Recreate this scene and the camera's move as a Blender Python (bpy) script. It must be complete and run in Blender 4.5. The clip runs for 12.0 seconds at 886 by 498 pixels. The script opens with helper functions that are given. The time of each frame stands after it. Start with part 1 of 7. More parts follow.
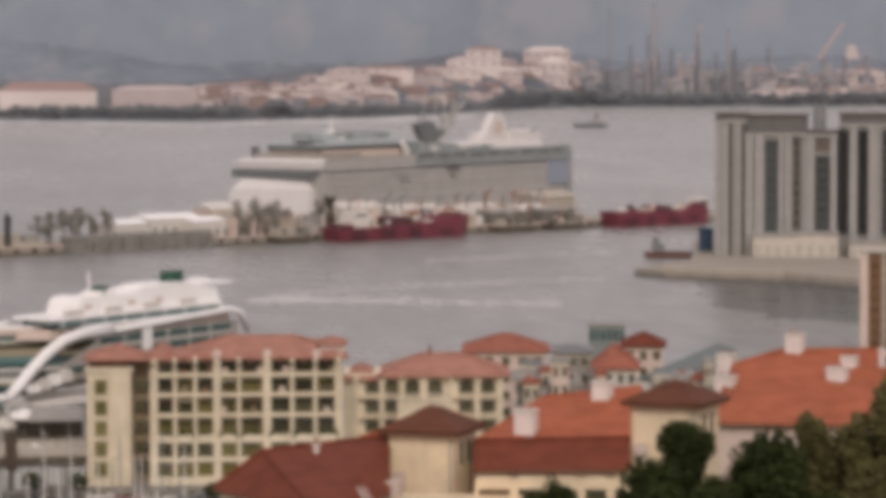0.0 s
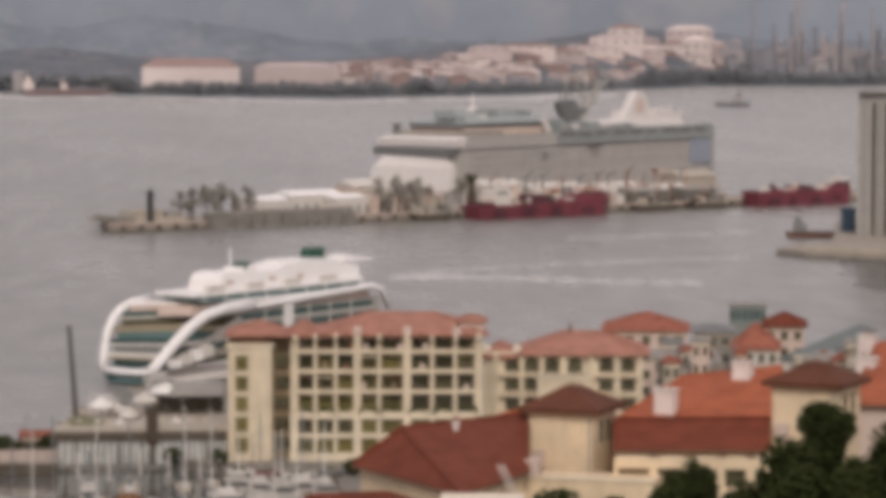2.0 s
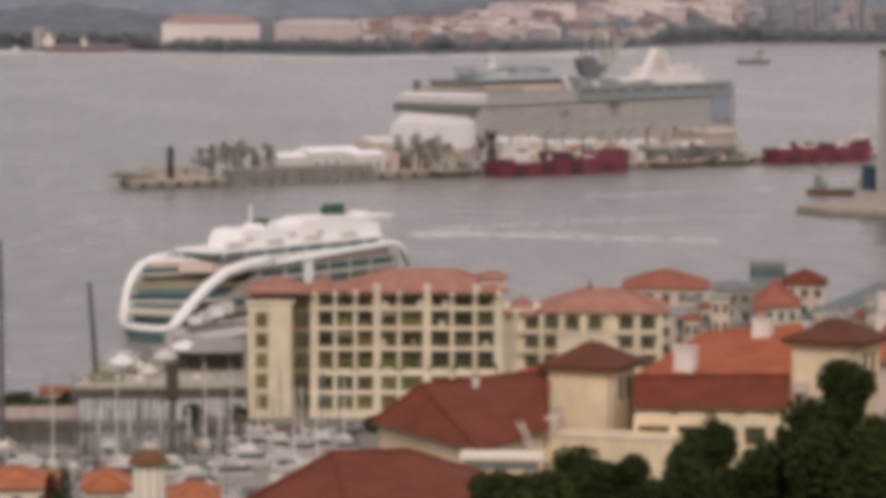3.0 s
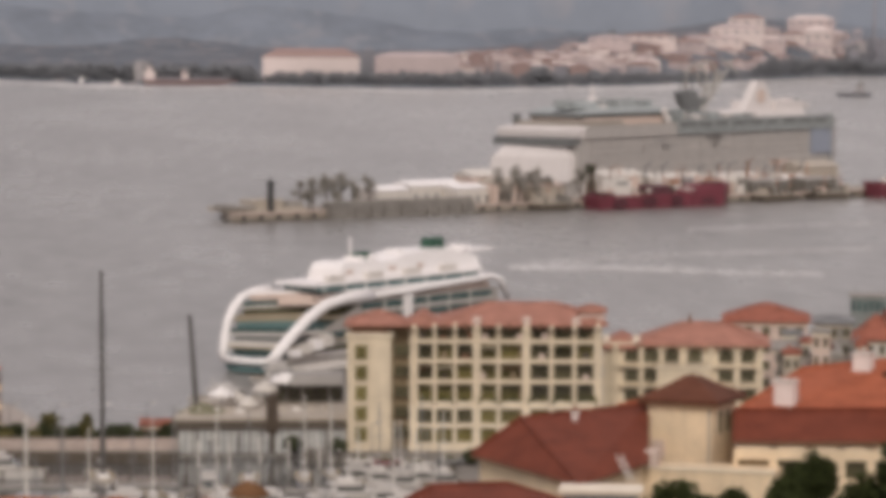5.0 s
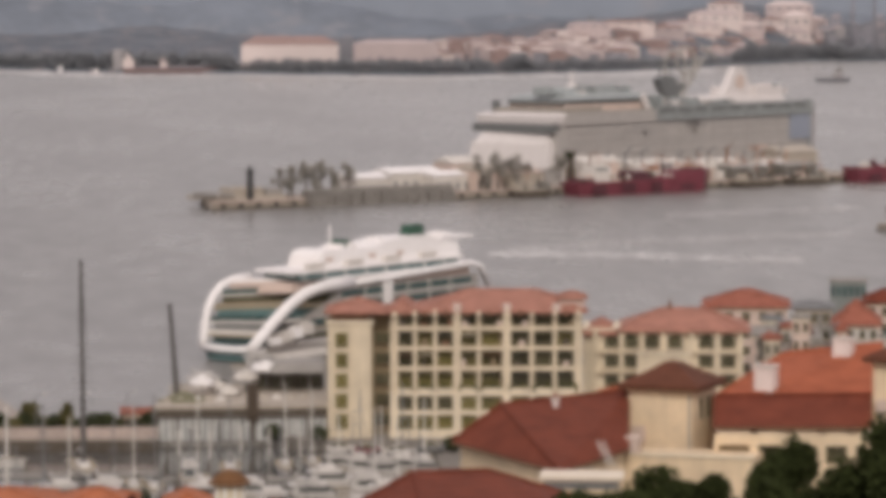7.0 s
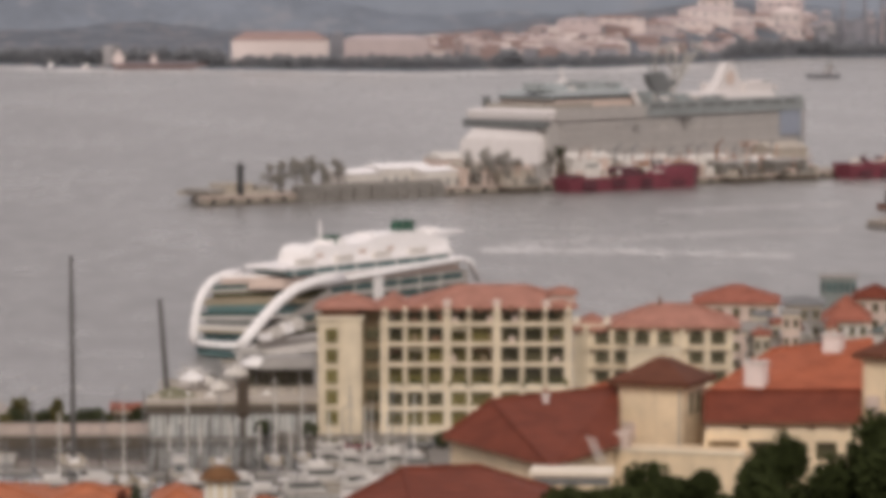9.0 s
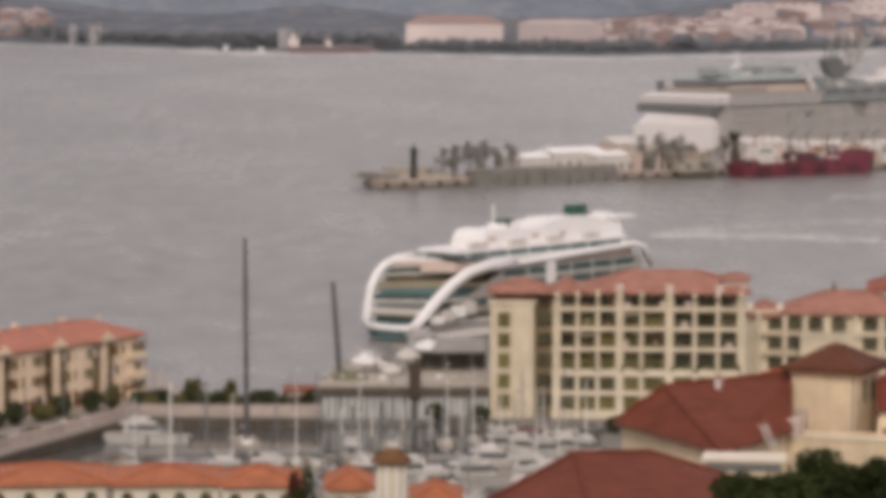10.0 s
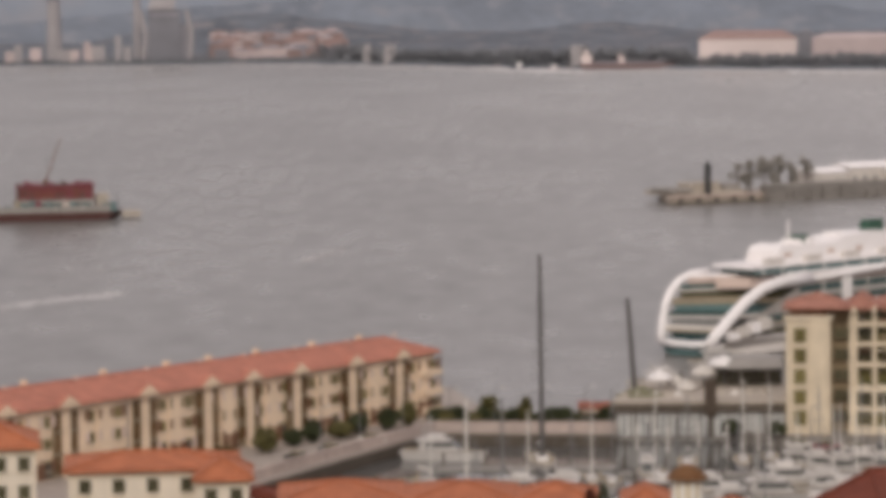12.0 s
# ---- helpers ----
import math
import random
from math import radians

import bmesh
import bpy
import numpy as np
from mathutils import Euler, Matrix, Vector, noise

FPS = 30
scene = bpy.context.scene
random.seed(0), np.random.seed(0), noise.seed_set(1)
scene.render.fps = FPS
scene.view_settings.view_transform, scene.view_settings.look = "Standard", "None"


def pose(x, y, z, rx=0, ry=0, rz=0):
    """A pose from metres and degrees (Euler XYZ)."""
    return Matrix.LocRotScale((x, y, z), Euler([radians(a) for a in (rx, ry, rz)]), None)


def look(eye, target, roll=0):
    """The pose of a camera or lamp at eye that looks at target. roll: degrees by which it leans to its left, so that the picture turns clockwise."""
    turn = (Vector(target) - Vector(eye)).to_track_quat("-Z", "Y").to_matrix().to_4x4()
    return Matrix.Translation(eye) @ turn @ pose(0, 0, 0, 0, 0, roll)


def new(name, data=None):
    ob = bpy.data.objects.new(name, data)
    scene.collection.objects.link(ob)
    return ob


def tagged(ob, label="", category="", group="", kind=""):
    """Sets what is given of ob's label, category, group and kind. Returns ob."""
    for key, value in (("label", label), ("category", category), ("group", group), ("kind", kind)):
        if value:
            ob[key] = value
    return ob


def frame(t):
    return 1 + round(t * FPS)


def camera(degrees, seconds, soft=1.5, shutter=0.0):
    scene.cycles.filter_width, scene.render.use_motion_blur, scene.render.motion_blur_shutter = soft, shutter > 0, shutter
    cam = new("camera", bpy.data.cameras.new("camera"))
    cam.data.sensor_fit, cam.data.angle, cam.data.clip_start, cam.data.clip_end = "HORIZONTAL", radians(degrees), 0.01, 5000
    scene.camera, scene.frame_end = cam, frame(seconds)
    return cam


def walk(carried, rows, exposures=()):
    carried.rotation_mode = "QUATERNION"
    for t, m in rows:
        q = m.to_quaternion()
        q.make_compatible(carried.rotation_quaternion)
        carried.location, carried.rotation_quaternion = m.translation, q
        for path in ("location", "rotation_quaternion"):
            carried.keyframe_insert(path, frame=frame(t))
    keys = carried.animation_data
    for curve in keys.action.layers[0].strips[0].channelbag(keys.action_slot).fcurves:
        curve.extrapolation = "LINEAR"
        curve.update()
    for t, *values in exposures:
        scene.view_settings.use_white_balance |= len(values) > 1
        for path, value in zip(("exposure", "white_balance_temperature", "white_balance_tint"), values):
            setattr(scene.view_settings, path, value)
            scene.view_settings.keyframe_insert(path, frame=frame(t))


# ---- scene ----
# Bearings are in hundredths of a degree, clockwise from the y axis, from the lookout terrace;
# dips are in hundredths of a degree, 75 being level. Distances and heights are in metres.
EYE = 66.0
cam = camera(15.58, 12.0, soft=7.0)
PATH = [
    (0.0, -12.079, -3.438, -0.103),
    (0.5, -12.521, -3.522, 0.025),
    (1.0, -10.058, -3.266, -0.032),
    (1.5, -10.974, -3.668, 0.244),
    (2.0, -9.584, -3.829, 0.133),
    (2.5, -9.178, -4.535, 0.085),
    (3.0, -9.232, -4.589, 0.194),
    (3.5, -9.135, -3.647, 0.002),
    (3.7, -8.115, -3.845, 0.242),
    (5.3, -7.460, -4.011, 0.125),
    (5.5, -7.836, -3.656, 0.233),
    (6.0, -7.866, -4.229, 0.068),
    (6.5, -8.078, -3.974, 0.345),
    (7.0, -7.822, -4.238, -0.132),
    (7.2, -7.765, -4.030, -0.017),
    (8.8, -7.812, -4.518, -0.060),
    (9.0, -7.995, -4.312, -0.080),
    (9.5, -6.448, -4.227, 0.040),
    (10.0, -4.929, -4.592, 0.052),
    (10.5, -3.192, -4.671, -0.018),
    (11.0, -2.007, -3.272, -0.119),
    (11.5, 0.084, -3.757, -0.470),
    (12.0, 0.286, -4.265, -0.740)]
walk(cam, [(t, pose(0, 0, EYE, 90 + p, 0, y) @ pose(0, 0, 0, 0, 0, r)) for t, y, p, r in PATH],
     exposures=[(0.0, 0.06), (3.7, 0.07), (5.3, 0.10), (9.5, 0.11), (11.0, 0.06), (12.0, 0.04)])

# ---- world and light: an overcast afternoon ----
world = bpy.data.worlds.new("overcast_sky")
scene.world = world
world.use_nodes = True
wn, wl = world.node_tree.nodes, world.node_tree.links
wn.clear()
sky = wn.new("ShaderNodeTexSky")
sky.sky_type = 'NISHITA'
sky.sun_disc = False
sky.sun_elevation, sky.sun_rotation = radians(37), radians(187)
sky.dust_density, sky.air_density = 4.0, 1.0
gain = wn.new("ShaderNodeMix")
gain.data_type = 'RGBA'
gain.blend_type = 'MULTIPLY'
gain.inputs["Factor"].default_value = 1.0
gain.inputs["B"].default_value = (0.11, 0.11, 0.11, 1)
wl.new(sky.outputs["Color"], gain.inputs["A"])
coord = wn.new("ShaderNodeTexCoord")
squash = wn.new("ShaderNodeMapping")
squash.inputs["Scale"].default_value = (2.0, 2.0, 9.0)
wl.new(coord.outputs["Generated"], squash.inputs["Vector"])
cloud = wn.new("ShaderNodeTexNoise")
cloud.inputs["Scale"].default_value = 1.3
cloud.inputs["Detail"].default_value = 5.0
wl.new(squash.outputs["Vector"], cloud.inputs["Vector"])
ramp = wn.new("ShaderNodeValToRGB")
ramp.color_ramp.elements[0].position, ramp.color_ramp.elements[1].position = 0.3, 0.75
ramp.color_ramp.elements[0].color = (0.775, 0.685, 0.69, 1)
ramp.color_ramp.elements[1].color = (1.01, 0.91, 0.91, 1)
wl.new(cloud.outputs["Fac"], ramp.inputs["Fac"])
cover = wn.new("ShaderNodeMix")
cover.data_type = 'RGBA'
cover.inputs["Factor"].default_value = 0.82
wl.new(gain.outputs["Result"], cover.inputs["A"])
wl.new(ramp.outputs["Color"], cover.inputs["B"])
back = wn.new("ShaderNodeBackground")
back.inputs["Strength"].default_value = 0.85
wl.new(cover.outputs["Result"], back.inputs["Color"])
wout = wn.new("ShaderNodeOutputWorld")
wl.new(back.outputs["Background"], wout.inputs["Surface"])

sun = new("sun", bpy.data.lights.new("sun", 'SUN'))
sun.data.energy, sun.data.angle, sun.data.color = 1.35, radians(14), (1.0, 0.93, 0.84)
sun.matrix_world = look((-57, -466, 350), (0, 0, 0))


# ---- materials ----
def mat(name, col, rough=0.75, var=0.16, scale=0.35, fine=4.0, bump=0.25, metal=0.0, spec=0.4, each=0.0, streak=0.0, tiles=0.0, fields=None):
    """A painted or mineral surface: colour varied at two scales, by piece, and by rain streaks; fine relief."""
    m = bpy.data.materials.new(name)
    m.use_nodes = True
    n, l = m.node_tree.nodes, m.node_tree.links
    b = n["Principled BSDF"]
    b.inputs["Roughness"].default_value, b.inputs["Metallic"].default_value = rough, metal
    b.inputs["Specular IOR Level"].default_value = spec
    geo = n.new("ShaderNodeNewGeometry")
    where = geo.outputs["Position"]

    def noise_tex(s, d, vec=None):
        t = n.new("ShaderNodeTexNoise")
        t.inputs["Scale"].default_value, t.inputs["Detail"].default_value = s, d
        l.new(vec or where, t.inputs["Vector"])
        return t.outputs["Fac"]

    def add(a, k, c):
        t = n.new("ShaderNodeMath")
        t.operation = 'MULTIPLY_ADD'
        l.new(a, t.inputs[0])
        t.inputs[1].default_value = k
        if isinstance(c, float):
            t.inputs[2].default_value = c
        else:
            l.new(c, t.inputs[2])
        return t.outputs[0]

    v = add(noise_tex(scale, 3.0), 2.0 * var, 1.0 - var - 0.5 * var - 0.5 * each - 0.5 * streak)
    v = add(noise_tex(fine, 4.0), var, v)
    if each:
        info = n.new("ShaderNodeObjectInfo")
        v = add(info.outputs["Random"], each, v)
    if streak:
        mp = n.new("ShaderNodeMapping")
        mp.inputs["Scale"].default_value = (1.0, 1.0, 0.06)
        l.new(where, mp.inputs["Vector"])
        v = add(noise_tex(1.6, 3.0, mp.outputs["Vector"]), streak, v)
    if tiles:
        w = n.new("ShaderNodeTexWave")
        w.wave_type, w.bands_direction = 'BANDS', 'Z'
        w.inputs["Scale"].default_value, w.inputs["Distortion"].default_value = tiles, 1.2
        w.inputs["Detail"].default_value = 2.0
        l.new(where, w.inputs["Vector"])
        v = add(w.outputs["Fac"], 0.22, v)
    mix = n.new("ShaderNodeMix")
    mix.data_type, mix.blend_type = 'RGBA', 'MULTIPLY'
    mix.inputs["Factor"].default_value = 1.0
    mix.inputs["A"].default_value = (*col, 1)
    l.new(v, mix.inputs["B"])
    last = mix.outputs["Result"]
    if fields:
        ramp = n.new("ShaderNodeValToRGB")
        ramp.color_ramp.elements[0].position, ramp.color_ramp.elements[1].position = 0.54, 0.66
        l.new(noise_tex(fields[1], 4.0), ramp.inputs["Fac"])
        pale = n.new("ShaderNodeMix")
        pale.data_type = 'RGBA'
        l.new(ramp.outputs["Color"], pale.inputs["Factor"])
        l.new(last, pale.inputs["A"])
        pale.inputs["B"].default_value = (*fields[0], 1)
        last = pale.outputs["Result"]
    l.new(last, b.inputs["Base Color"])
    if bump:
        bp = n.new("ShaderNodeBump")
        bp.inputs["Strength"].default_value, bp.inputs["Distance"].default_value = bump, 0.06
        l.new(noise_tex(fine * 1.7, 4.0), bp.inputs["Height"])
        l.new(bp.outputs["Normal"], b.inputs["Normal"])
    return m


def glass_mat(name, col, rough=0.12):
    """Window panes seen from outside: dark body, clear reflection."""
    return mat(name, col, rough=rough, var=0.35, scale=0.5, fine=1.2, bump=0.02, spec=0.6, each=0.5)


CREAM = mat("cream_render", (0.625, 0.53, 0.395), streak=0.34, var=0.28)
CREAM_PALE = mat("pale_cream_render", (0.67, 0.58, 0.445), streak=0.3, var=0.22)
OCHRE = mat("ochre_render", (0.70, 0.555, 0.385), streak=0.32, var=0.26, scale=0.6)
TERRA = mat("terracotta_tiles", (0.315, 0.15, 0.112), spec=0.2, tiles=1.6, bump=0.8, var=0.5, fine=2.2, scale=0.5)
ORANGE = mat("orange_clay_tiles", (0.30, 0.088, 0.045), spec=0.15, tiles=1.6, bump=0.8, var=0.5, fine=2.2, scale=0.5)
VILLA_ROOF = mat("orange_brown_tiles", (0.34, 0.112, 0.05), tiles=1.6, bump=0.8, var=0.5, fine=2.2, scale=0.5)
MAROON = mat("maroon_tiles", (0.14, 0.037, 0.021), spec=0.15, tiles=1.6, bump=0.8, var=0.5, fine=2.2, scale=0.5)
RED_TILE = mat("weathered_red_tiles", (0.255, 0.09, 0.06), spec=0.2, tiles=1.6, bump=0.8, var=0.6, fine=2.2, scale=0.6)
BROWN_TILE = mat("brown_weathered_tiles", (0.105, 0.04, 0.024), spec=0.15, tiles=1.6, bump=0.8, var=0.5, fine=2.2, scale=0.5)
# ship white with the harbour haze mixed into it
HAZE_WHITE = mat("hazed_ship_white", (0.64, 0.595, 0.58), rough=0.5, var=0.1, streak=0.1)
FASCIA = mat("brown_fascia", (0.16, 0.08, 0.045))
PANE = glass_mat("dark_pane", (0.08, 0.072, 0.042))
PANE_OLIVE = glass_mat("olive_pane", (0.15, 0.128, 0.05))
PANE_TEAL = glass_mat("teal_pane", (0.035, 0.075, 0.075))
PANE_HAZE = glass_mat("grey_pane", (0.062, 0.067, 0.065))
# shade inside the balcony bays is put into this brown
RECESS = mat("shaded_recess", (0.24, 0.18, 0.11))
TOWER = mat("tower_cladding", (0.26, 0.246, 0.232), var=0.14, streak=0.16)
PANE_BROWN = glass_mat("brown_pane", (0.12, 0.07, 0.03))
VILLA = mat("villa_render", (0.74, 0.65, 0.54), var=0.16, streak=0.2)
SPIT_ROOF = mat("bright_clay_tiles", (0.36, 0.14, 0.095), tiles=1.6, bump=0.8, var=0.5, fine=2.2, scale=0.5)
TERRACE = mat("pinkish_cream_render", (0.74, 0.585, 0.43), var=0.22, streak=0.25)
QUAY_STONE = mat("dull_quay_stone", (0.31, 0.268, 0.225), var=0.3, streak=0.2)
BOAT_WHITE = mat("boat_gelcoat", (0.52, 0.49, 0.465), rough=0.4, var=0.2, each=0.45)
WHITE = mat("white_paint", (0.83, 0.795, 0.785), rough=0.5, var=0.07, streak=0.06)
OFFWHITE = mat("weathered_white", (0.60, 0.56, 0.52), var=0.14, streak=0.15)
PINKISH = mat("pale_pink_render", (0.58, 0.46, 0.40), var=0.14, streak=0.12)
BEIGE = mat("beige_stone", (0.40, 0.35, 0.295), var=0.2)
CONCRETE = mat("grey_concrete", (0.28, 0.26, 0.24), var=0.22, streak=0.1)
DARK = mat("dark_fittings", (0.035, 0.035, 0.035), var=0.3)
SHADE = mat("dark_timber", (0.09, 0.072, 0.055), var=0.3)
GREY = mat("grey_metal", (0.20, 0.20, 0.20), rough=0.5, metal=0.3)
SHIP_GREY = mat("ship_side_grey", (0.33, 0.305, 0.28), rough=0.5, var=0.1, streak=0.12)
SHIP_TEAL = mat("ship_teal", (0.10, 0.17, 0.17), rough=0.5)
GREEN = mat("dark_green_paint", (0.02, 0.075, 0.045), rough=0.4)
DECK = mat("deck_tan", (0.30, 0.248, 0.175))
CRIMSON = mat("crimson_hull", (0.175, 0.042, 0.058), rough=0.5, var=0.5, scale=0.2, fine=0.8, streak=0.45)
BLUE = mat("blue_paint", (0.045, 0.08, 0.125), rough=0.5)
PAVING = mat("pale_promenade_paving", (0.33, 0.285, 0.25), var=0.25)
ASPHALT = mat("quay_paving", (0.20, 0.18, 0.16), var=0.25)
EARTH = mat("scrub_ground", (0.08, 0.085, 0.05), var=0.4, scale=0.06)
LEAF = mat("dark_foliage", (0.030, 0.037, 0.012), var=0.6, scale=0.5, fine=3, bump=0, rough=0.8, spec=0.08)
# lighter copy of the dark foliage, lifted for haze at the promenade
LEAF_MID = mat("hazed_foliage", (0.046, 0.052, 0.026), var=0.6, scale=0.5, fine=3, bump=0, rough=0.8, spec=0.08)
LEAF_OLIVE = mat("olive_foliage", (0.098, 0.086, 0.032), var=0.5, scale=0.5, fine=3, bump=0, rough=0.7, spec=0.2)
# grey-green leaves with distance haze mixed into the colour
LEAF_GREY = mat("hazed_grey_foliage", (0.285, 0.265, 0.235), var=0.4, scale=0.3, fine=2, bump=0, spec=0.2)
BARK = mat("bark", (0.07, 0.05, 0.035), var=0.3)
# distance: kilometres of damp haze mixed into the colours of scrub, roofs, walls
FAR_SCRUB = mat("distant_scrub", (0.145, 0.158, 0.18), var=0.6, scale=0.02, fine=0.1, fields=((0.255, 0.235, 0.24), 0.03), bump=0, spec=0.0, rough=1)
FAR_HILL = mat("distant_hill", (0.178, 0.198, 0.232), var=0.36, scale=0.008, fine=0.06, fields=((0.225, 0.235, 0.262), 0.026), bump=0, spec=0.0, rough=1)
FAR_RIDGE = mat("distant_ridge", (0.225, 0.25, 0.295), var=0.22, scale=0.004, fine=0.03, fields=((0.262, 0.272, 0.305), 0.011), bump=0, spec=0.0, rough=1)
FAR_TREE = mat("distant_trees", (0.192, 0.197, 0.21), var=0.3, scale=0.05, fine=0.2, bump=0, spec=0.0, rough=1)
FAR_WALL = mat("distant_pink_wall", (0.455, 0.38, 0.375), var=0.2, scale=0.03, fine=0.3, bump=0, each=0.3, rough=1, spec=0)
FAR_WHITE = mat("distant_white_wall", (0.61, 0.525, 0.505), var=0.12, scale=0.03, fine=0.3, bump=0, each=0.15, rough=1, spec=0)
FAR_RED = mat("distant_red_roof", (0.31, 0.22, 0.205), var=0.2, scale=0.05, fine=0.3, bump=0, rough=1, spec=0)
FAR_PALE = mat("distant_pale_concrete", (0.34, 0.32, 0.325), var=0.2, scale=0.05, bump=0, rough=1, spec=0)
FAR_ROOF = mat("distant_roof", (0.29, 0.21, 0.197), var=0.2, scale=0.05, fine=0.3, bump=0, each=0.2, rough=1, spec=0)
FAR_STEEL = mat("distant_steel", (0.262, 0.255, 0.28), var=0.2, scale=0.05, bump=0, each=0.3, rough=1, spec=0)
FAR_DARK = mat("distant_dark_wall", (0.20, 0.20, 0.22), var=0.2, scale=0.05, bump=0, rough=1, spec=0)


def water_mat(name, dark, light, rough0, rough1, chop):
    """Grey harbour water with wind-smoothed streaks and patches."""
    m = bpy.data.materials.new(name)
    m.use_nodes = True
    n, l = m.node_tree.nodes, m.node_tree.links
    b = n["Principled BSDF"]
    geo = n.new("ShaderNodeNewGeometry")

    def tex(sx, sy, s, d, rot=0.0):
        mp = n.new("ShaderNodeMapping")
        mp.inputs["Scale"].default_value = (sx, sy, 1.0)
        mp.inputs["Rotation"].default_value = (0, 0, rot)
        l.new(geo.outputs["Position"], mp.inputs["Vector"])
        t = n.new("ShaderNodeTexNoise")
        t.inputs["Scale"].default_value, t.inputs["Detail"].default_value = s, d
        l.new(mp.outputs["Vector"], t.inputs["Vector"])
        return t.outputs["Fac"]

    broad, ripple = tex(1.0, 0.25, 0.012, 6.0, 0.12), tex(1.0, 0.35, 0.11, 6.0, 0.05)
    both = n.new("ShaderNodeMix")
    both.inputs["Factor"].default_value = 0.55
    l.new(broad, both.inputs["A"])
    l.new(ripple, both.inputs["B"])
    patch = both.outputs["Result"]
    ramp = n.new("ShaderNodeValToRGB")
    ramp.color_ramp.elements[0].position, ramp.color_ramp.elements[1].position = 0.35, 0.7
    ramp.color_ramp.elements[0].color = (*dark, 1)
    ramp.color_ramp.elements[1].color = (*light, 1)
    l.new(patch, ramp.inputs["Fac"])
    # brighter sky sheen painted into the colour, to the right and far out
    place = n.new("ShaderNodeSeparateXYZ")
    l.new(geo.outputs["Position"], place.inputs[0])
    sheen_x = n.new("ShaderNodeMapRange")
    sheen_x.inputs["From Min"].default_value, sheen_x.inputs["From Max"].default_value = -120.0, 300.0
    sheen_x.inputs["To Min"].default_value, sheen_x.inputs["To Max"].default_value = 0.79, 1.3
    l.new(place.outputs["X"], sheen_x.inputs["Value"])
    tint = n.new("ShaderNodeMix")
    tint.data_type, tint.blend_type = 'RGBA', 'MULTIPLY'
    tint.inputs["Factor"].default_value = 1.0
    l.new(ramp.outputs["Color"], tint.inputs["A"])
    sheen_y = n.new("ShaderNodeMapRange")
    sheen_y.inputs["From Min"].default_value, sheen_y.inputs["From Max"].default_value = 1500.0, 3700.0
    sheen_y.inputs["To Min"].default_value, sheen_y.inputs["To Max"].default_value = 1.0, 1.3
    l.new(place.outputs["Y"], sheen_y.inputs["Value"])
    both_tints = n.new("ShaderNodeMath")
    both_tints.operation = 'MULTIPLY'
    l.new(sheen_x.outputs["Result"], both_tints.inputs[0])
    l.new(sheen_y.outputs["Result"], both_tints.inputs[1])
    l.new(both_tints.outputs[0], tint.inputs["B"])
    l.new(tint.outputs["Result"], b.inputs["Base Color"])
    rr = n.new("ShaderNodeMapRange")
    rr.inputs["From Min"].default_value, rr.inputs["From Max"].default_value = 0.3, 0.7
    rr.inputs["To Min"].default_value, rr.inputs["To Max"].default_value = rough0, rough1
    l.new(patch, rr.inputs["Value"])
    l.new(rr.outputs["Result"], b.inputs["Roughness"])
    b.inputs["IOR"].default_value = 1.33
    bp = n.new("ShaderNodeBump")
    bp.inputs["Strength"].default_value, bp.inputs["Distance"].default_value = chop, 0.3
    l.new(tex(1.0, 0.5, 0.22, 5.0, 0.3), bp.inputs["Height"])
    l.new(bp.outputs["Normal"], b.inputs["Normal"])
    return m


WATER = water_mat("harbour_water", (0.134, 0.127, 0.119), (0.222, 0.212, 0.199), 0.34, 0.24, 0.4)
# calm water; the high-rises' dark reflection is put into its base colour
REFLECTION_DARK = water_mat("reflection_dark_water", (0.06, 0.059, 0.055), (0.10, 0.096, 0.09), 0.30, 0.22, 0.3)
BASIN = water_mat("basin_water", (0.085, 0.085, 0.082), (0.135, 0.13, 0.125), 0.10, 0.04, 0.06)


# ---- building tools ----
def spot(a, d):
    """The plan place at a bearing and distance."""
    r = radians(a / 100)
    return d * math.sin(r), d * math.cos(r)


def level(q, d):
    """The height at which a line of dip q passes at distance d."""
    return EYE - d * math.tan(radians((q - 75) / 100))


def width(n, d):
    """Metres across n hundredths of a degree at distance d."""
    return d * n * math.pi / 18000


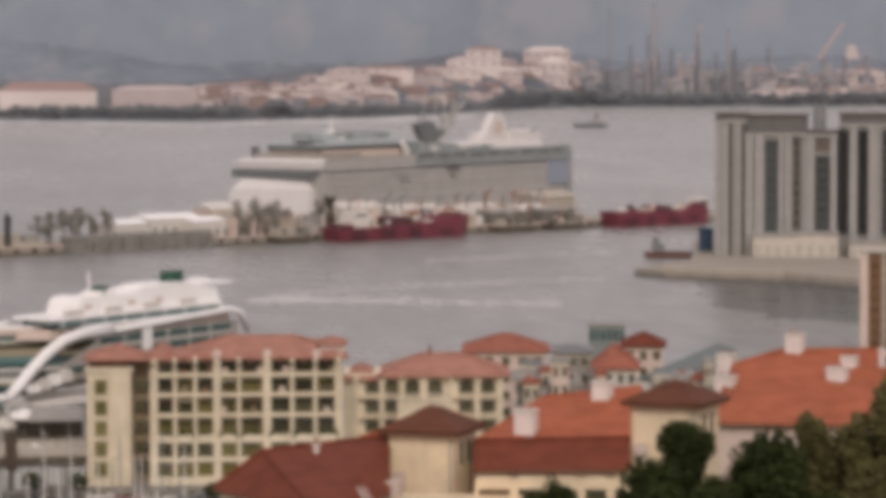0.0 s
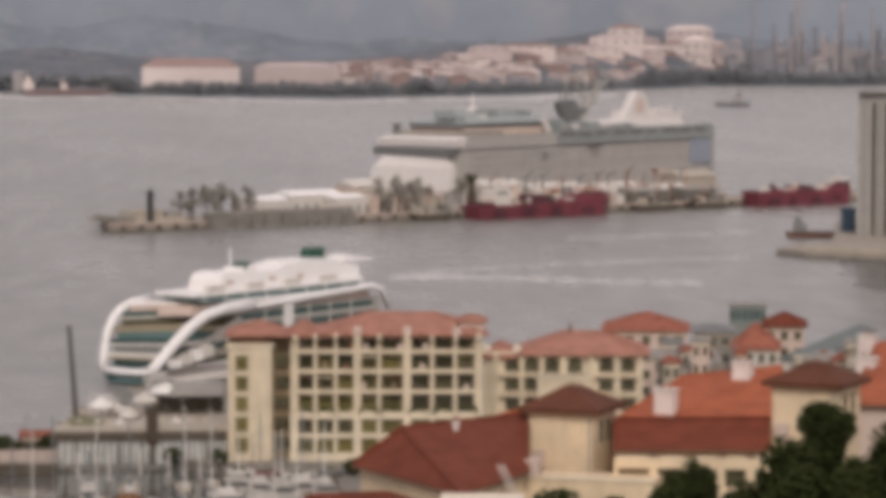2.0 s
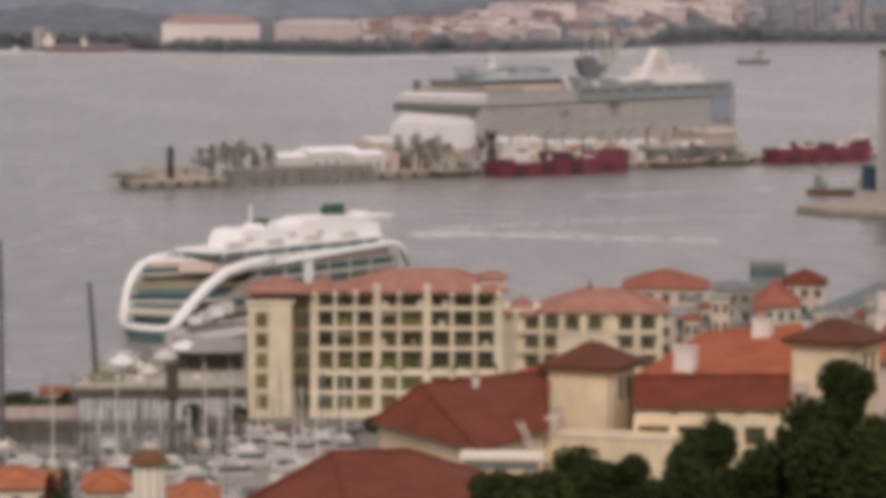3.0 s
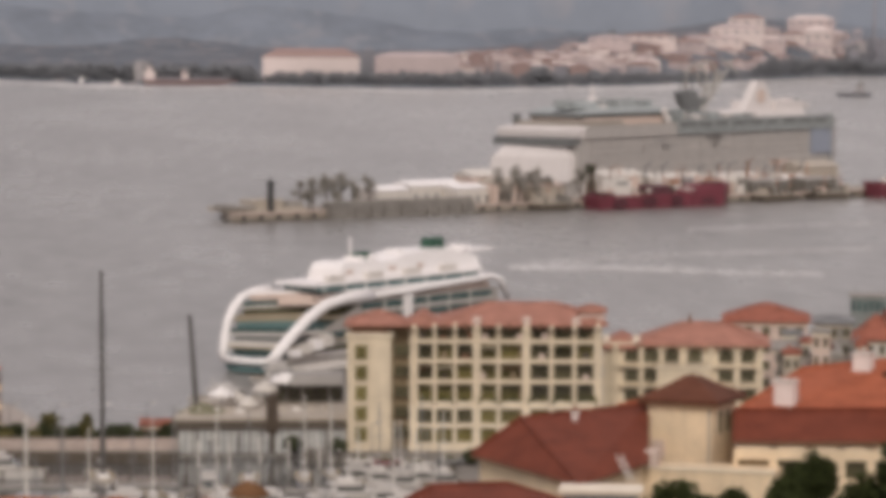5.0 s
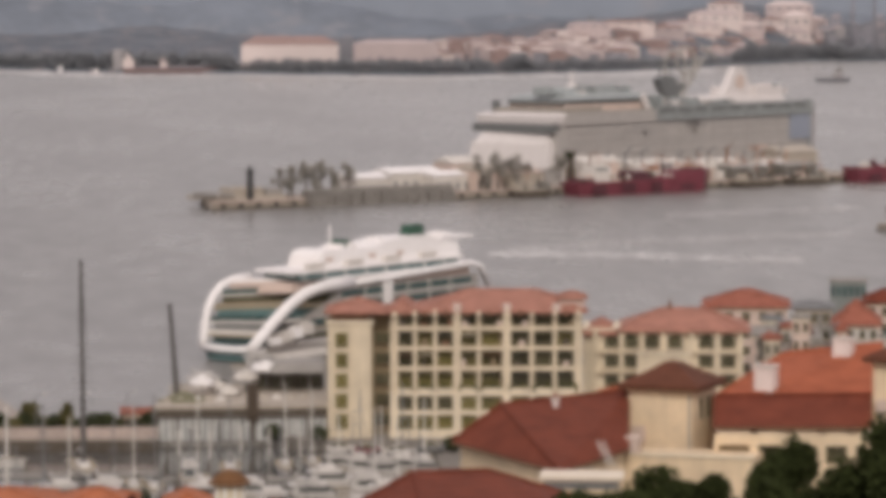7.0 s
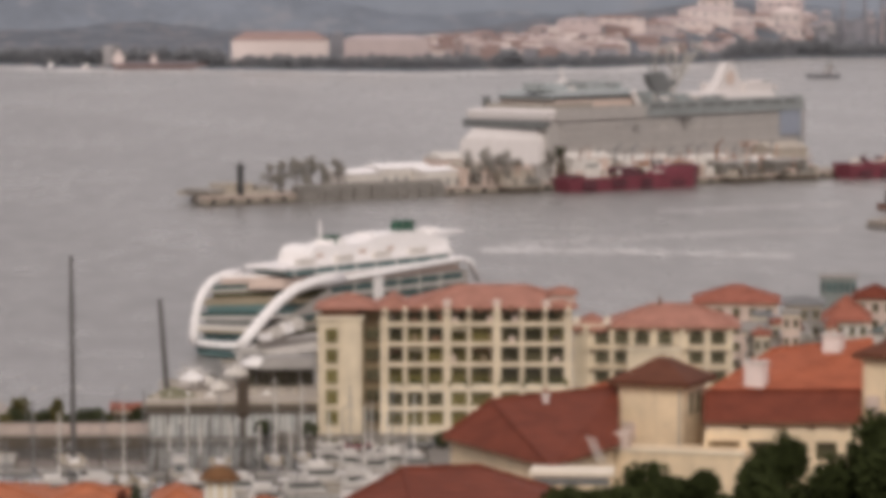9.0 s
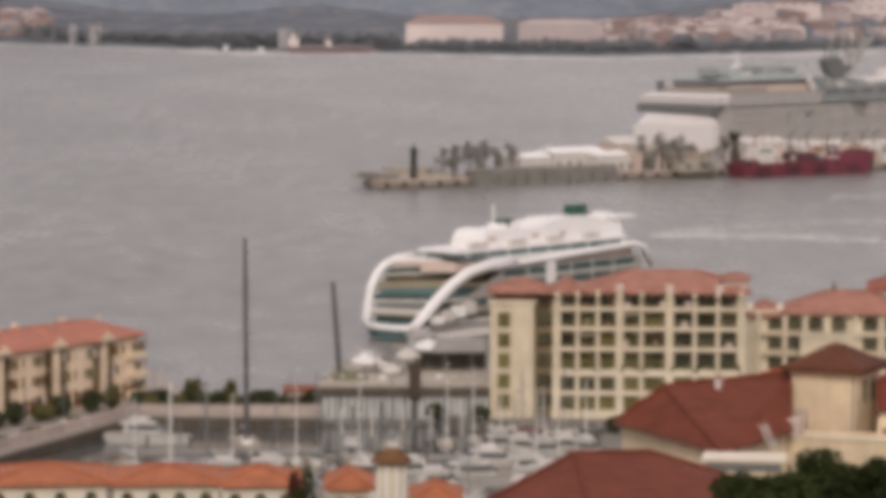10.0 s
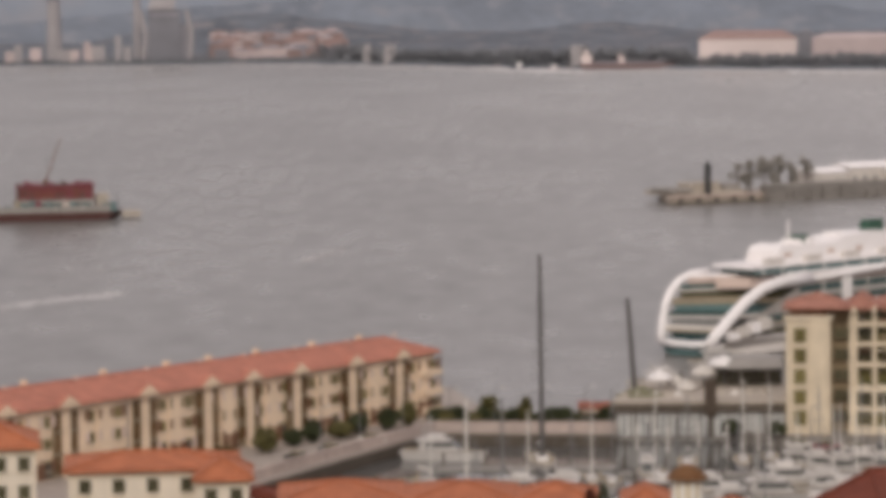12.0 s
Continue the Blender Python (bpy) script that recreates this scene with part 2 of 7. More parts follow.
class Shape:
    """Collects faces of one part."""

    def __init__(self):
        self.v, self.f, self.caps = [], [], []

    def face(self, *pts):
        k = len(self.v)
        self.v += [tuple(p) for p in pts]
        self.f.append(tuple(range(k, k + len(pts))))
        return self

    def box(self, x0, y0, z0, x1, y1, z1):
        return self.prism([(x0, y0), (x1, y0), (x1, y1), (x0, y1)], z0, z1)

    def prism(self, pts, z0, z1, top=None):
        k, n = len(self.v), len(pts)
        self.v += [(x, y, z0) for x, y in pts] + [(x, y, z1) for x, y in (top or pts)]
        self.f += [tuple(range(k + n - 1, k - 1, -1)), tuple(range(k + n, k + 2 * n))]
        self.f += [(k + i, k + (i + 1) % n, k + n + (i + 1) % n, k + n + i) for i in range(n)]
        return self

    def column(self, x, y, z0, z1, r0, r1=None, n=8):
        r1 = r0 if r1 is None else r1
        ring = [(math.cos(2 * math.pi * i / n), math.sin(2 * math.pi * i / n)) for i in range(n)]
        return self.prism([(x + r0 * c, y + r0 * s) for c, s in ring], z0, z1, [(x + r1 * c, y + r1 * s) for c, s in ring])

    def hip(self, x0, y0, x1, y1, z0, z1, slab=0.25):
        """A hipped roof on an eaves slab."""
        w, h = x1 - x0, y1 - y0
        c = min(w, h) / 2
        a, b = ((x0 + c, (y0 + y1) / 2), (x1 - c, (y0 + y1) / 2)) if w >= h else (((x0 + x1) / 2, y0 + c), ((x0 + x1) / 2, y1 - c))
        if abs(w - h) < 0.05:
            b = (b[0] + 0.05, b[1])
        self.box(x0, y0, z0 - slab, x1, y1, z0)
        p = [(x0, y0, z0), (x1, y0, z0), (x1, y1, z0), (x0, y1, z0)]
        a, b = (*a, z1), (*b, z1)
        if w >= h:
            self.face(p[0], p[1], b, a).face(p[2], p[3], a, b).face(p[1], p[2], b).face(p[3], p[0], a)
        else:
            self.face(p[1], p[2], b, a).face(p[3], p[0], a, b).face(p[0], p[1], a).face(p[2], p[3], b)
        near, far = ((0, 3), (1, 2)) if w >= h else ((0, 1), (2, 3))
        for k, end in [(k, a) for k in near] + [(k, b) for k in far]:
            self.caps.append((p[k], end))
        if abs(w - h) > 0.5:
            self.caps.append((a, b))
        return self

    def tube(self, pts, r, n=6, r1=None):
        r1 = r if r1 is None else r1
        rings = []
        for i, p in enumerate(pts):
            p = Vector(p)
            t = (Vector(pts[min(i + 1, len(pts) - 1)]) - Vector(pts[max(i - 1, 0)])).normalized()
            u = t.cross(Vector((0.13, 0.31, 0.94))).normalized()
            w = t.cross(u)
            rad = r + (r1 - r) * i / (len(pts) - 1)
            rings.append([p + rad * (math.cos(2 * math.pi * j / n) * u + math.sin(2 * math.pi * j / n) * w) for j in range(n)])
        k = len(self.v)
        for ring in rings:
            self.v += [tuple(q) for q in ring]
        for i in range(len(rings) - 1):
            for j in range(n):
                self.f.append((k + i * n + j, k + i * n + (j + 1) % n, k + (i + 1) * n + (j + 1) % n, k + (i + 1) * n + j))
        self.f += [tuple(k + j for j in range(n)), tuple(k + (len(rings) - 1) * n + j for j in range(n))]
        return self

    def mesh(self, name, material, smooth=False):
        me = bpy.data.meshes.new(name)
        me.from_pydata(self.v, [], self.f)
        bm = bmesh.new()
        bm.from_mesh(me)
        if self.caps:
            bmesh.ops.remove_doubles(bm, verts=bm.verts, dist=0.002)
        bmesh.ops.recalc_face_normals(bm, faces=bm.faces)
        bm.to_mesh(me)
        bm.free()
        me.materials.append(material)
        if smooth:
            me.shade_smooth()
        return me


def part(name, shape, material, parent=None, label="", smooth=False, w_caps=True):
    ob = new(name, shape.mesh(name, material, smooth))
    ob.parent = parent
    for ends in shape.caps if w_caps else ():
        part("ridge_cap", Shape().tube([Vector(e) + Vector((0, 0, 0.04)) for e in ends], 0.16, 6), material, ob)
    return tagged(ob, label)


def same_part(name, me, parent, x, y, z, turn=0.0):
    """Another piece on a shared mesh."""
    ob = new(name, me)
    ob.parent = parent
    ob.matrix_local = pose(x, y, z, 0, 0, turn)
    return ob


def thing(name, a, d, z, label, category, face=None, group="", kind=""):
    """An Empty at a bearing and distance; its x runs to the right and its y away, as seen along the bearing face."""
    ob = new(name)
    x, y = spot(a, d)
    ob.matrix_world = pose(x, y, z, 0, 0, -(a if face is None else face) / 100)
    return tagged(ob, label, category, group, kind)


def window(me, parent, x, y, z, w, h, turn=0.0):
    """A pane with its sill."""
    ob = same_part("window", me, parent, x, y, z, turn)
    key = "sill_%.2f_%.2f" % (w, h)
    if key not in SILLS:
        SILLS[key] = Shape().box(-w / 2 - 0.12, -0.16, -h / 2 - 0.16, w / 2 + 0.12, 0.04, -h / 2 - 0.02).mesh("sill", CREAM_PALE)
    same_part("sill", SILLS[key], ob, 0, 0, 0)
    return ob


SILLS = {}


def structure(name, shape, material, label, category, smooth=False):
    return tagged(part(name, shape, material, None, label, smooth), "", category, "", "structure")


def stuff(name, shape, material, label, category):
    return tagged(part(name, shape, material, None, label), "", category, "", "stuff")


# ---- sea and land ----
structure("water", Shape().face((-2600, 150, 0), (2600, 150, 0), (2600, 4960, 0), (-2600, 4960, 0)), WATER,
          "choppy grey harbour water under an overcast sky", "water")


structure("water_2", Shape().prism([spot(a, d) for a, d in [(-560, 379), (-520, 424), (-420, 427), (-330, 441), (-48, 487), (275, 483), (275, 489), (480, 489), (480, 486), (570, 481), (770, 470), (790, 420), (800, 379)]], -0.3, 0.03), BASIN,
          "calm dark marina basin water with reflections", "water")


structure("water_3", Shape().prism([spot(a, d) for a, d in [(1655, 944), (1668, 905), (1650, 890), (1690, 868), (1676, 852), (1720, 838), (1790, 824), (1775, 812), (1880, 806), (2010, 790), (2300, 780), (2300, 886), (2100, 890), (1945, 910), (1813, 936), (1700, 945)]], -0.3, 0.03), REFLECTION_DARK,
          "sheltered water darkened for tower reflections under the curved quay", "water")


def sheet(rows):
    """A surface through rows of points of equal number."""
    s = Shape()
    for r in rows:
        s.v += r
    n = len(rows[0])
    for i in range(len(rows) - 1):
        for j in range(n - 1):
            s.f.append((i * n + j, i * n + j + 1, (i + 1) * n + j + 1, (i + 1) * n + j))
    return s


def slope(d):
    """Height of the town hillside at a distance from the lookout."""
    prof = [(0, 64.4), (6, 64.3), (30, 58), (60, 52), (110, 44), (170, 34), (215, 28), (260, 20), (300, 12), (335, 4), (365, 2.2), (2000, 2.0)]
    for (d0, z0), (d1, z1) in zip(prof, prof[1:]):
        if d <= d1:
            return z0 + (z1 - z0) * (d - d0) / (d1 - d0)
    return 2.0


def hillside():
    rows = []
    ys = [-400, -200, -100, -60, -30, -12, -6, 0, 6, 12, 20] + list(range(30, 372, 12)) + [377, 378]
    for y in ys:
        row = []
        for x in [-900, -700, -500, -400] + list(range(-330, 331, 15)) + [400, 500, 700, 900]:
            d = math.hypot(x * 0.35, y) if y > 0 else math.hypot(x * 0.35, y * 0.3)
            z = slope(d) + (1.2 * noise.noise((x * 0.02, y * 0.02, 3.0)) if 20 < d < 330 else 0)
            row.append((x, y, z if y < 378 else -3))
        rows.append(row)
    return sheet(rows)


structure("ground", hillside(), EARTH, "steep town hillside of scrub and soil", "ground", True)


def plan_block(name, pts, z, material, label, category):
    """A level platform of land with upright sides, outlined by bearings and distances."""
    return structure(name, Shape().prism([spot(a, d) for a, d in pts], -3, z), material, label, category)


plan_block("ground_2", [(790, 420), (770, 470), (570, 481), (480, 486), (480, 489), (575, 497), (1340, 520), (1420, 640), (1760, 600), (1900, 690), (2600, 740), (3600, 740), (3600, 360), (800, 372)], 1.4, ASPHALT,
           "paved marina quarter ground beside the water", "ground")
plan_block("ground_3", [(-2600, 372), (-560, 372), (-520, 424), (-420, 427), (-330, 441), (-48, 487), (275, 483), (275, 497), (60, 505), (-20, 545), (-700, 520), (-2600, 500)], 2.0, PAVING,
           "paved spit with promenade along the marina", "ground")
plan_block("ground_4", [(1548, 968), (1600, 955), (1681, 948), (1813, 938), (1945, 912), (2100, 892), (2600, 880), (2600, 1250), (1652, 1120), (1650, 1000), (1590, 985)], 2.2, QUAY_STONE,
           "reclaimed quay of pale stone with a curved edge", "ground")


# the far shore: a low coastal strip, then scrub hills, then a blue-grey ridge
SHORE = [(-1500, 4150), (-800, 4060), (-300, 4010), (40, 3620), (190, 3410), (460, 3300), (750, 3230), (1090, 3430), (1300, 3780), (1430, 4040), (1800, 4080), (2700, 4120)]


def shore(a):
    for (a0, d0), (a1, d1) in zip(SHORE, SHORE[1:]):
        if a <= a1:
            return d0 + (d1 - d0) * (a - a0) / (a1 - a0)
    return SHORE[-1][1]


def town_rise(a):
    return 40 * math.exp(-((a - 1300) / 190) ** 2) + 16 * math.exp(-((a - 1000) / 150) ** 2) + 12 * math.exp(-((a - 1650) / 200) ** 2)


def far_land():
    rows = []
    for k, z in ((0, -1), (6, 2.5), (60, 5), (140, 7), (230, 9), (350, 13), (500, 18), (900, 30)):
        rows.append([(*spot(a, min(shore(a) + k, 4900)), z + town_rise(a) * min(1, max(0, k - 20) / 330) + (1.5 * noise.noise((a * 0.03, k * 0.1, 0)) if k else 0)) for a in range(-1500, 2701, 25)])
    return sheet(rows)


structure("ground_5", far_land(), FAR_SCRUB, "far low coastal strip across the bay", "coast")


def hills(d, q, bumps, seed, deep):
    """A range whose skyline lies near dip q at distance d."""
    rows = []
    for k in range(7):
        row = []
        for a in range(-1600, 2801, 20):
            n = noise.fractal((a * 0.0035, seed, k * 0.12), 1.0, 2.0, 5)
            top = level(q(a) - bumps * n, d)
            row.append((*spot(a, d - deep * (1 - k / 6)), -5 + (top + 5) * (k / 6) ** 0.7 + (3 * noise.noise((a * 0.05, k * 0.9, seed)) if 0 < k < 6 else 0)))
        rows.append(row)
    return sheet(rows)


def swell(a, c, w):
    return math.exp(-((a - c) / w) ** 2)


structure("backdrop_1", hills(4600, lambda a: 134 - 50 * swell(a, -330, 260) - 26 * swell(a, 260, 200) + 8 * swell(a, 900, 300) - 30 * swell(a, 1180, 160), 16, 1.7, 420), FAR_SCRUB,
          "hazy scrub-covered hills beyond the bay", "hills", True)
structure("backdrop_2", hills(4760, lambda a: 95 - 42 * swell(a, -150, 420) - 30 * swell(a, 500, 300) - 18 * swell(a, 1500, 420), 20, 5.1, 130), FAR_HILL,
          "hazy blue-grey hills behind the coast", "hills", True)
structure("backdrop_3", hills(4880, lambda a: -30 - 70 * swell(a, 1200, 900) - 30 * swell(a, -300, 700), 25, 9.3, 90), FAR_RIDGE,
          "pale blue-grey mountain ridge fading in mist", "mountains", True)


# ---- the cream apartment blocks by the marina ----
def pane_piece(w, h, arched=False):
    s = Shape()
    pts = [(-w / 2, -h / 2), (w / 2, -h / 2), (w / 2, h / 2)]
    if arched:
        pts = [(-w / 2, -h / 2), (w / 2, -h / 2)] + [(w / 2 * math.cos(t), h * 0.12 + h * 0.42 * math.sin(t)) for t in [math.pi * i / 8 for i in range(9)]]
    else:
        pts.append((-w / 2, h / 2))
    k = len(pts)
    s.v = [(x, 0.0, z) for x, z in pts] + [(x, 0.12, z) for x, z in pts]
    s.f = [tuple(range(k)), tuple(range(2 * k - 1, k - 1, -1))] + [(i, (i + 1) % k, k + (i + 1) % k, k + i) for i in range(k)]
    return s


def marina_block():
    a0, d, z = 578, 486, 1.3
    t = thing("apartment_block", a0, d, z, "cream six-storey apartment block with balcony grid and red hipped roofs", "building", face=800)
    T = 38.4
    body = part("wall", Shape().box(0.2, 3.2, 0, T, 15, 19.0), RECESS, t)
    part("plinth", Shape().box(9.2, -0.3, 0, T, 2.6, 0.9), CREAM_PALE, t)
    # stair tower at the corner
    tower = part("tower", Shape().box(0, 0, 0, 6.5, 8, 17.4), CREAM, t)
    part("cornice", Shape().box(-0.4, -0.4, 17.4, 6.9, 8.4, 17.9), CREAM_PALE, t)
    part("attic", Shape().box(0.5, 0.6, 17.9, 6.0, 7.5, 19.2), FASCIA, t)
    part("roof", Shape().hip(-0.6, -0.5, 9.6, 9.6, 19.2, 21.0), TERRA, t)
    w1, w2 = pane_piece(1.8, 2.2).mesh("window", PANE_OLIVE), pane_piece(1.2, 1.7).mesh("window", PANE)
    for k in range(5):
        window(w1, t, 2.0, -0.06, 2.6 + 3.1 * k, 1.8, 2.2)
        for x, y in ((7.6, 2.5), (8.9, 2.5)):
            same_part("window", w2, t, x, y, 2.6 + 3.1 * k)
    part("pilaster", Shape().box(3.6, -0.25, 0, 6.5, 0.1, 17.4), CREAM, t)
    part("pilaster", Shape().box(-0.1, -0.2, 0, 0.9, 0.1, 17.4), CREAM, t)
    # balcony grid
    cols = [11.6, 14.5, 17.7, 21.0, 24.4, 29.0, 32.5, 35.9]
    edges = [9.9, 13.05, 16.1, 19.4, 22.7, 26.9, 30.7, 34.2, 37.7]
    floors = [2.4, 5.1, 8.7, 11.9, 14.9, 18.0]
    big, bigo = pane_piece(2.7, 2.5), pane_piece(2.7, 2.5)
    mdark, molive = big.mesh("window", PANE), bigo.mesh("window", PANE_OLIVE)
    arch = pane_piece(2.2, 2.2, True).mesh("window", PANE)
    rng = random.Random(4)
    for r, zc in enumerate(floors):
        for c, x in enumerate(cols):
            me = arch if r == 5 else (molive if c in (3, 4) or rng.random() < 0.45 else mdark)
            window(me, t, x, 0.55 if r < 2 else 3.05, zc, 2.7, 2.5)
    for e, x in enumerate(edges):
        thick = 0.6 if e in (0, 3, 5, 8) else 0.3
        part("pier", Shape().box(x - thick, -0.1 if e not in (3, 5) else -0.5, 0, x + thick, 0.7, 6.9), CREAM_PALE, t)
        part("pier", Shape().box(x - thick, 1.3 if e not in (3, 5) else 0.8, 6.9, x + thick, 3.3, 18.9), CREAM, t)
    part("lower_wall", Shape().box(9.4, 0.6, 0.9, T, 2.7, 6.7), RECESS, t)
    for zc in (0.9, 3.8, 6.7):
        part("slab", Shape().box(9.2, -0.2, zc - 0.2, T + 0.1, 0.8, zc + 0.25), CREAM_PALE, t)
        for i in range(8):
            part("railing", Shape().box(edges[i] + 0.5, -0.05, zc + 0.25, edges[i + 1] - 0.5, 0.05, zc + (0.55 if zc < 6 else 0.9)), CREAM_PALE, t)
    for zc in (10.3, 13.4, 16.4):
        part("slab", Shape().box(9.2, 1.2, zc - 0.15, T + 0.1, 3.3, zc + 0.2), CREAM, t)
        for i in range(8):
            part("railing", Shape().box(edges[i] + 0.4, 1.3, zc + 0.2, edges[i + 1] - 0.4, 1.4, zc + 0.5), CREAM, t)
    part("roof", Shape().hip(13.4, 0.6, 39.2, 16, 19.2, 21.9), TERRA, t)
    part("roof", Shape().hip(8.8, 1.4, 13.6, 14, 19.0, 20.6), TERRA, t)
    for x in (19.4, 26.9, 34.4):
        part("dormer", Shape().box(x - 0.6, 0.6, 19.2, x + 0.6, 3.0, 20.2), PINKISH, t)
    for k, x in enumerate(edges + cols):
        part("eave_post", Shape().prism([(x - 0.3, 0.2), (x + 0.3, 0.2), (x + 0.3, 1.2), (x - 0.3, 1.2)], 18.5, 19.15 + 0.2 * (k % 3), [(x - 0.12, 0.5), (x + 0.12, 0.5), (x + 0.12, 1.2), (x - 0.12, 1.2)]), (CREAM_PALE, FASCIA)[k >= len(edges)], t)
    part("turret", Shape().box(35.0, 3.0, 19.3, 38.6, 7.0, 21.0), PINKISH, t)
    part("turret_roof", Shape().hip(34.5, 2.5, 39.2, 7.5, 21.1, 21.9), TERRA, t)
    for i in range(8):
        for k in range(6):
            x = rng.uniform(edges[i] + 0.5, edges[i + 1] - 0.5)
            y, h, w = rng.uniform(0.9, 1.2), rng.uniform(0.5, 1.5), rng.uniform(0.25, 0.5)
            s = Shape().prism([(x - w * 0.6, y - w * 0.6), (x + w * 0.6, y - w * 0.6), (x + w * 0.6, y + w * 0.6), (x - w * 0.6, y + w * 0.6)], 6.95, 6.95 + h * 0.5, [(x - w, y - w), (x + w, y - w), (x + w, y + w), (x - w, y + w)])
            s.prism([(x - w, y - w), (x + w, y - w), (x + w, y + w), (x - w, y + w)], 6.95 + h * 0.5, 6.95 + h, [(x - 0.1, y - 0.1), (x + 0.2, y - 0.1), (x + 0.2, y + 0.1), (x - 0.1, y + 0.1)])
            part("planter_shrub", s, LEAF if k % 3 else LEAF_OLIVE, t, "dark terrace shrub")
        # what stands on the balconies
        for z in (10.6, 13.7, 16.7):
            if rng.random() < 0.75:
                x = rng.uniform(edges[i] + 0.6, edges[i + 1] - 1.3)
                part("balcony_locker", Shape().box(x, 1.6, z, x + rng.uniform(0.5, 1.1), 2.2, z + rng.uniform(0.7, 1.5)), rng.choice([FASCIA, SHADE, RECESS, PINKISH]), t)
            if rng.random() < 0.4:
                part("awning", Shape().prism([(edges[i] + 0.5, 1.2), (edges[i + 1] - 0.5, 1.2), (edges[i + 1] - 0.5, 2.4), (edges[i] + 0.5, 2.4)], z + 1.9, z + 2.0), rng.choice([CREAM_PALE, FASCIA, LEAF_OLIVE]), t)


marina_block()


def rear_block():
    d = 500
    t = thing("apartment_block", 1030, d, 1.4, "cream lower apartment block with arched top windows and red roof", "building", face=1170)
    T = 24.6
    part("wall", Shape().box(0, 2.2, 0, T, 14, 15), CREAM_PALE, t)
    part("roof", Shape().hip(5.2, 0.8, 26, 15, 14.8, 17.7), TERRA, t)
    part("roof", Shape().hip(-0.5, 1.4, 6, 13, 14.2, 16.0), TERRA, t)
    part("finial", Shape().column(13.5, 7.9, 17.5, 19.0, 0.35, 0.15), FASCIA, t)
    cols = [4.5, 7.5, 10.7, 14.3, 19.1, 22.5]
    edges = [2.0, 6.0, 9.1, 12.5, 16.8, 20.8, 24.4]
    arch, flat = pane_piece(2.2, 2.1, True).mesh("window", PANE), pane_piece(2.2, 1.9).mesh("window", PANE)
    for x in cols:
        window(arch, t, x, 2.1, 13.0, 2.2, 2.1)
        for k in range(4):
            window(flat, t, x, 2.1, 9.9 - 3.1 * k, 2.2, 1.9)
    for x in edges:
        part("pier", Shape().box(x - 0.4, 1.2, 0, x + 0.4, 2.3, 14.7), CREAM, t)
    for k in range(5):
        part("slab", Shape().box(1.6, 1.1, 11.2 - 3.1 * k, T, 2.3, 11.6 - 3.1 * k), CREAM, t)
    part("bay", Shape().box(8.4, -1.5, 0, 16.6, 2.3, 11.3), CREAM, t)
    part("bay_coping", Shape().box(8.2, -1.7, 11.3, 16.8, 2.0, 11.6), CREAM_PALE, t)


rear_block()


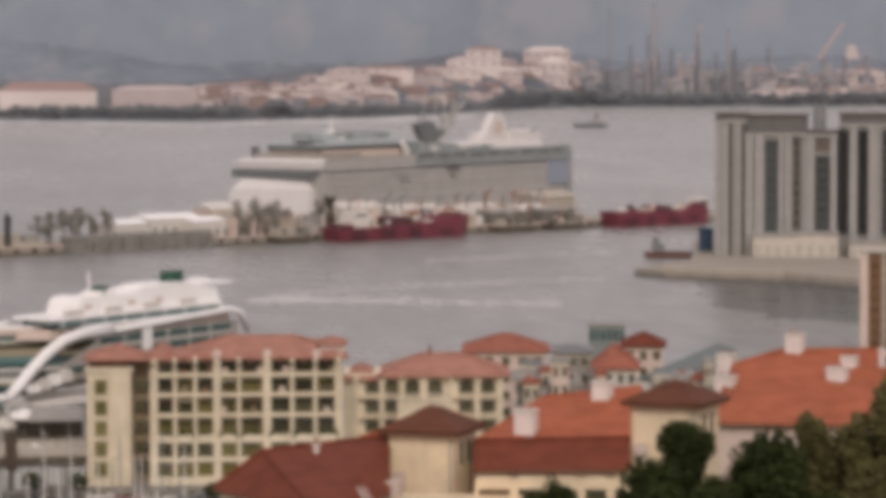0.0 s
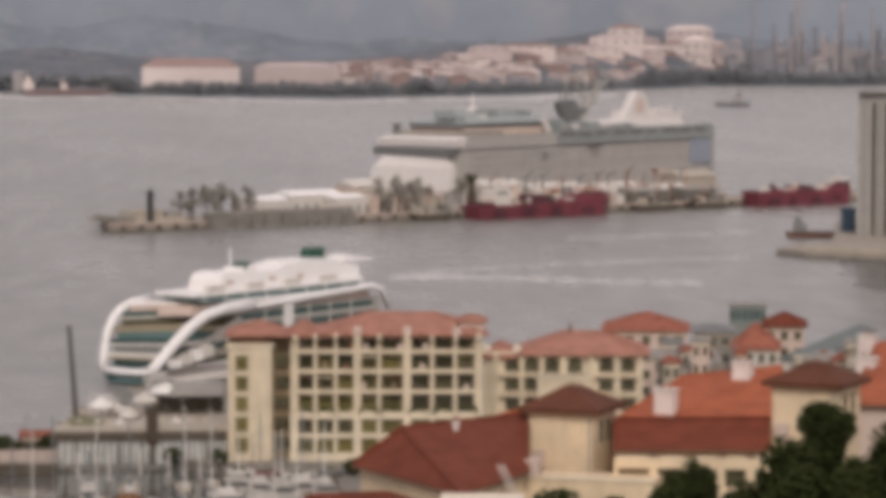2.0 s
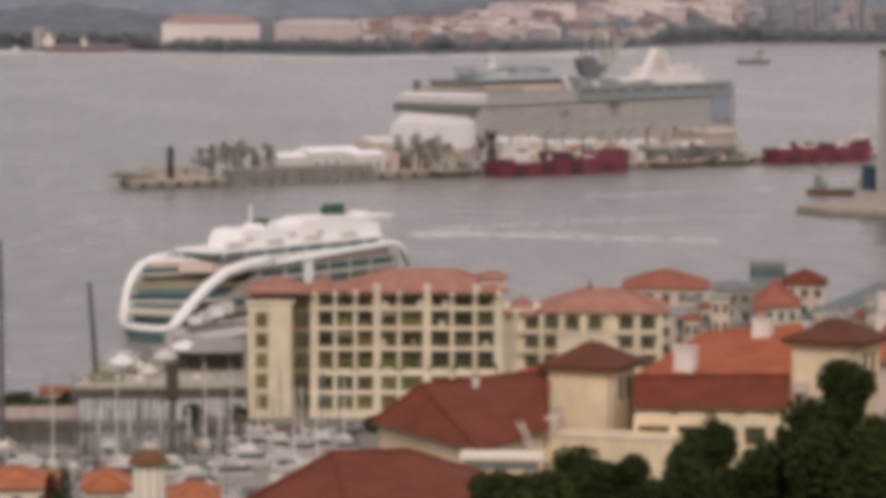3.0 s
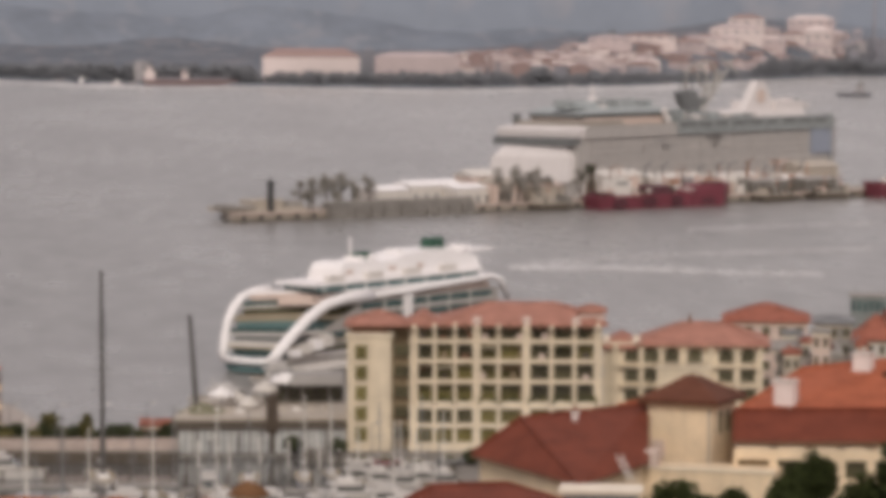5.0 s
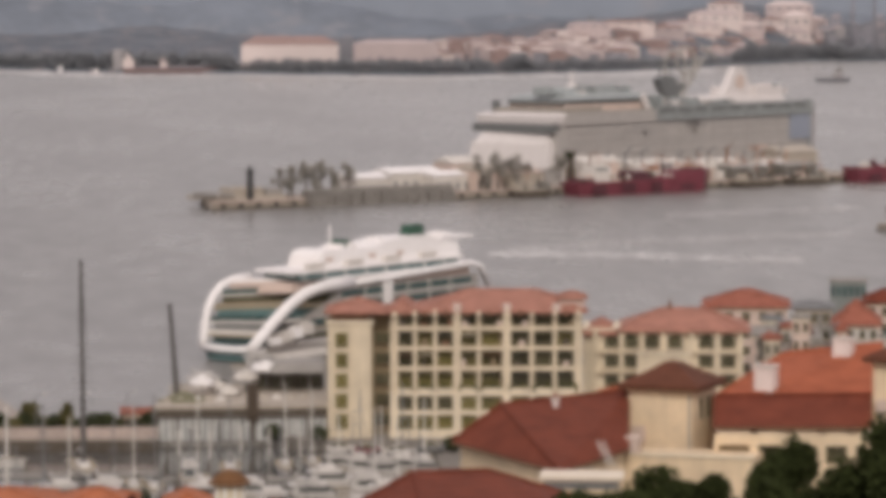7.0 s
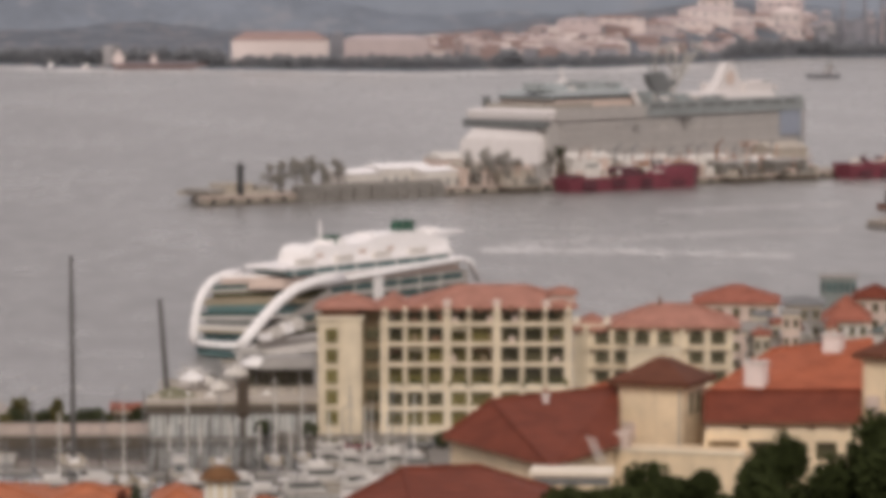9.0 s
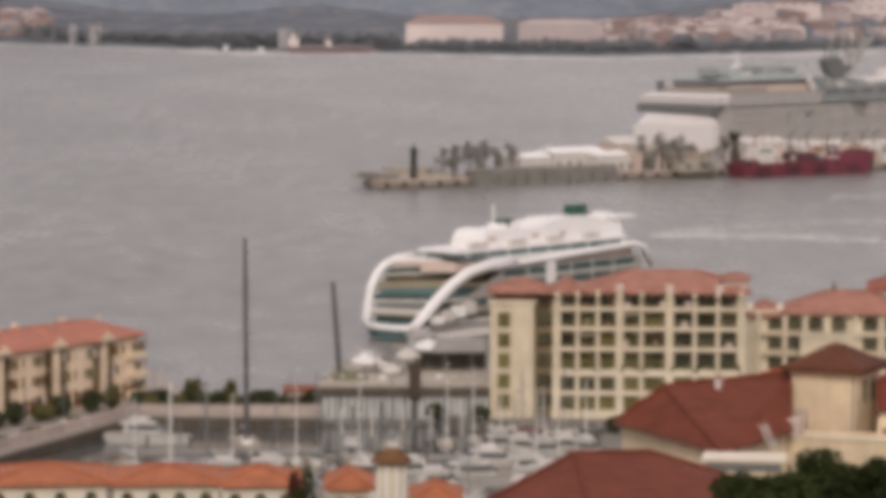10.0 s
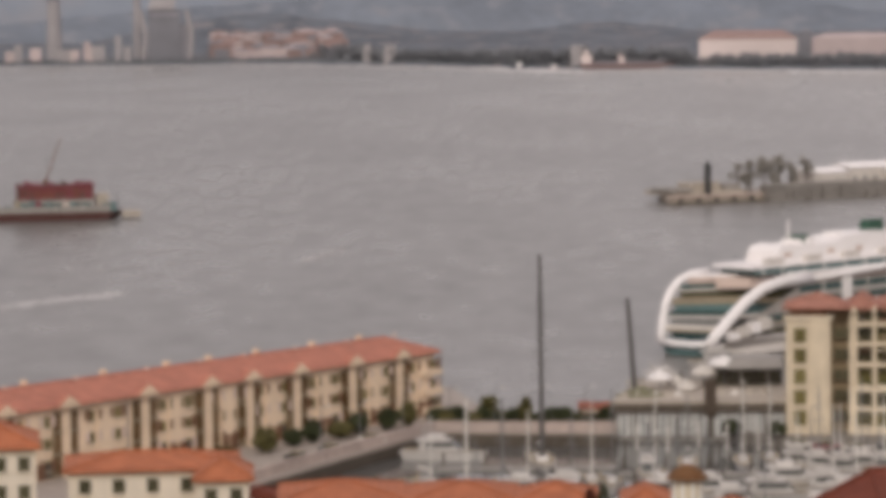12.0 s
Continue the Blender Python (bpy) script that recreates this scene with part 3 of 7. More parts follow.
# ---- the white yacht hotel ----
def yacht():
    t = thing("yacht_hotel", 443, 605, 0, "white multi-deck yacht hotel with sweeping curved side frame, moored", "ship", face=443 + 4000)
    L, B = 72, 12.2

    def left(z):  # raked stern, port and starboard
        return 0.3 + 6.5 * max(0, (z - 3) / 11) ** 2.2

    def right(z):
        return 26 * max(0, (z - 2.2) / 9.7) ** 1.35 if z < 11.9 else 26.0

    def plan(z, inset=0.0):
        return [(-B + inset, left(z) + inset), (-inset, right(z) + inset), (-inset, L - inset), (-B / 2, L + 3 - inset), (-B + inset, L - inset)]

    part("hull", Shape().prism([(-B + 1, 1.5), (-0.6, 1.5), (-0.6, L), (-B / 2, L + 7), (-B + 1, L)], -2, 2.0,
                               [(-B, 0.3), (0, 0.3), (0, L), (-B / 2, L + 8), (-B, L)]), SHIP_TEAL, t, "dark teal hull")
    for k, z in enumerate((2.0, 4.4, 6.8, 9.2, 11.6, 14.0)):
        part("deck", Shape().prism(plan(z), z - 0.15, z + 0.3), (WHITE, DECK, OFFWHITE, DECK, OFFWHITE, WHITE)[k], t)
        if k < 5:
            part("cabin_wall", Shape().prism(plan(z + 1.2, 1.3), z + 0.3, z + 2.25), (PANE_TEAL, GREY, SHIP_TEAL, PANE, PINKISH)[k], t, "recessed glazed cabin front")
            s = Shape()
            p = plan(z, 0.15)
            s.prism([p[0], p[1], (p[1][0], p[1][1] + 0.1), (p[0][0], p[0][1] + 0.1)], z + 0.3, z + 1.2)
            part("balustrade", s, (PANE_TEAL, OFFWHITE, PANE_TEAL, DECK, PANE_TEAL)[k], t)
    # side plating with window bands
    s = Shape()
    s.face((0.05, 2, 0.6), (0.05, 26, 0.6), (0.05, 26, 11.2), (0.05, 17, 8.0), (0.05, 8, 5.0))
    part("side_plating", s, SHIP_GREY, t)
    part("side_plating", Shape().box(-0.3, 26, 0.6, 0.05, L, 12.0), SHIP_GREY, t)
    for k, z in enumerate((3.0, 5.5, 8.0, 10.3)):
        part("window_band", Shape().box(0.02, 12 + 5 * k, z, 0.16, L - 1 - 0.5 * k, z + 1.2), (PANE, PANE_TEAL, PANE_TEAL, PANE_TEAL)[k], t)
        part("rail_band", Shape().box(0.04, 13 + 5 * k, z - 0.5, 0.3, L - 0.5 - 0.5 * k, z - 0.2), (WHITE, DECK, WHITE, OFFWHITE)[k], t)
    for y in (40.0, 41.6):
        part("side_fin", Shape().box(-0.1, y, 5.0, 0.7, y + 0.9, 12.8), WHITE, t)
    # the swooping white frame
    sw = [(0.2, -0.6, 2.4), (0.3, 1.8, 4.2), (0.3, 6, 7.2), (0.3, 10.5, 9.9), (0.3, 15.5, 12.0), (0.3, 21, 12.9), (0.3, 30, 12.9), (0.3, 42, 13.2), (0.3, 56, 13.8), (0.3, 69, 14.3), (0.2, 72.5, 13.4), (0, 75.5, 9.5)]
    part("swoop_frame", Shape().tube(sw[:7], 1.05, 10), WHITE, t, smooth=True)
    part("swoop_rail", Shape().tube(sw[6:], 0.68, 8), WHITE, t, smooth=True)
    port = [(-B, 0.1, 2.2), (-B, 0.2, 3.8), (-B, 0.6, 6.5), (-B, 1.6, 9.2), (-B, 3.2, 11.6), (-B, 5.6, 13.4), (-B, 9, 14.3), (-B, 14, 14.6)]
    part("stern_frame", Shape().tube(port, 0.88, 10), WHITE, t, smooth=True)
    part("stern_bar", Shape().tube([(-B, 0.1, 2.3), (-8, -0.2, 2.1), (-4, -0.3, 2.1), (0.2, -0.5, 2.5)], 0.72, 8), WHITE, t, smooth=True)
    # upper decks
    part("promenade", Shape().prism([(-B + 1, 17), (-1, 15), (-0.6, 66), (-B / 2, 70), (-B + 1, 66)], 14.3, 15.5), SHIP_TEAL, t, "dark green promenade band")
    part("upper_deck", Shape().prism([(-B + 0.3, 15), (-0.6, 13), (-0.2, 67), (-B / 2, 72), (-B + 0.4, 67)], 15.5, 16.1), WHITE, t)
    s = Shape()
    prof = [(23, 18.2), (24, 19.2), (27, 19.6), (30, 19.1), (33, 19.5), (36.5, 19.0), (40, 19.2), (44, 20.1), (50, 20.6), (57, 20.5), (61, 19.6), (64, 19.3), (68, 18.6)]
    for (y0, z0), (y1, z1) in zip(prof, prof[1:]):
        s.face((-B + 2, y0, 16.1), (-B + 2, y1, 16.1), (-B + 2.6, y1, z1), (-B + 2.6, y0, z0))
        s.face((-1.6, y0, 16.1), (-1.6, y1, 16.1), (-2.2, y1, z1), (-2.2, y0, z0))
        s.face((-B + 2.6, y0, z0), (-2.2, y0, z0), (-2.2, y1, z1), (-B + 2.6, y1, z1))
    s.face((-B + 2, 23, 16.1), (-1.6, 23, 16.1), (-2.2, 23, 18.2), (-B + 2.6, 23, 18.2))
    s.face((-B + 2, 68, 16.1), (-1.6, 68, 16.1), (-2.2, 68, 18.6), (-B + 2.6, 68, 18.6))
    part("superstructure", s, WHITE, t, "white rounded upper superstructure")
    part("sun_deck", Shape().prism([(-B + 2, 62), (-2, 62), (-2, 73), (-B + 2, 73)], 19.4, 19.9), WHITE, t)
    part("funnel", Shape().prism([(-7.4, 55), (-4.8, 55), (-4.8, 60), (-7.4, 60)], 20.0, 22.6, [(-7.2, 55.6), (-5.0, 55.6), (-5.0, 60.2), (-7.2, 60.2)]), GREEN, t, "dark green funnel")
    part("funnel", Shape().box(-7.5, 32, 18.8, -5, 36, 20.9), GREEN, t, "dark green funnel")
    part("mast", Shape().column(-6, 31, 18.8, 24.0, 0.3, 0.16), WHITE, t)
    for y in (24.5, 38.0, 47.0):
        part("hatch", Shape().box(-2.3, y, 17.2, -1.75, y + 2.2, 18.0), PINKISH, t)
    for y in (18, 30, 42, 54):
        part("awning", Shape().box(-2.0, y, 16.1, -0.8, y + 5.0, 17.3), OFFWHITE, t)
    for k in range(8):
        part("stanchion", Shape().box(-0.5, 16 + 6.4 * k, 14.3, -0.3, 16.2 + 6.4 * k, 15.6), WHITE, t)
    for k in range(5):
        part("balcony_divider", Shape().box(0.05, 34 + 7 * k, 2.0, 0.32, 34.3 + 7 * k, 12.2), OFFWHITE, t)
    for y, z, h in ((31, 19.2, 1.4), (35, 18.9, 1.8), (44, 20.0, 1.2), (62, 19.2, 1.5), (65.5, 18.9, 2.2)):
        part("vent", Shape().box(-7.5, y, z - 0.6, -4, y + 1.8, z + h - 0.4), WHITE, t)
    part("gangway", Shape().box(0.5, 4, 0.4, 6, 20, 1.2), OFFWHITE, t)
    part("lounge", Shape().prism([(-7.5, 10.5), (-2.2, 14.5), (-1.6, 20), (-8, 17)], 11.9, 13.8, [(-7.3, 10.9), (-2.4, 14.7), (-1.8, 20), (-7.8, 17)]), PINKISH, t, "pale pink lounge front")
    part("swim_platform", Shape().prism([(-8.0, -2.2), (-1.0, -2.4), (-0.5, 1.5), (-8.5, 1.5)], 0.3, 0.9), SHIP_TEAL, t, "dark teal swim platform")
    for k in range(4):
        y = 4 + 3.2 * k
        part("side_porch", Shape().prism([(0.3, y), (2.0, y), (2.0, y + 2.4), (0.3, y + 2.4)], 3.0 + 0.4 * k, 4.4 + 0.7 * k), (WHITE, OFFWHITE)[k % 2], t, "small white side porch")


yacht()


# ---- the foreground hillside complex ----
def block(t, name, x0, y0, z0, x1, y1, z1, m):
    return part(name, Shape().box(x0, y0, z0, x1, y1, z1), m, t)


def lookout_tower(a, d, w, q_eave, q_top, depth, label):
    z = level(q_eave, d)
    t = thing("square_tower", a, d, z - depth, label, "tower", face=a + 2100)
    h = depth
    wall = block(t, "wall", 0, 0, 0, w, w, h, OCHRE)
    block(wall, "downpipe", w - 0.35, -0.1, 0, w - 0.22, 0.02, h - 0.3, CONCRETE)
    for y in (w * 0.3, w * 0.62):
        block(wall, "slit_window", w - 0.02, y, h - 2.6, w + 0.06, y + 0.55, h - 0.8, PANE)
    block(wall, "vent_box", 0.4, -0.35, h - 4.6, 1.5, 0.05, h - 3.2, PINKISH)
    block(wall, "cornice", -0.15, -0.15, h - 0.35, w + 0.15, w + 0.15, h, OCHRE)
    s = Shape()
    o, top = 0.75, level(q_top, d + w / 2) - z + h
    s.prism([(-o, -o), (w + o, -o), (w + o, w + o), (-o, w + o)], h, h + 0.3)
    mid = h + 0.3 + (top - h - 0.3) * 0.62
    s.prism([(-o, -o), (w + o, -o), (w + o, w + o), (-o, w + o)], h + 0.3, mid, [(w * 0.22, w * 0.22), (w * 0.78, w * 0.22), (w * 0.78, w * 0.78), (w * 0.22, w * 0.78)])
    s.prism([(w * 0.22, w * 0.22), (w * 0.78, w * 0.22), (w * 0.78, w * 0.78), (w * 0.22, w * 0.78)], mid, top, [(w * 0.4, w * 0.4), (w * 0.6, w * 0.4), (w * 0.6, w * 0.6), (w * 0.4, w * 0.6)])
    roof = part("roof", s, BROWN_TILE, t, "weathered dark brown pyramid roof")
    part("finial", Shape().column(w / 2, w / 2, top - 0.1, top + 0.25, 0.14, 0.1, 6), FASCIA, roof)
    part("fascia", Shape().box(-o + 0.05, -o + 0.05, h - 0.14, w + o - 0.05, w + o - 0.05, h - 0.01), FASCIA, roof)
    return t, h


lookout_tower(1112, 266, 5.6, 742, 694, 12, "ochre square tower with weathered brown pyramid roof")
lookout_tower(1543, 266, 5.6, 692, 648, 14, "ochre square tower with brown pyramid roof behind trees")


def roof_solid(name, pts, faces, material, label, under=FASCIA, walls=None):
    """A pitched roof given by bearing, dip and distance of its corners, with an underside and walls below its eaves."""
    w = [Vector((*spot(a, d), level(q, d))) for a, q, d in pts]
    base = w[faces[0][0]].copy()
    t = new(name)
    t.location = (base.x, base.y, base.z - 10)
    tagged(t, label, "building")
    rel = [p - t.location for p in w]
    slopes = []
    for f in faces:
        s, k = Shape(), len(f)
        s.v = [tuple(rel[i]) for i in f] + [tuple(rel[i] - Vector((0, 0, 0.3))) for i in f]
        s.f = [tuple(range(k)), tuple(range(2 * k - 1, k - 1, -1))] + [(j, (j + 1) % k, k + (j + 1) % k, k + j) for j in range(k)]
        slopes.append(part("roof_slope", s, material, t))
    edges = [(f[i], f[(i + 1) % len(f)]) for f in faces for i in range(len(f))]
    roof = slopes[0]
    for i, j in edges:
        if (j, i) in edges and i < j:
            part("ridge_cap", Shape().tube([rel[i] + Vector((0, 0, 0.05)), rel[j] + Vector((0, 0, 0.05))], 0.17, 6), material, roof)
        elif (j, i) not in edges:
            part("gutter", Shape().tube([rel[i] - Vector((0, 0, 0.2)), rel[j] - Vector((0, 0, 0.2))], 0.12, 6), under, roof)
    if walls:
        foot, m, drop = walls
        c = sum((rel[i] for i in foot), Vector()) / len(foot)
        lo = min(rel[i].z for i in foot)
        low = [rel[i] + (Vector((c.x, c.y, rel[i].z)) - rel[i]).normalized() * 0.7 for i in foot]
        k = Shape()
        for i in range(len(low)):
            p0, p1 = low[i], low[(i + 1) % len(low)]
            k.face((p0.x, p0.y, lo - drop), (p1.x, p1.y, lo - drop), (p1.x, p1.y, p1.z - 0.2), (p0.x, p0.y, p0.z - 0.2))
        part("wall", k, m, t)
    return t


# dark red hipped roof beside the first tower
roof_solid("terrace_house", [(798, 838, 262), (990, 890, 246), (1112, 850, 256), (1112, 748, 268), (886, 774, 262), (880, 800, 276), (1120, 770, 282)],
           [(0, 1, 4), (1, 2, 3, 4), (0, 4, 5), (5, 4, 3, 6)], MAROON, "house under a dark red hipped roof", walls=([0, 1, 2, 6, 5], OCHRE, 8))
roof_solid("side_house", [(1024, 806, 276), (1116, 800, 276), (1116, 738, 288), (1058, 752, 288), (1050, 790, 298), (1116, 780, 298)],
           [(0, 1, 2, 3), (3, 2, 5, 4), (0, 3, 4)], ORANGE, "house under a steep orange clay roof beside the tower", walls=([0, 1, 5, 4], PINKISH, 7))
# the roof band between the towers and the orange roof above it
roof_solid("link_wing", [(1262, 810, 262), (1540, 806, 262), (1540, 752, 267), (1262, 757, 267), (1262, 768, 276), (1540, 762, 276)],
           [(0, 1, 2, 3), (3, 2, 5, 4)], MAROON, "ochre wing under a dark red roof between two towers", walls=([0, 1, 5, 4], OCHRE, 8))
roof_solid("rear_house", [(1200, 800, 285), (1545, 790, 285), (1560, 662, 302), (1385, 682, 302), (1385, 760, 320), (1570, 740, 320)],
           [(0, 1, 2, 3), (3, 2, 5, 4), (0, 3, 4)], ORANGE, "house under a large orange clay roof", walls=([0, 1, 5, 4], PINKISH, 8))
roof_solid("long_house", [(1680, 724, 285), (2150, 726, 285), (2150, 592, 305), (1806, 596, 305), (1724, 622, 300), (1690, 690, 322), (2150, 690, 325)],
           [(0, 1, 2, 3, 4), (4, 3, 2, 6, 5), (0, 4, 5)], ORANGE, "long house under a broad orange clay roof", walls=([0, 1, 6, 5], PINKISH, 9))
roof_solid("lower_house", [(560, 985, 215), (760, 1010, 210), (1085, 990, 215), (1030, 940, 226), (862, 890, 228), (728, 894, 226), (640, 950, 240), (1020, 950, 240)],
           [(0, 1, 5), (1, 2, 3, 4, 5), (0, 5, 6), (6, 5, 4, 3, 7), (2, 7, 3)], MAROON, "house under a broad dark red roof", walls=([0, 1, 2, 7, 6], OCHRE, 6))


# ---- trees ----
def tree(a, d, q_top, crown_w, foot, leaf, n, seed, label, lumps=9, squat=0.8):
    """Tapered trunk, limbs and an uneven crown of leaf sprays."""
    rng = random.Random(seed)
    top = level(q_top, d)
    h = top - foot
    t = thing("tree", a, d, foot, label, "tree", group="trees")
    r = crown_w / 2
    ch = min(h * 0.85, crown_w * squat)
    part("trunk", Shape().tube([(0, 0, 0), (0.1, 0.05, h * 0.3), (-0.1, 0, h * 0.6), (0, 0.1, h * 0.85)], 0.035 * h * 0.7 + 0.08, 7, 0.06), BARK, t)
    blobs = []
    for k in range(lumps):
        f = rng.uniform(0, 1)
        ang, rad = rng.uniform(0, 2 * math.pi), r * (0.25 + 0.45 * rng.random()) * (1.15 - 0.55 * f)
        c = (rad * math.cos(ang), rad * math.sin(ang), h - ch * (1 - f) * 0.85 - ch * 0.22)
        blobs.append((c, r * rng.uniform(0.32, 0.5), ch * rng.uniform(0.16, 0.26)))
        if k < 5:
            part("limb", Shape().tube([(0, 0, h * 0.35 + 0.06 * k * h), (c[0] * 0.5, c[1] * 0.5, c[2] - ch * 0.12), c], 0.02 * h * 0.5 + 0.04, 5, 0.03), BARK, t)
    s = Shape()
    size = crown_w * 0.026 + 0.075
    for i in range(int(n * 2.8)):
        (x, y, z), br, bh = blobs[i % lumps]
        v = Vector((rng.gauss(0, 1), rng.gauss(0, 1), rng.gauss(0, 1))).normalized() * rng.uniform(0.45, 1.08)
        c = Vector((x + v.x * br, y + v.y * br, z + v.z * bh))
        u = Vector((rng.uniform(-1, 1), rng.uniform(-1, 1), rng.uniform(-1, 1))).normalized()
        w = u.orthogonal().normalized() * size * rng.uniform(0.5, 1.0)
        u *= size * rng.uniform(0.8, 1.5)
        s.face(c - u, c + w * 0.8, c + u, c - w * 0.8)
    crown = part("crown", s, leaf, t)
    return t


for i, (a, d, q, w, foot, leaf, n, lumps, squat) in enumerate([
        (1178, 205, 846, 7.6, 27, LEAF, 4600, 18, 1.5),
        (1120, 200, 905, 6.0, 27, LEAF, 2400, 10, 1.0),
        (1035, 196, 925, 7.0, 27, LEAF, 2400, 10, 0.8),
        (1235, 200, 884, 5.4, 27, LEAF, 2200, 10, 0.9),
        (1070, 190, 928, 8.0, 28, LEAF, 2600, 11, 0.8),
        (1285, 196, 915, 6.0, 27, LEAF, 2600, 11, 0.9),
        (1345, 214, 862, 5.0, 26, LEAF, 2000, 9, 1.5),
        (1392, 212, 832, 5.0, 26, LEAF, 2800, 10, 1.5),
        (1372, 198, 880, 6.5, 27, LEAF, 2600, 11, 1.0),
        (1450, 204, 858, 8.0, 27, LEAF, 3000, 11, 1.1),
        (1530, 203, 832, 6.5, 27, LEAF, 2600, 10, 1.3),
        (1618, 206, 720, 5.8, 27, LEAF, 4200, 13, 1.1),
        (1580, 200, 790, 7.5, 27, LEAF, 3200, 12, 1.3),
        (1675, 200, 792, 7.5, 27, LEAF, 3600, 13, 1.3),
        (1752, 206, 736, 8.0, 27, LEAF, 4200, 14, 1.4),
        (1835, 202, 735, 9.5, 27, LEAF, 4200, 14, 1.3),
        (1860, 210, 700, 3.0, 26, LEAF_OLIVE, 2200, 9, 1.9),
        (1915, 210, 704, 6.4, 26, LEAF_OLIVE, 3600, 12, 1.5),
        (1985, 206, 630, 7.0, 26, LEAF_OLIVE, 3600, 12, 1.4),
        (2028, 208, 500, 4.6, 26, LEAF_OLIVE, 3000, 14, 3.2),
        (2080, 205, 640, 9.0, 26, LEAF_OLIVE, 2600, 10, 1.3)]):
    tree(a, d, q, w, foot, leaf, n, 20 + i, "dense dark evergreen tree on the hillside" if leaf is LEAF else "olive-brown tree on the hillside", lumps, squat)
for i, (a, d, q, w) in enumerate([(248, 330, 898, 3.2), (-150, 372, 880, 2.8), (228, 335, 925, 2.4)]):
    tree(a, d, q, w, 2.2 if d > 350 else 4.5, LEAF if i != 2 else mat("russet_foliage", (0.10, 0.03, 0.018), var=0.4, bump=0, spec=0.2), 900, 60 + i,
         "small dark tree among the roofs" if i != 2 else "small russet tree among the roofs", 7, 2.2)


# ---- foreground: chimneys, terraces, houses under orange roofs ----
CHIMNEY_WHITE = mat("chimney_limewash", (0.72, 0.635, 0.60), var=0.22, streak=0.25)


def chimney(a, q0, q1, d, w_units, material=CHIMNEY_WHITE):
    w, z0, z1 = width(w_units, d) * 0.84, level(q1, d), level(q0, d)
    t = thing("chimney_stack", a, d, z0 - 1.2, "white rendered chimney stack on a clay roof", "chimney", face=a + 2100, group="chimneys")
    h = z1 - z0 + 1.2
    shaft = block(t, "shaft", -w / 2, 0, 0, w / 2, w * 0.8, h - 0.25, material)
    for k in (-1, 1):
        part("pot", Shape().column(k * w * 0.22, w * 0.4, h, h + 0.35, 0.16, 0.13, 8), TERRA, shaft)
    block(shaft, "cap", -w / 2 - 0.1, -0.1, h - 0.25, w / 2 + 0.1, w * 0.8 + 0.1, h, OFFWHITE)
    return t


for a, q0, q1, d, w in [(1350, 703, 744, 291, 42), (1486, 653, 688, 299, 38), (1706, 604, 636, 302, 34), (1704, 642, 684, 294, 38),
                        (1826, 567, 602, 304, 34), (1900, 626, 660, 296, 38), (1922, 606, 632, 300, 30), (1990, 592, 626, 300, 32)]:
    chimney(a, q0, q1, d, w)
chimney(981, 762, 800, 262, 10)


def terrace_front():
    d = 258
    t = thing("terrace_wall", 1080, d, level(1010, d), "ochre terrace wall with flat coping below the tower", "wall", face=1080 + 1200)
    h = level(862, d) - level(1010, d)
    block(t, "wall", 0, 0, 0, 11.5, 5, h, OCHRE)
    block(t, "coping", -0.15, -0.15, h, 11.6, 0.5, h + 0.18, CREAM_PALE)
    block(t, "parapet", 0, -0.05, h + 0.18, 2.2, 1.6, h + 1.5, PINKISH)
    t = thing("low_annex", 958, 243, level(1000, 243), "white flat-roofed annex between dark red roofs", "building", face=960 + 400)
    h = level(906, 243) - level(1000, 243)
    block(t, "wall", 0, 0, 0, 5.9, 3, h, OCHRE)
    block(t, "roof_edge", -0.2, -0.25, h, 6.1, 3.2, h + 0.3, VILLA)
    # grey strip on the wall draws the roof edge's shadow; no groove is cut
    block(t, "shadow_gap", 0.1, -0.06, h - 0.7, 5.8, 0.05, h - 0.15, GREY)
    # windows and piers under the link wing's eaves
    d = 263
    t = thing("loggia", 1264, d - 1.8, level(905, d), "ochre loggia front with dark openings under the eaves", "wall", face=1400)
    z = level(905, d)
    w = width(276, d)
    h = level(816, d) - z
    block(t, "lintel", 0, -0.9, h - 0.9, w, 0.2, h, OCHRE)
    block(t, "apron", 0, -0.9, 0, w, 0.2, level(868, d) - z, OCHRE)
    xs = [0, 3.2, 6.0, 8.6, 11.0, w]
    for x in xs:
        block(t, "pier", max(0, x - 0.35), -1.0, 0, min(w, x + 0.35), 0.2, h, OCHRE)
    for x0, x1, m in zip(xs, xs[1:], (RECESS, PANE, PANE, PANE, PANE)):
        block(t, "opening", x0 + 0.3, -0.3, 0.4, x1 - 0.3, -0.1, h - 0.6, m)
    # leaning poles and vents on the first roof
    t = thing("roof_ladder", 1078, 250, level(884, 250), "pale ladder leaning on the dark red roof", "ladder")
    for x in (0, 0.45):
        part("rail", Shape().tube([(x, 0, 0), (x - 1.0, 0.6, 2.0)], 0.06, 5), OFFWHITE, t)
    for k in range(4):
        f = 0.2 + 0.2 * k
        part("rung", Shape().tube([(-f, 0.6 * f, 2 * f), (0.45 - f, 0.6 * f, 2 * f)], 0.04, 5), OFFWHITE, t)


terrace_front()


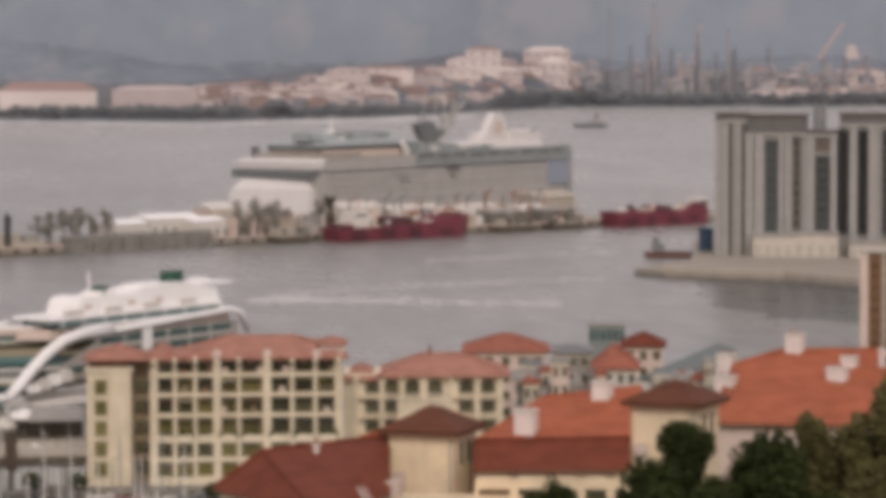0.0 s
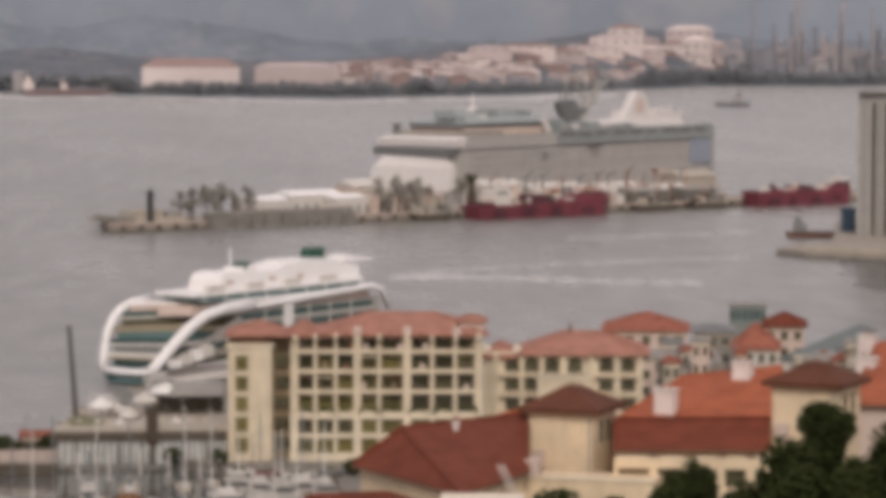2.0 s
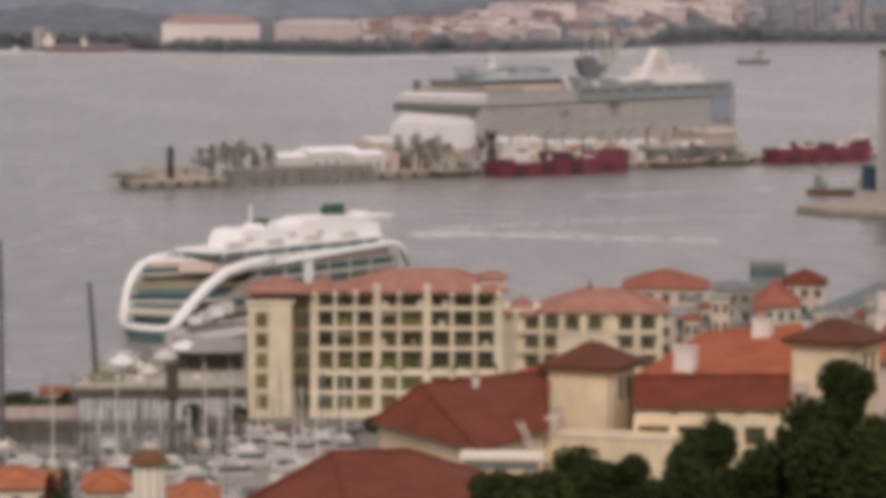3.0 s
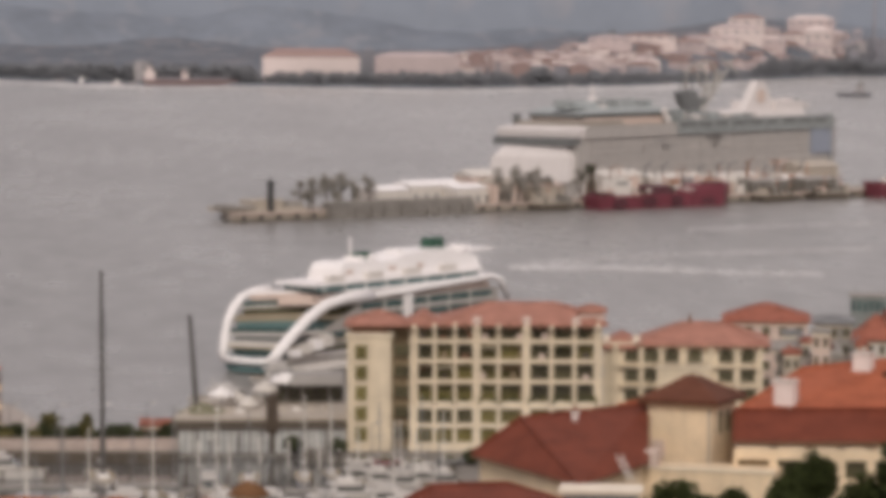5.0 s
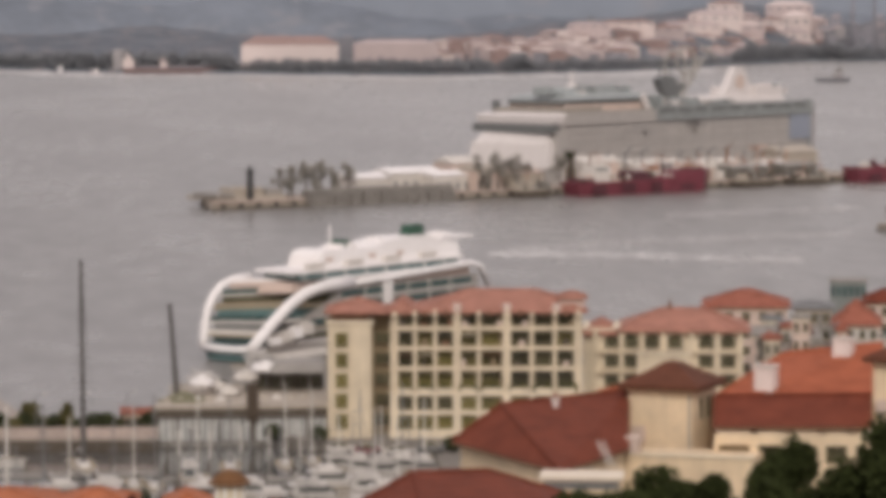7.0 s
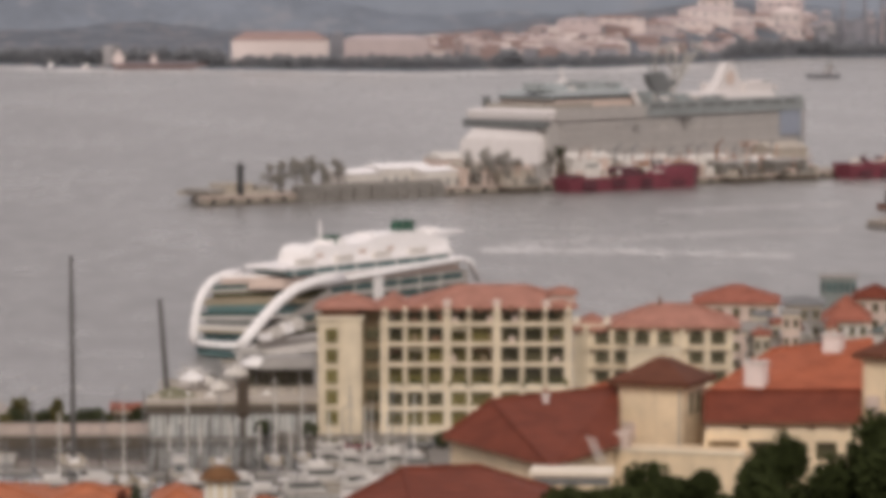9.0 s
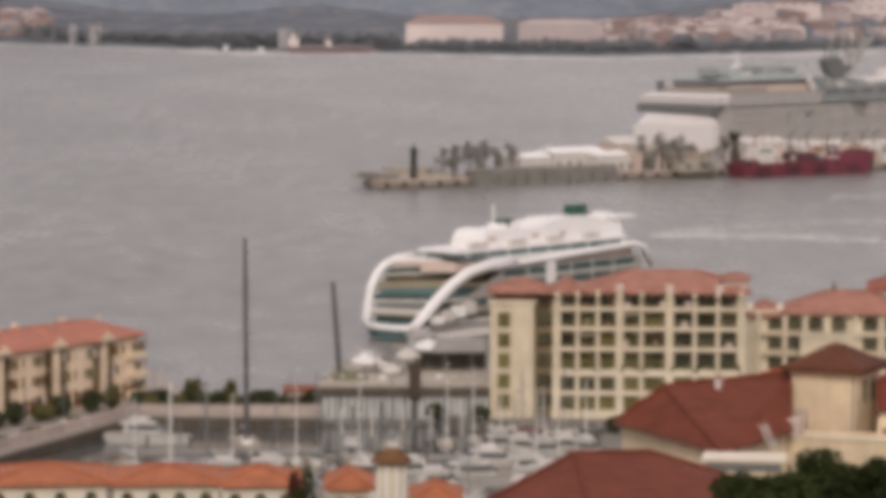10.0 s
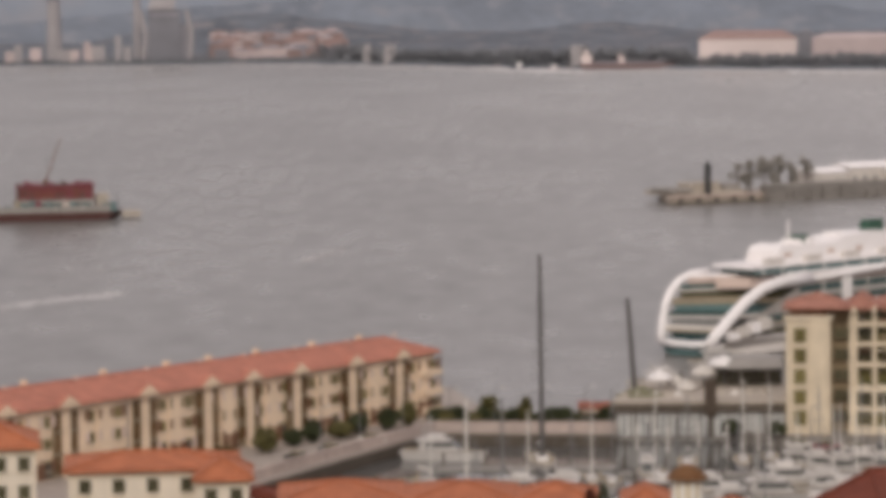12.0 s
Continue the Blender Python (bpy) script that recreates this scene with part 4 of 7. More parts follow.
def villa(a0, a1, d, q_eave, q_ridge, deep, foot, wall, roof, label, face=None, bays=3, arched=False, storeys=2, over=0.6, name="house", slabbed=0.25):
    """A house with hipped roof, windows on its front, eaves and a ridge cap."""
    ze, zr = level(q_eave, d), level(q_ridge, d + deep / 2)
    t = thing(name, a0, d, foot, label, "house", face=(a0 + a1) / 2 if face is None else face)
    w, h = width(a1 - a0, d), ze - foot
    block(t, "wall", 0, 0, 0, w, deep, h - 0.1, wall)
    roof_ob = part("roof", Shape().hip(-over, -over, w + over, deep + over, h + slabbed, zr - foot, slabbed), roof, t)
    me = pane_piece(min(1.3, w / bays * 0.5), 1.5, arched).mesh("window", PANE)
    for k in range(storeys):
        for i in range(bays):
            window(me, t, w * (i + 0.5) / bays, -0.06, h - 1.5 - 3.0 * k, min(1.3, w / bays * 0.5), 1.5)
    part("eaves_band", Shape().box(-0.05, -0.08, h - 0.55, w + 0.05, 0.0, h - 0.2), CREAM_PALE, t)
    return t


# the row of houses above the marina
villa(-322, -106, 352, 946, 906, 12, 2.2, VILLA, VILLA_ROOF, "cream house with arched windows under an orange pyramid roof", bays=4, arched=True, storeys=3)
villa(-92, 94, 350, 949, 910, 11, 2.2, VILLA, VILLA_ROOF, "cream house with arched windows under an orange pyramid roof", bays=4, arched=True, storeys=3)
villa(100, 236, 349, 953, 914, 9, 2.2, VILLA, VILLA_ROOF, "cream house under an orange hipped roof", bays=3, arched=True, storeys=3)
villa(-392, -338, 356, 940, 918, 6, 2.2, PINKISH, MAROON, "low house under a small dark red roof", bays=2, storeys=3)
villa(-700, -400, 345, 884, 848, 11, 2.2, VILLA, VILLA_ROOF, "cream villa under an orange hipped roof", bays=5, storeys=3)
villa(-880, -756, 338, 840, 792, 11, 2.2, VILLA, VILLA_ROOF, "cream villa with brown fascia under an orange roof", bays=3, storeys=4)
villa(-470, -380, 340, 905, 858, 9, 2.2, VILLA, VILLA_ROOF, "cream villa corner wing under an orange roof", bays=2, storeys=3)
villa(290, 362, 322, 960, 922, 8, 4.0, PINKISH, VILLA_ROOF, "pink house under an orange roof beside a kiosk", bays=2, storeys=2)
villa(440, 520, 330, 985, 945, 8, 3.0, OFFWHITE, VILLA_ROOF, "white house under an orange roof", bays=2, storeys=2)


def kiosk():
    d = 318
    z0, z1 = level(1010, d), level(914, d)
    t = thing("domed_turret", 401, d, z0, "cream turret with a brown bell-shaped roof", "turret")
    h = z1 - z0
    part("drum", Shape().column(0, 1.6, 0, h, 1.55, 1.55, 8), CREAM_PALE, t)
    for i in range(4):
        ang = math.pi * (1.18 + 0.22 * i)
        part("pilaster", Shape().column(1.5 * math.cos(ang), 1.6 + 1.5 * math.sin(ang), 0, h, 0.16, 0.16, 6), WHITE, t)
    s = Shape()
    rings = [(2.2, 0), (1.95, 0.35), (1.5, 0.8), (0.9, 1.2), (0.25, 1.45)]
    for (r0, a0), (r1, a1) in zip(rings, rings[1:]):
        s.column(0, 1.6, h + a0, h + a1, r0, r1, 12)
    part("dome", s, mat("brown_shingles", (0.16, 0.075, 0.03), tiles=2.0), t, "brown shingled bell roof", smooth=True)


kiosk()


# ---- the long apartment terrace on the spit ----
def spit_terrace():
    p, q = Vector((*spot(-830, 437), 0)), Vector((*spot(-48, 507), 0))
    L = (q - p).length
    t = new("terrace_block")
    t.matrix_world = pose(p.x, p.y, 2.0, 0, 0, math.degrees(math.atan2(q.y - p.y, q.x - p.x)))
    tagged(t, "long pale apartment terrace with gabled bays and orange roof", "building")
    part("wall", Shape().box(0, 0, 0, L, 11, 9.9), TERRACE, t)
    part("roof", Shape().hip(-1, -0.9, L + 0.8, 12, 10.1, 12.5), SPIT_ROOF, t)
    part("ridge_cap", Shape().box(5.6, 5.4, 12.4, L - 5.8, 5.8, 12.65), SPIT_ROOF, t)
    part("eaves_band", Shape().box(-0.1, -0.25, 9.3, L + 0.1, 0, 9.75), CREAM, t)
    strip = pane_piece(1.4, 2.6).mesh("window", PANE_BROWN)
    small = pane_piece(1.0, 1.5).mesh("window", PANE_OLIVE)
    bays = BAYS
    for i, s in enumerate(bays):
        part("bay", Shape().box(s - 0.75, -0.4, 0, s + 0.75, 0, 9.9), TERRACE, t)
        g = Shape()
        for y in (-1.15, 0.6):
            g.face((s - 2.2, y, 9.9), (s + 2.2, y, 9.9), (s, y, 11.4))
        part("gable", g, TERRACE, t, "small cream gable")
        g = Shape()
        g.face((s - 2.2, -1.15, 9.9), (s, -1.15, 11.4), (s, 0.6, 11.4), (s - 2.2, 0.6, 9.9))
        g.face((s + 2.2, -1.15, 9.9), (s, -1.15, 11.4), (s, 0.6, 11.4), (s + 2.2, 0.6, 9.9))
        part("gable_roof", g, SPIT_ROOF, t)
        for side in (-1, 1):
            x = s + side * 1.6
            # raised brown strip; the recess's shade is only in its colour
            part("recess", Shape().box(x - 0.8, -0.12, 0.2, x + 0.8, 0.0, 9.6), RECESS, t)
            for k in range(3):
                same_part("window", strip, t, x, -0.22, 1.9 + 3.0 * k)
                part("balcony", Shape().box(x - 0.85, -0.4, 0.3 + 3.0 * k, x + 0.85, 0, 0.55 + 3.0 * k), DECK, t)
        mid = (s + (bays[i + 1] if i + 1 < len(bays) else s + 12)) / 2
        part("panel", Shape().box(mid - 1.7, -0.28, 0, mid + 1.7, 0, 9.4), TERRACE, t)
        for k in range(3):
            for o in (-2.6, 2.6):
                window(small, t, mid + o, -0.06, 2.0 + 3.0 * k, 1.0, 1.5)
        for o in (-2.7, 2.7, -0.9, 0.9):
            part("ground_opening", Shape().box(mid + o - 0.7, -0.4 if abs(o) < 1.5 else -0.12, 0.2, mid + o + 0.7, 0.0, 2.4), (SHADE, FASCIA)[abs(o) < 1.5], t)
        part("roof_vent", Shape().column(mid, 5.6, 12.4, 12.95, 0.35, 0.3, 6), PINKISH, t, "small pale roof vent")
        part("roof_vent", Shape().box(s - 0.4, 7.5, 11.4, s + 0.4, 8.3, 13.0), TERRACE, t, "pale chimney")
        # brown shutters, lintels and rain pipes on the plain stretches
        for k in range(3):
            for o in (-3.6, -1.2, 1.2, 3.6):
                part("shutter", Shape().box(mid + o - 0.3, -0.34, 1.4 + 3.0 * k, mid + o + 0.3, -0.02, 2.9 + 3.0 * k), (FASCIA, RECESS, PINKISH)[(k + i) % 3], t)
        part("rain_pipe", Shape().box(mid + 4.4, -0.2, 0, mid + 4.55, 0, 9.6), CONCRETE, t)
    end = pane_piece(1.3, 1.7).mesh("window", PANE)
    for k in range(3):
        for y in (2.2, 5.5, 8.8):
            same_part("window", end, t, L + 0.06, y, 2.0 + 3.0 * k, 90)
    for k in range(3):
        part("balcony", Shape().box(L - 3.5, -0.9, 0.4 + 3 * k, L + 1.0, 0, 1.4 + 3 * k), TERRACE, t)


BAYS = [1.6, 13.6, 29.3, 42.4, 51.4, 62.0, 74.9, 86.2]
spit_terrace()


# ---- the marina ----
def along_wall(name, pts, thick, z0, z1, material, label, category, posts=0):
    """A wall along bearings and distances, with posts."""
    t = new(name)
    o = Vector((*spot(*pts[0]), z0))
    t.location = o
    tagged(t, label, category)
    for (a0, d0), (a1, d1) in zip(pts, pts[1:]):
        p, q = Vector((*spot(a0, d0), z0)) - o, Vector((*spot(a1, d1), z0)) - o
        n = Vector((-(q - p).y, (q - p).x, 0)).normalized() * thick / 2
        part("wall_run", Shape().prism([(p + n).xy, (q + n).xy, (q - n).xy, (p - n).xy], 0, z1 - z0), material, t)
        for k in range(posts):
            c = p.lerp(q, (k + 0.5) / posts)
            part("post", Shape().box(c.x - 0.25, c.y - 0.25, 0, c.x + 0.25, c.y + 0.25, z1 - z0 + 0.1), material, t)
    return t


along_wall("promenade_wall", [(-600, 431), (-420, 431), (-330, 445), (-190, 466), (-48, 487), (60, 486), (275, 485)], 0.5, 2.0, 3.5, mat("stained_parapet_render", (0.44, 0.36, 0.32), var=0.4, scale=0.2, streak=0.4),
           "pale pinkish promenade parapet with piers along the marina", "wall", posts=9)
# dark strip added for the shade in the gap below the promenade
along_wall("quay_edge_shade", [(-420, 425.6), (-330, 440), (-48, 485.5), (275, 481.6)], 0.4, 0.1, 1.8, SHADE, "dark strip for the shaded gap under the quay edge", "fender")


def shrub(a, d, w, h, seed, leaf=LEAF_MID, z=2.0):
    rng = random.Random(seed)
    t = thing("shrub", a, d, z, "rounded dark green shrub beside the promenade", "shrub", group="promenade shrubs")
    part("stem", Shape().tube([(0, 0, 0), (0.05, 0, h * 0.5)], 0.12, 5, 0.06), BARK, t)
    s = Shape()
    for i in range(260):
        v = Vector((rng.gauss(0, 1), rng.gauss(0, 1), rng.gauss(0, 1))).normalized() * rng.uniform(0.5, 1.1)
        c = Vector((v.x * w / 2, v.y * w / 2, h * 0.58 + v.z * h * 0.45))
        u = Vector((rng.uniform(-1, 1), rng.uniform(-1, 1), rng.uniform(-1, 1))).normalized()
        k = u.orthogonal() * 0.3
        s.face(c - u * 0.4, c + k, c + u * 0.4, c - k)
    part("crown", s, leaf, t)


rng = random.Random(11)
for i in range(24):
    a = -40 + 13 * i + rng.uniform(-4, 4)
    shrub(a, 493 + rng.uniform(-2, 3), rng.uniform(1.6, 3.0), rng.uniform(1.4, 3.0) if i not in (7, 12) else 4.2, 100 + i, LEAF_MID if rng.random() < 0.75 else LEAF_OLIVE)
for i, (a, d) in enumerate([(-40, 497), (-95, 492), (-130, 489), (-185, 484), (-215, 480), (-265, 476), (-300, 473), (-350, 466), (-420, 455), (-520, 448), (-610, 440)]):
    shrub(a, d, rng.uniform(2.6, 4.6), rng.uniform(2.0, 3.6), 140 + i, (LEAF_MID, LEAF_OLIVE)[i % 3 == 1])
for i, (a, d) in enumerate([(1060, 482), (1120, 480), (800, 470), (560, 482), (480, 484)]):
    shrub(a, d, 2.6, 2.2, 160 + i, LEAF_MID, 1.4)


def hull_shape(L, B, z0, z1, stern=0.85):
    """A boat hull along x, bow at +x."""
    top = [(-L / 2, -B / 2 * stern), (-L * 0.1, -B / 2), (L * 0.2, -B * 0.42), (L * 0.4, -B * 0.2), (L / 2, 0), (L * 0.4, B * 0.2), (L * 0.2, B * 0.42), (-L * 0.1, B / 2), (-L / 2, B / 2 * stern)]
    return Shape().prism([(x * 0.9, y * 0.72) for x, y in top], z0, z1, top)


def sailboat(a, d, L, mast_h, face, lean=0.0, mast_r=0.11, mast_m=None, label="white sailing yacht with bare mast, moored in the marina", hull_m=None):
    t = thing("sailing_yacht", a, d, 0, label, "boat", face=face, group="moored boats")
    B = L * 0.28
    hull = part("hull", hull_shape(L, B, -0.3, 1.1), hull_m or BOAT_WHITE, t)
    part("boot_stripe", hull_shape(L * 0.985, B * 0.93, 0.05, 0.3), BLUE, hull)
    part("deck", hull_shape(L * 0.96, B * 0.95, 1.1, 1.16), DECK, t)
    part("coachroof", Shape().prism([(-L * 0.15, -B * 0.25), (L * 0.2, -B * 0.2), (L * 0.2, B * 0.2), (-L * 0.15, B * 0.25)], 1.1, 1.75,
                                    [(-L * 0.13, -B * 0.2), (L * 0.15, -B * 0.15), (L * 0.15, B * 0.15), (-L * 0.13, B * 0.2)]), BOAT_WHITE, t)
    mast = part("mast", Shape().tube([(L * 0.08, 0, 1.1), (L * 0.08 + lean, 0, mast_h)], mast_r, 7, mast_r * 0.6), mast_m or GREY, t)
    boom = part("boom", Shape().tube([(L * 0.08, 0, 2.6), (-L * 0.3, 0, 2.8)], mast_r * 0.8, 6), mast_m or GREY, t)
    part("furled_sail", Shape().tube([(L * 0.06, 0, 2.85), (-L * 0.1, 0, 3.0), (-L * 0.28, 0, 2.95)], 0.22, 6), BLUE if a % 2 else OFFWHITE, boom)
    part("spreader", Shape().tube([(L * 0.08 + lean * 0.5, -B * 0.35, mast_h * 0.55), (L * 0.08 + lean * 0.5, B * 0.35, mast_h * 0.55)], 0.05, 5), GREY, mast)
    for y in (-B * 0.48, B * 0.48):
        part("shroud", Shape().tube([(L * 0.06, y, 1.1), (L * 0.08 + lean, 0, mast_h * 0.95)], 0.03, 4), GREY, mast)
    return t


def motor_yacht(a, d, L, face, tint=None):
    t = thing("motor_yacht", a, d, 0, "white motor yacht with raked cabin, moored in the marina", "boat", face=face, group="moored boats")
    B = L * 0.3
    part("hull", hull_shape(L, B, -0.3, 1.4), tint or BOAT_WHITE, t)
    part("deck", hull_shape(L * 0.96, B * 0.94, 1.4, 1.46), DECK, t)
    cabin = part("cabin", Shape().prism([(-L * 0.28, -B * 0.36), (L * 0.2, -B * 0.3), (L * 0.2, B * 0.3), (-L * 0.28, B * 0.36)], 1.4, 2.9,
                                [(-L * 0.26, -B * 0.3), (L * 0.06, -B * 0.24), (L * 0.06, B * 0.24), (-L * 0.26, B * 0.3)]), BOAT_WHITE, t)
    for side in (-1, 1):
        part("cabin_window", Shape().prism([(-L * 0.2, side * B * 0.335), (L * 0.1, side * B * 0.3), (L * 0.1, side * B * 0.25), (-L * 0.2, side * B * 0.25)], 2.1, 2.6), PANE_HAZE, cabin, "dark side window")
    part("windscreen", Shape().prism([(L * 0.1, -B * 0.22), (L * 0.185, -B * 0.22), (L * 0.185, B * 0.22), (L * 0.1, B * 0.22)], 1.9, 2.75, [(L * 0.06, -B * 0.2), (L * 0.1, -B * 0.2), (L * 0.1, B * 0.2), (L * 0.06, B * 0.2)]), PANE_HAZE, cabin)
    part("cabin_top", Shape().box(-L * 0.32, -B * 0.34, 2.9, L * 0.08, B * 0.34, 3.1), BOAT_WHITE, cabin)
    part("flybridge", Shape().prism([(-L * 0.2, -B * 0.25), (L * 0.0, -B * 0.22), (L * 0.0, B * 0.22), (-L * 0.2, B * 0.25)], 3.1, 3.8), BOAT_WHITE, t)
    part("radar_arch", Shape().tube([(-L * 0.2, -B * 0.28, 3.1), (-L * 0.24, -B * 0.2, 4.6), (-L * 0.24, B * 0.2, 4.6), (-L * 0.2, B * 0.28, 3.1)], 0.1, 5), BOAT_WHITE, t)
    return t


DARK_MAST = mat("dark_carbon_mast", (0.095, 0.09, 0.087), rough=0.5)
PALE_MAST = mat("pale_alloy_mast", (0.68, 0.65, 0.61), rough=0.4)
sailboat(142, 462, 15, 30.6, 142 + 8400, -1.0, 0.44, DARK_MAST, "large sailing yacht with very tall dark mast", OFFWHITE)
sailboat(297, 497, 18, 21.0, 297 + 700, -1.4, 0.55, DARK_MAST, "sailing yacht with tall raked dark mast beside the pontoon", OFFWHITE)
for i, (a, d, L, h, f) in enumerate([(8, 437, 11, 13.0, 8800), (73, 438, 12, 13.0, 9200), (118, 440, 10, 11, 8700), (232, 442, 12, 12, 9100), (268, 440, 11, 14.0, 8900),
                                     (-60, 440, 10, 10.5, 6000), (345, 446, 12, 12, 9100), 
                                     (402, 458, 12, 11, 9000), (500, 460, 11, 13, 8800), 
                                     (548, 463, 10, 12, 9000), (196, 444, 10, 10.5, 9000), (660, 446, 10, 11, 8800), (700, 440, 10, 10, 9000), (740, 436, 9, 9, 9000)]):
    sailboat(a, d, L, h, a + f, 0.0, 0.22 if i < 2 else 0.13, (PALE_MAST, GREY, PALE_MAST)[i % 3])
for a, d, L, f in [(-30, 470, 13, 1500), (330, 446, 10, 9000), (590, 440, 12, 200), (660, 434, 12, -400), (372, 556, 15, 800), (466, 588, 13, -600),
                   (450, 430, 12, 200), (380, 428, 12, 600), (560, 428, 13, 0), (740, 428, 10, 300), (120, 430, 11, 200), (200, 432, 11, 300), (690, 426, 10, 100)]:
    motor_yacht(a, d, L, a + f)


for i in range(16):
    a = 292 + 18 * i + (i * 7 % 5)
    t = thing("mooring_pile", a, 474 + (i * 5 % 9), 0, "weathered mooring pile standing in the basin", "pile", group="mooring piles")
    part("post", Shape().column(0, 0, -1, 2.6 + i % 3, 0.2, 0.17, 7), (SHADE, OFFWHITE, GREY)[i % 3], t)
    part("cap", Shape().column(0, 0, 2.6 + i % 3, 2.9 + i % 3, 0.24, 0.05, 7), OFFWHITE, t)
for i in range(20):
    a = -110 + 43 * i + (i * 11 % 9)
    d = 392 + (i * 17 % 30)
    if i % 3 == 0:
        sailboat(a, d, 9 + i % 4, 8.5 + (i * 5 % 6) * 0.8, a + 8800 + 200 * (i % 3), 0.0, 0.13, (PALE_MAST, GREY)[i % 2])
    else:
        motor_yacht(a, d, 9 + i % 4, a + (8900 if i % 2 else 300))
for i in range(5):
    a = 596 + 38 * i
    sailboat(a, 463 + (i * 5 % 9), 9 + i % 3, 8 + (i * 3 % 5), a + 8900 + 100 * (i % 4), 0.0, 0.13, (PALE_MAST, GREY)[i % 2])
    motor_yacht(a + 10, 455 - (i * 3 % 7), 9, a + 500)


def pontoon(a0, a1, d, w):
    t = thing("pontoon", a0, d, 0, "grey floating pontoon walkway with piles", "pontoon", face=(a0 + a1) / 2, group="pontoons")
    L = width(a1 - a0, d)
    part("deck", Shape().box(0, 0, -0.2, L, w, 0.45), CONCRETE, t)
    for k in range(int(L / 6) + 1):
        part("mooring_post", Shape().column(k * 6 + 0.5, w + 0.3, -2, 2.4, 0.22, 0.2, 7), SHADE, t)


for p4 in ((-40, 280, 458, 2), (280, 760, 452, 2), (300, 760, 438, 2), (0, 250, 441, 2), (-100, 740, 408, 2), (-90, 700, 388, 2)):
    pontoon(*p4)


def pavilion():
    """The floating restaurant deck at the yacht hotel's berth."""
    d = 489
    t = thing("floating_pavilion", 272, d, 0, "floating restaurant pavilion with broad beige roof and a dark band for under-roof shade", "pavilion", face=420)
    W = width(303, d)
    part("float", Shape().box(0, 0, -0.5, W, 24, 0.8), CONCRETE, t)
    # added screen and strips imitate pale and dark reflection streaks on the water
    terrace = part("terrace_screen", Shape().box(0.3, -0.3, 0.8, W - 0.3, 22, 5.0), mat("pale_reflection_streaks", (0.52, 0.52, 0.50), rough=0.3, var=0.3, scale=0.6, streak=0.5), t, "added pale screen standing for bright streaked reflections")
    for k in range(26):
        part("mullion", Shape().box(0.4 + k * W / 26.5, -0.42, 0.8, 0.55 + k * W / 26.5 + 0.12 * (k % 3), -0.3, 4.6), (SHADE, GREY, CONCRETE)[k % 3], terrace)
    part("roof", Shape().prism([(-0.6, -0.6), (W + 0.4, -0.6), (W + 0.4, 24), (3.0, 24)], 5.6, 6.2), BEIGE, t, "beige flat roof")
    # dark band stands in for the shade beneath the roof
    part("roof_edge", Shape().box(-0.6, -0.75, 4.4, W + 0.4, -0.5, 5.7), SHADE, t)
    for k in range(9):
        part("post", Shape().box(k * W / 8 - 0.12, -0.4, 0.8, k * W / 8 + 0.12, -0.15, 5.6), SHADE, t)
    s = Shape()
    s.column(4.0, 7.0, 6.2, 7.6, 4.2, 0.3, 10)
    part("canopy", s, mat("olive_canvas", (0.16, 0.15, 0.09)), t, "olive pointed canopy")
    for x, y, r, z in ((11.0, 12, 2.0, 8.0), (13.6, 17, 2.4, 9.8), (16.8, 19, 2.9, 11.0), (6.8, 15, 2.4, 9.2), (9.2, 16, 1.8, 8.4)):
        tent = part("tent", Shape().column(x, y, z - 1.6, z - 0.6, r, r * 0.62, 9).column(x, y, z - 0.6, z, r * 0.62, 0.15, 9), (WHITE, OFFWHITE)[int(x) % 2], t, "weathered white rounded tent", smooth=True)
        part("tent_pole", Shape().column(x, y, 6.1, z - 1.6, 0.12, 0.12, 6), GREY, tent)
    pylon = part("pylon", Shape().box(13.7, -0.9, 3.8, 15.5, 1.2, 9.4), BARK, t, "dark brown pylon")
    part("pylon_foot", Shape().box(14.3, -0.5, 0.8, 14.9, 0.1, 3.8), SHADE, pylon)
    part("hall", Shape().box(14.5, 20, 0.8, W, 34, 9.4), CONCRETE, t, "grey hall with dark glazing")
    part("hall_awning", Shape().prism([(17, 15), (W, 15), (W, 24), (17, 24)], 9.3, 10.6, [(18, 17), (W, 17), (W, 24), (18, 24)]), CONCRETE, t, "grey awning roof")
    for k in range(5):
        part("hall_pier", Shape().box(15 + k * 2.1, 19.6, 0.8, 15.5 + k * 2.1, 20.2, 9.2), (CONCRETE, SHADE)[k % 2], t)
    part("hall_glazing", Shape().box(14.5, 19.8, 5.6, W, 20.1, 8.4), PANE, t)
    for x in (1.5, 3.5, 6.2, 8.0, 9.7, 16.2, 18.4, 20.6, 22.8):
        part("parasol", Shape().column(x, 4.0 + x * 0.2, 6.2, 7.0, 0.9, 0.1, 8), (OFFWHITE, BEIGE, BEIGE)[int(x) % 3], t)


pavilion()
villa(214, 272, 493, 786, 777, 6, 2.0, mat("rust_red_boards", (0.17, 0.06, 0.05), var=0.3, streak=0.3), RED_TILE, "low rust-red kiosk with red roof on the promenade", bays=3, storeys=1, over=0.5, name="kiosk")

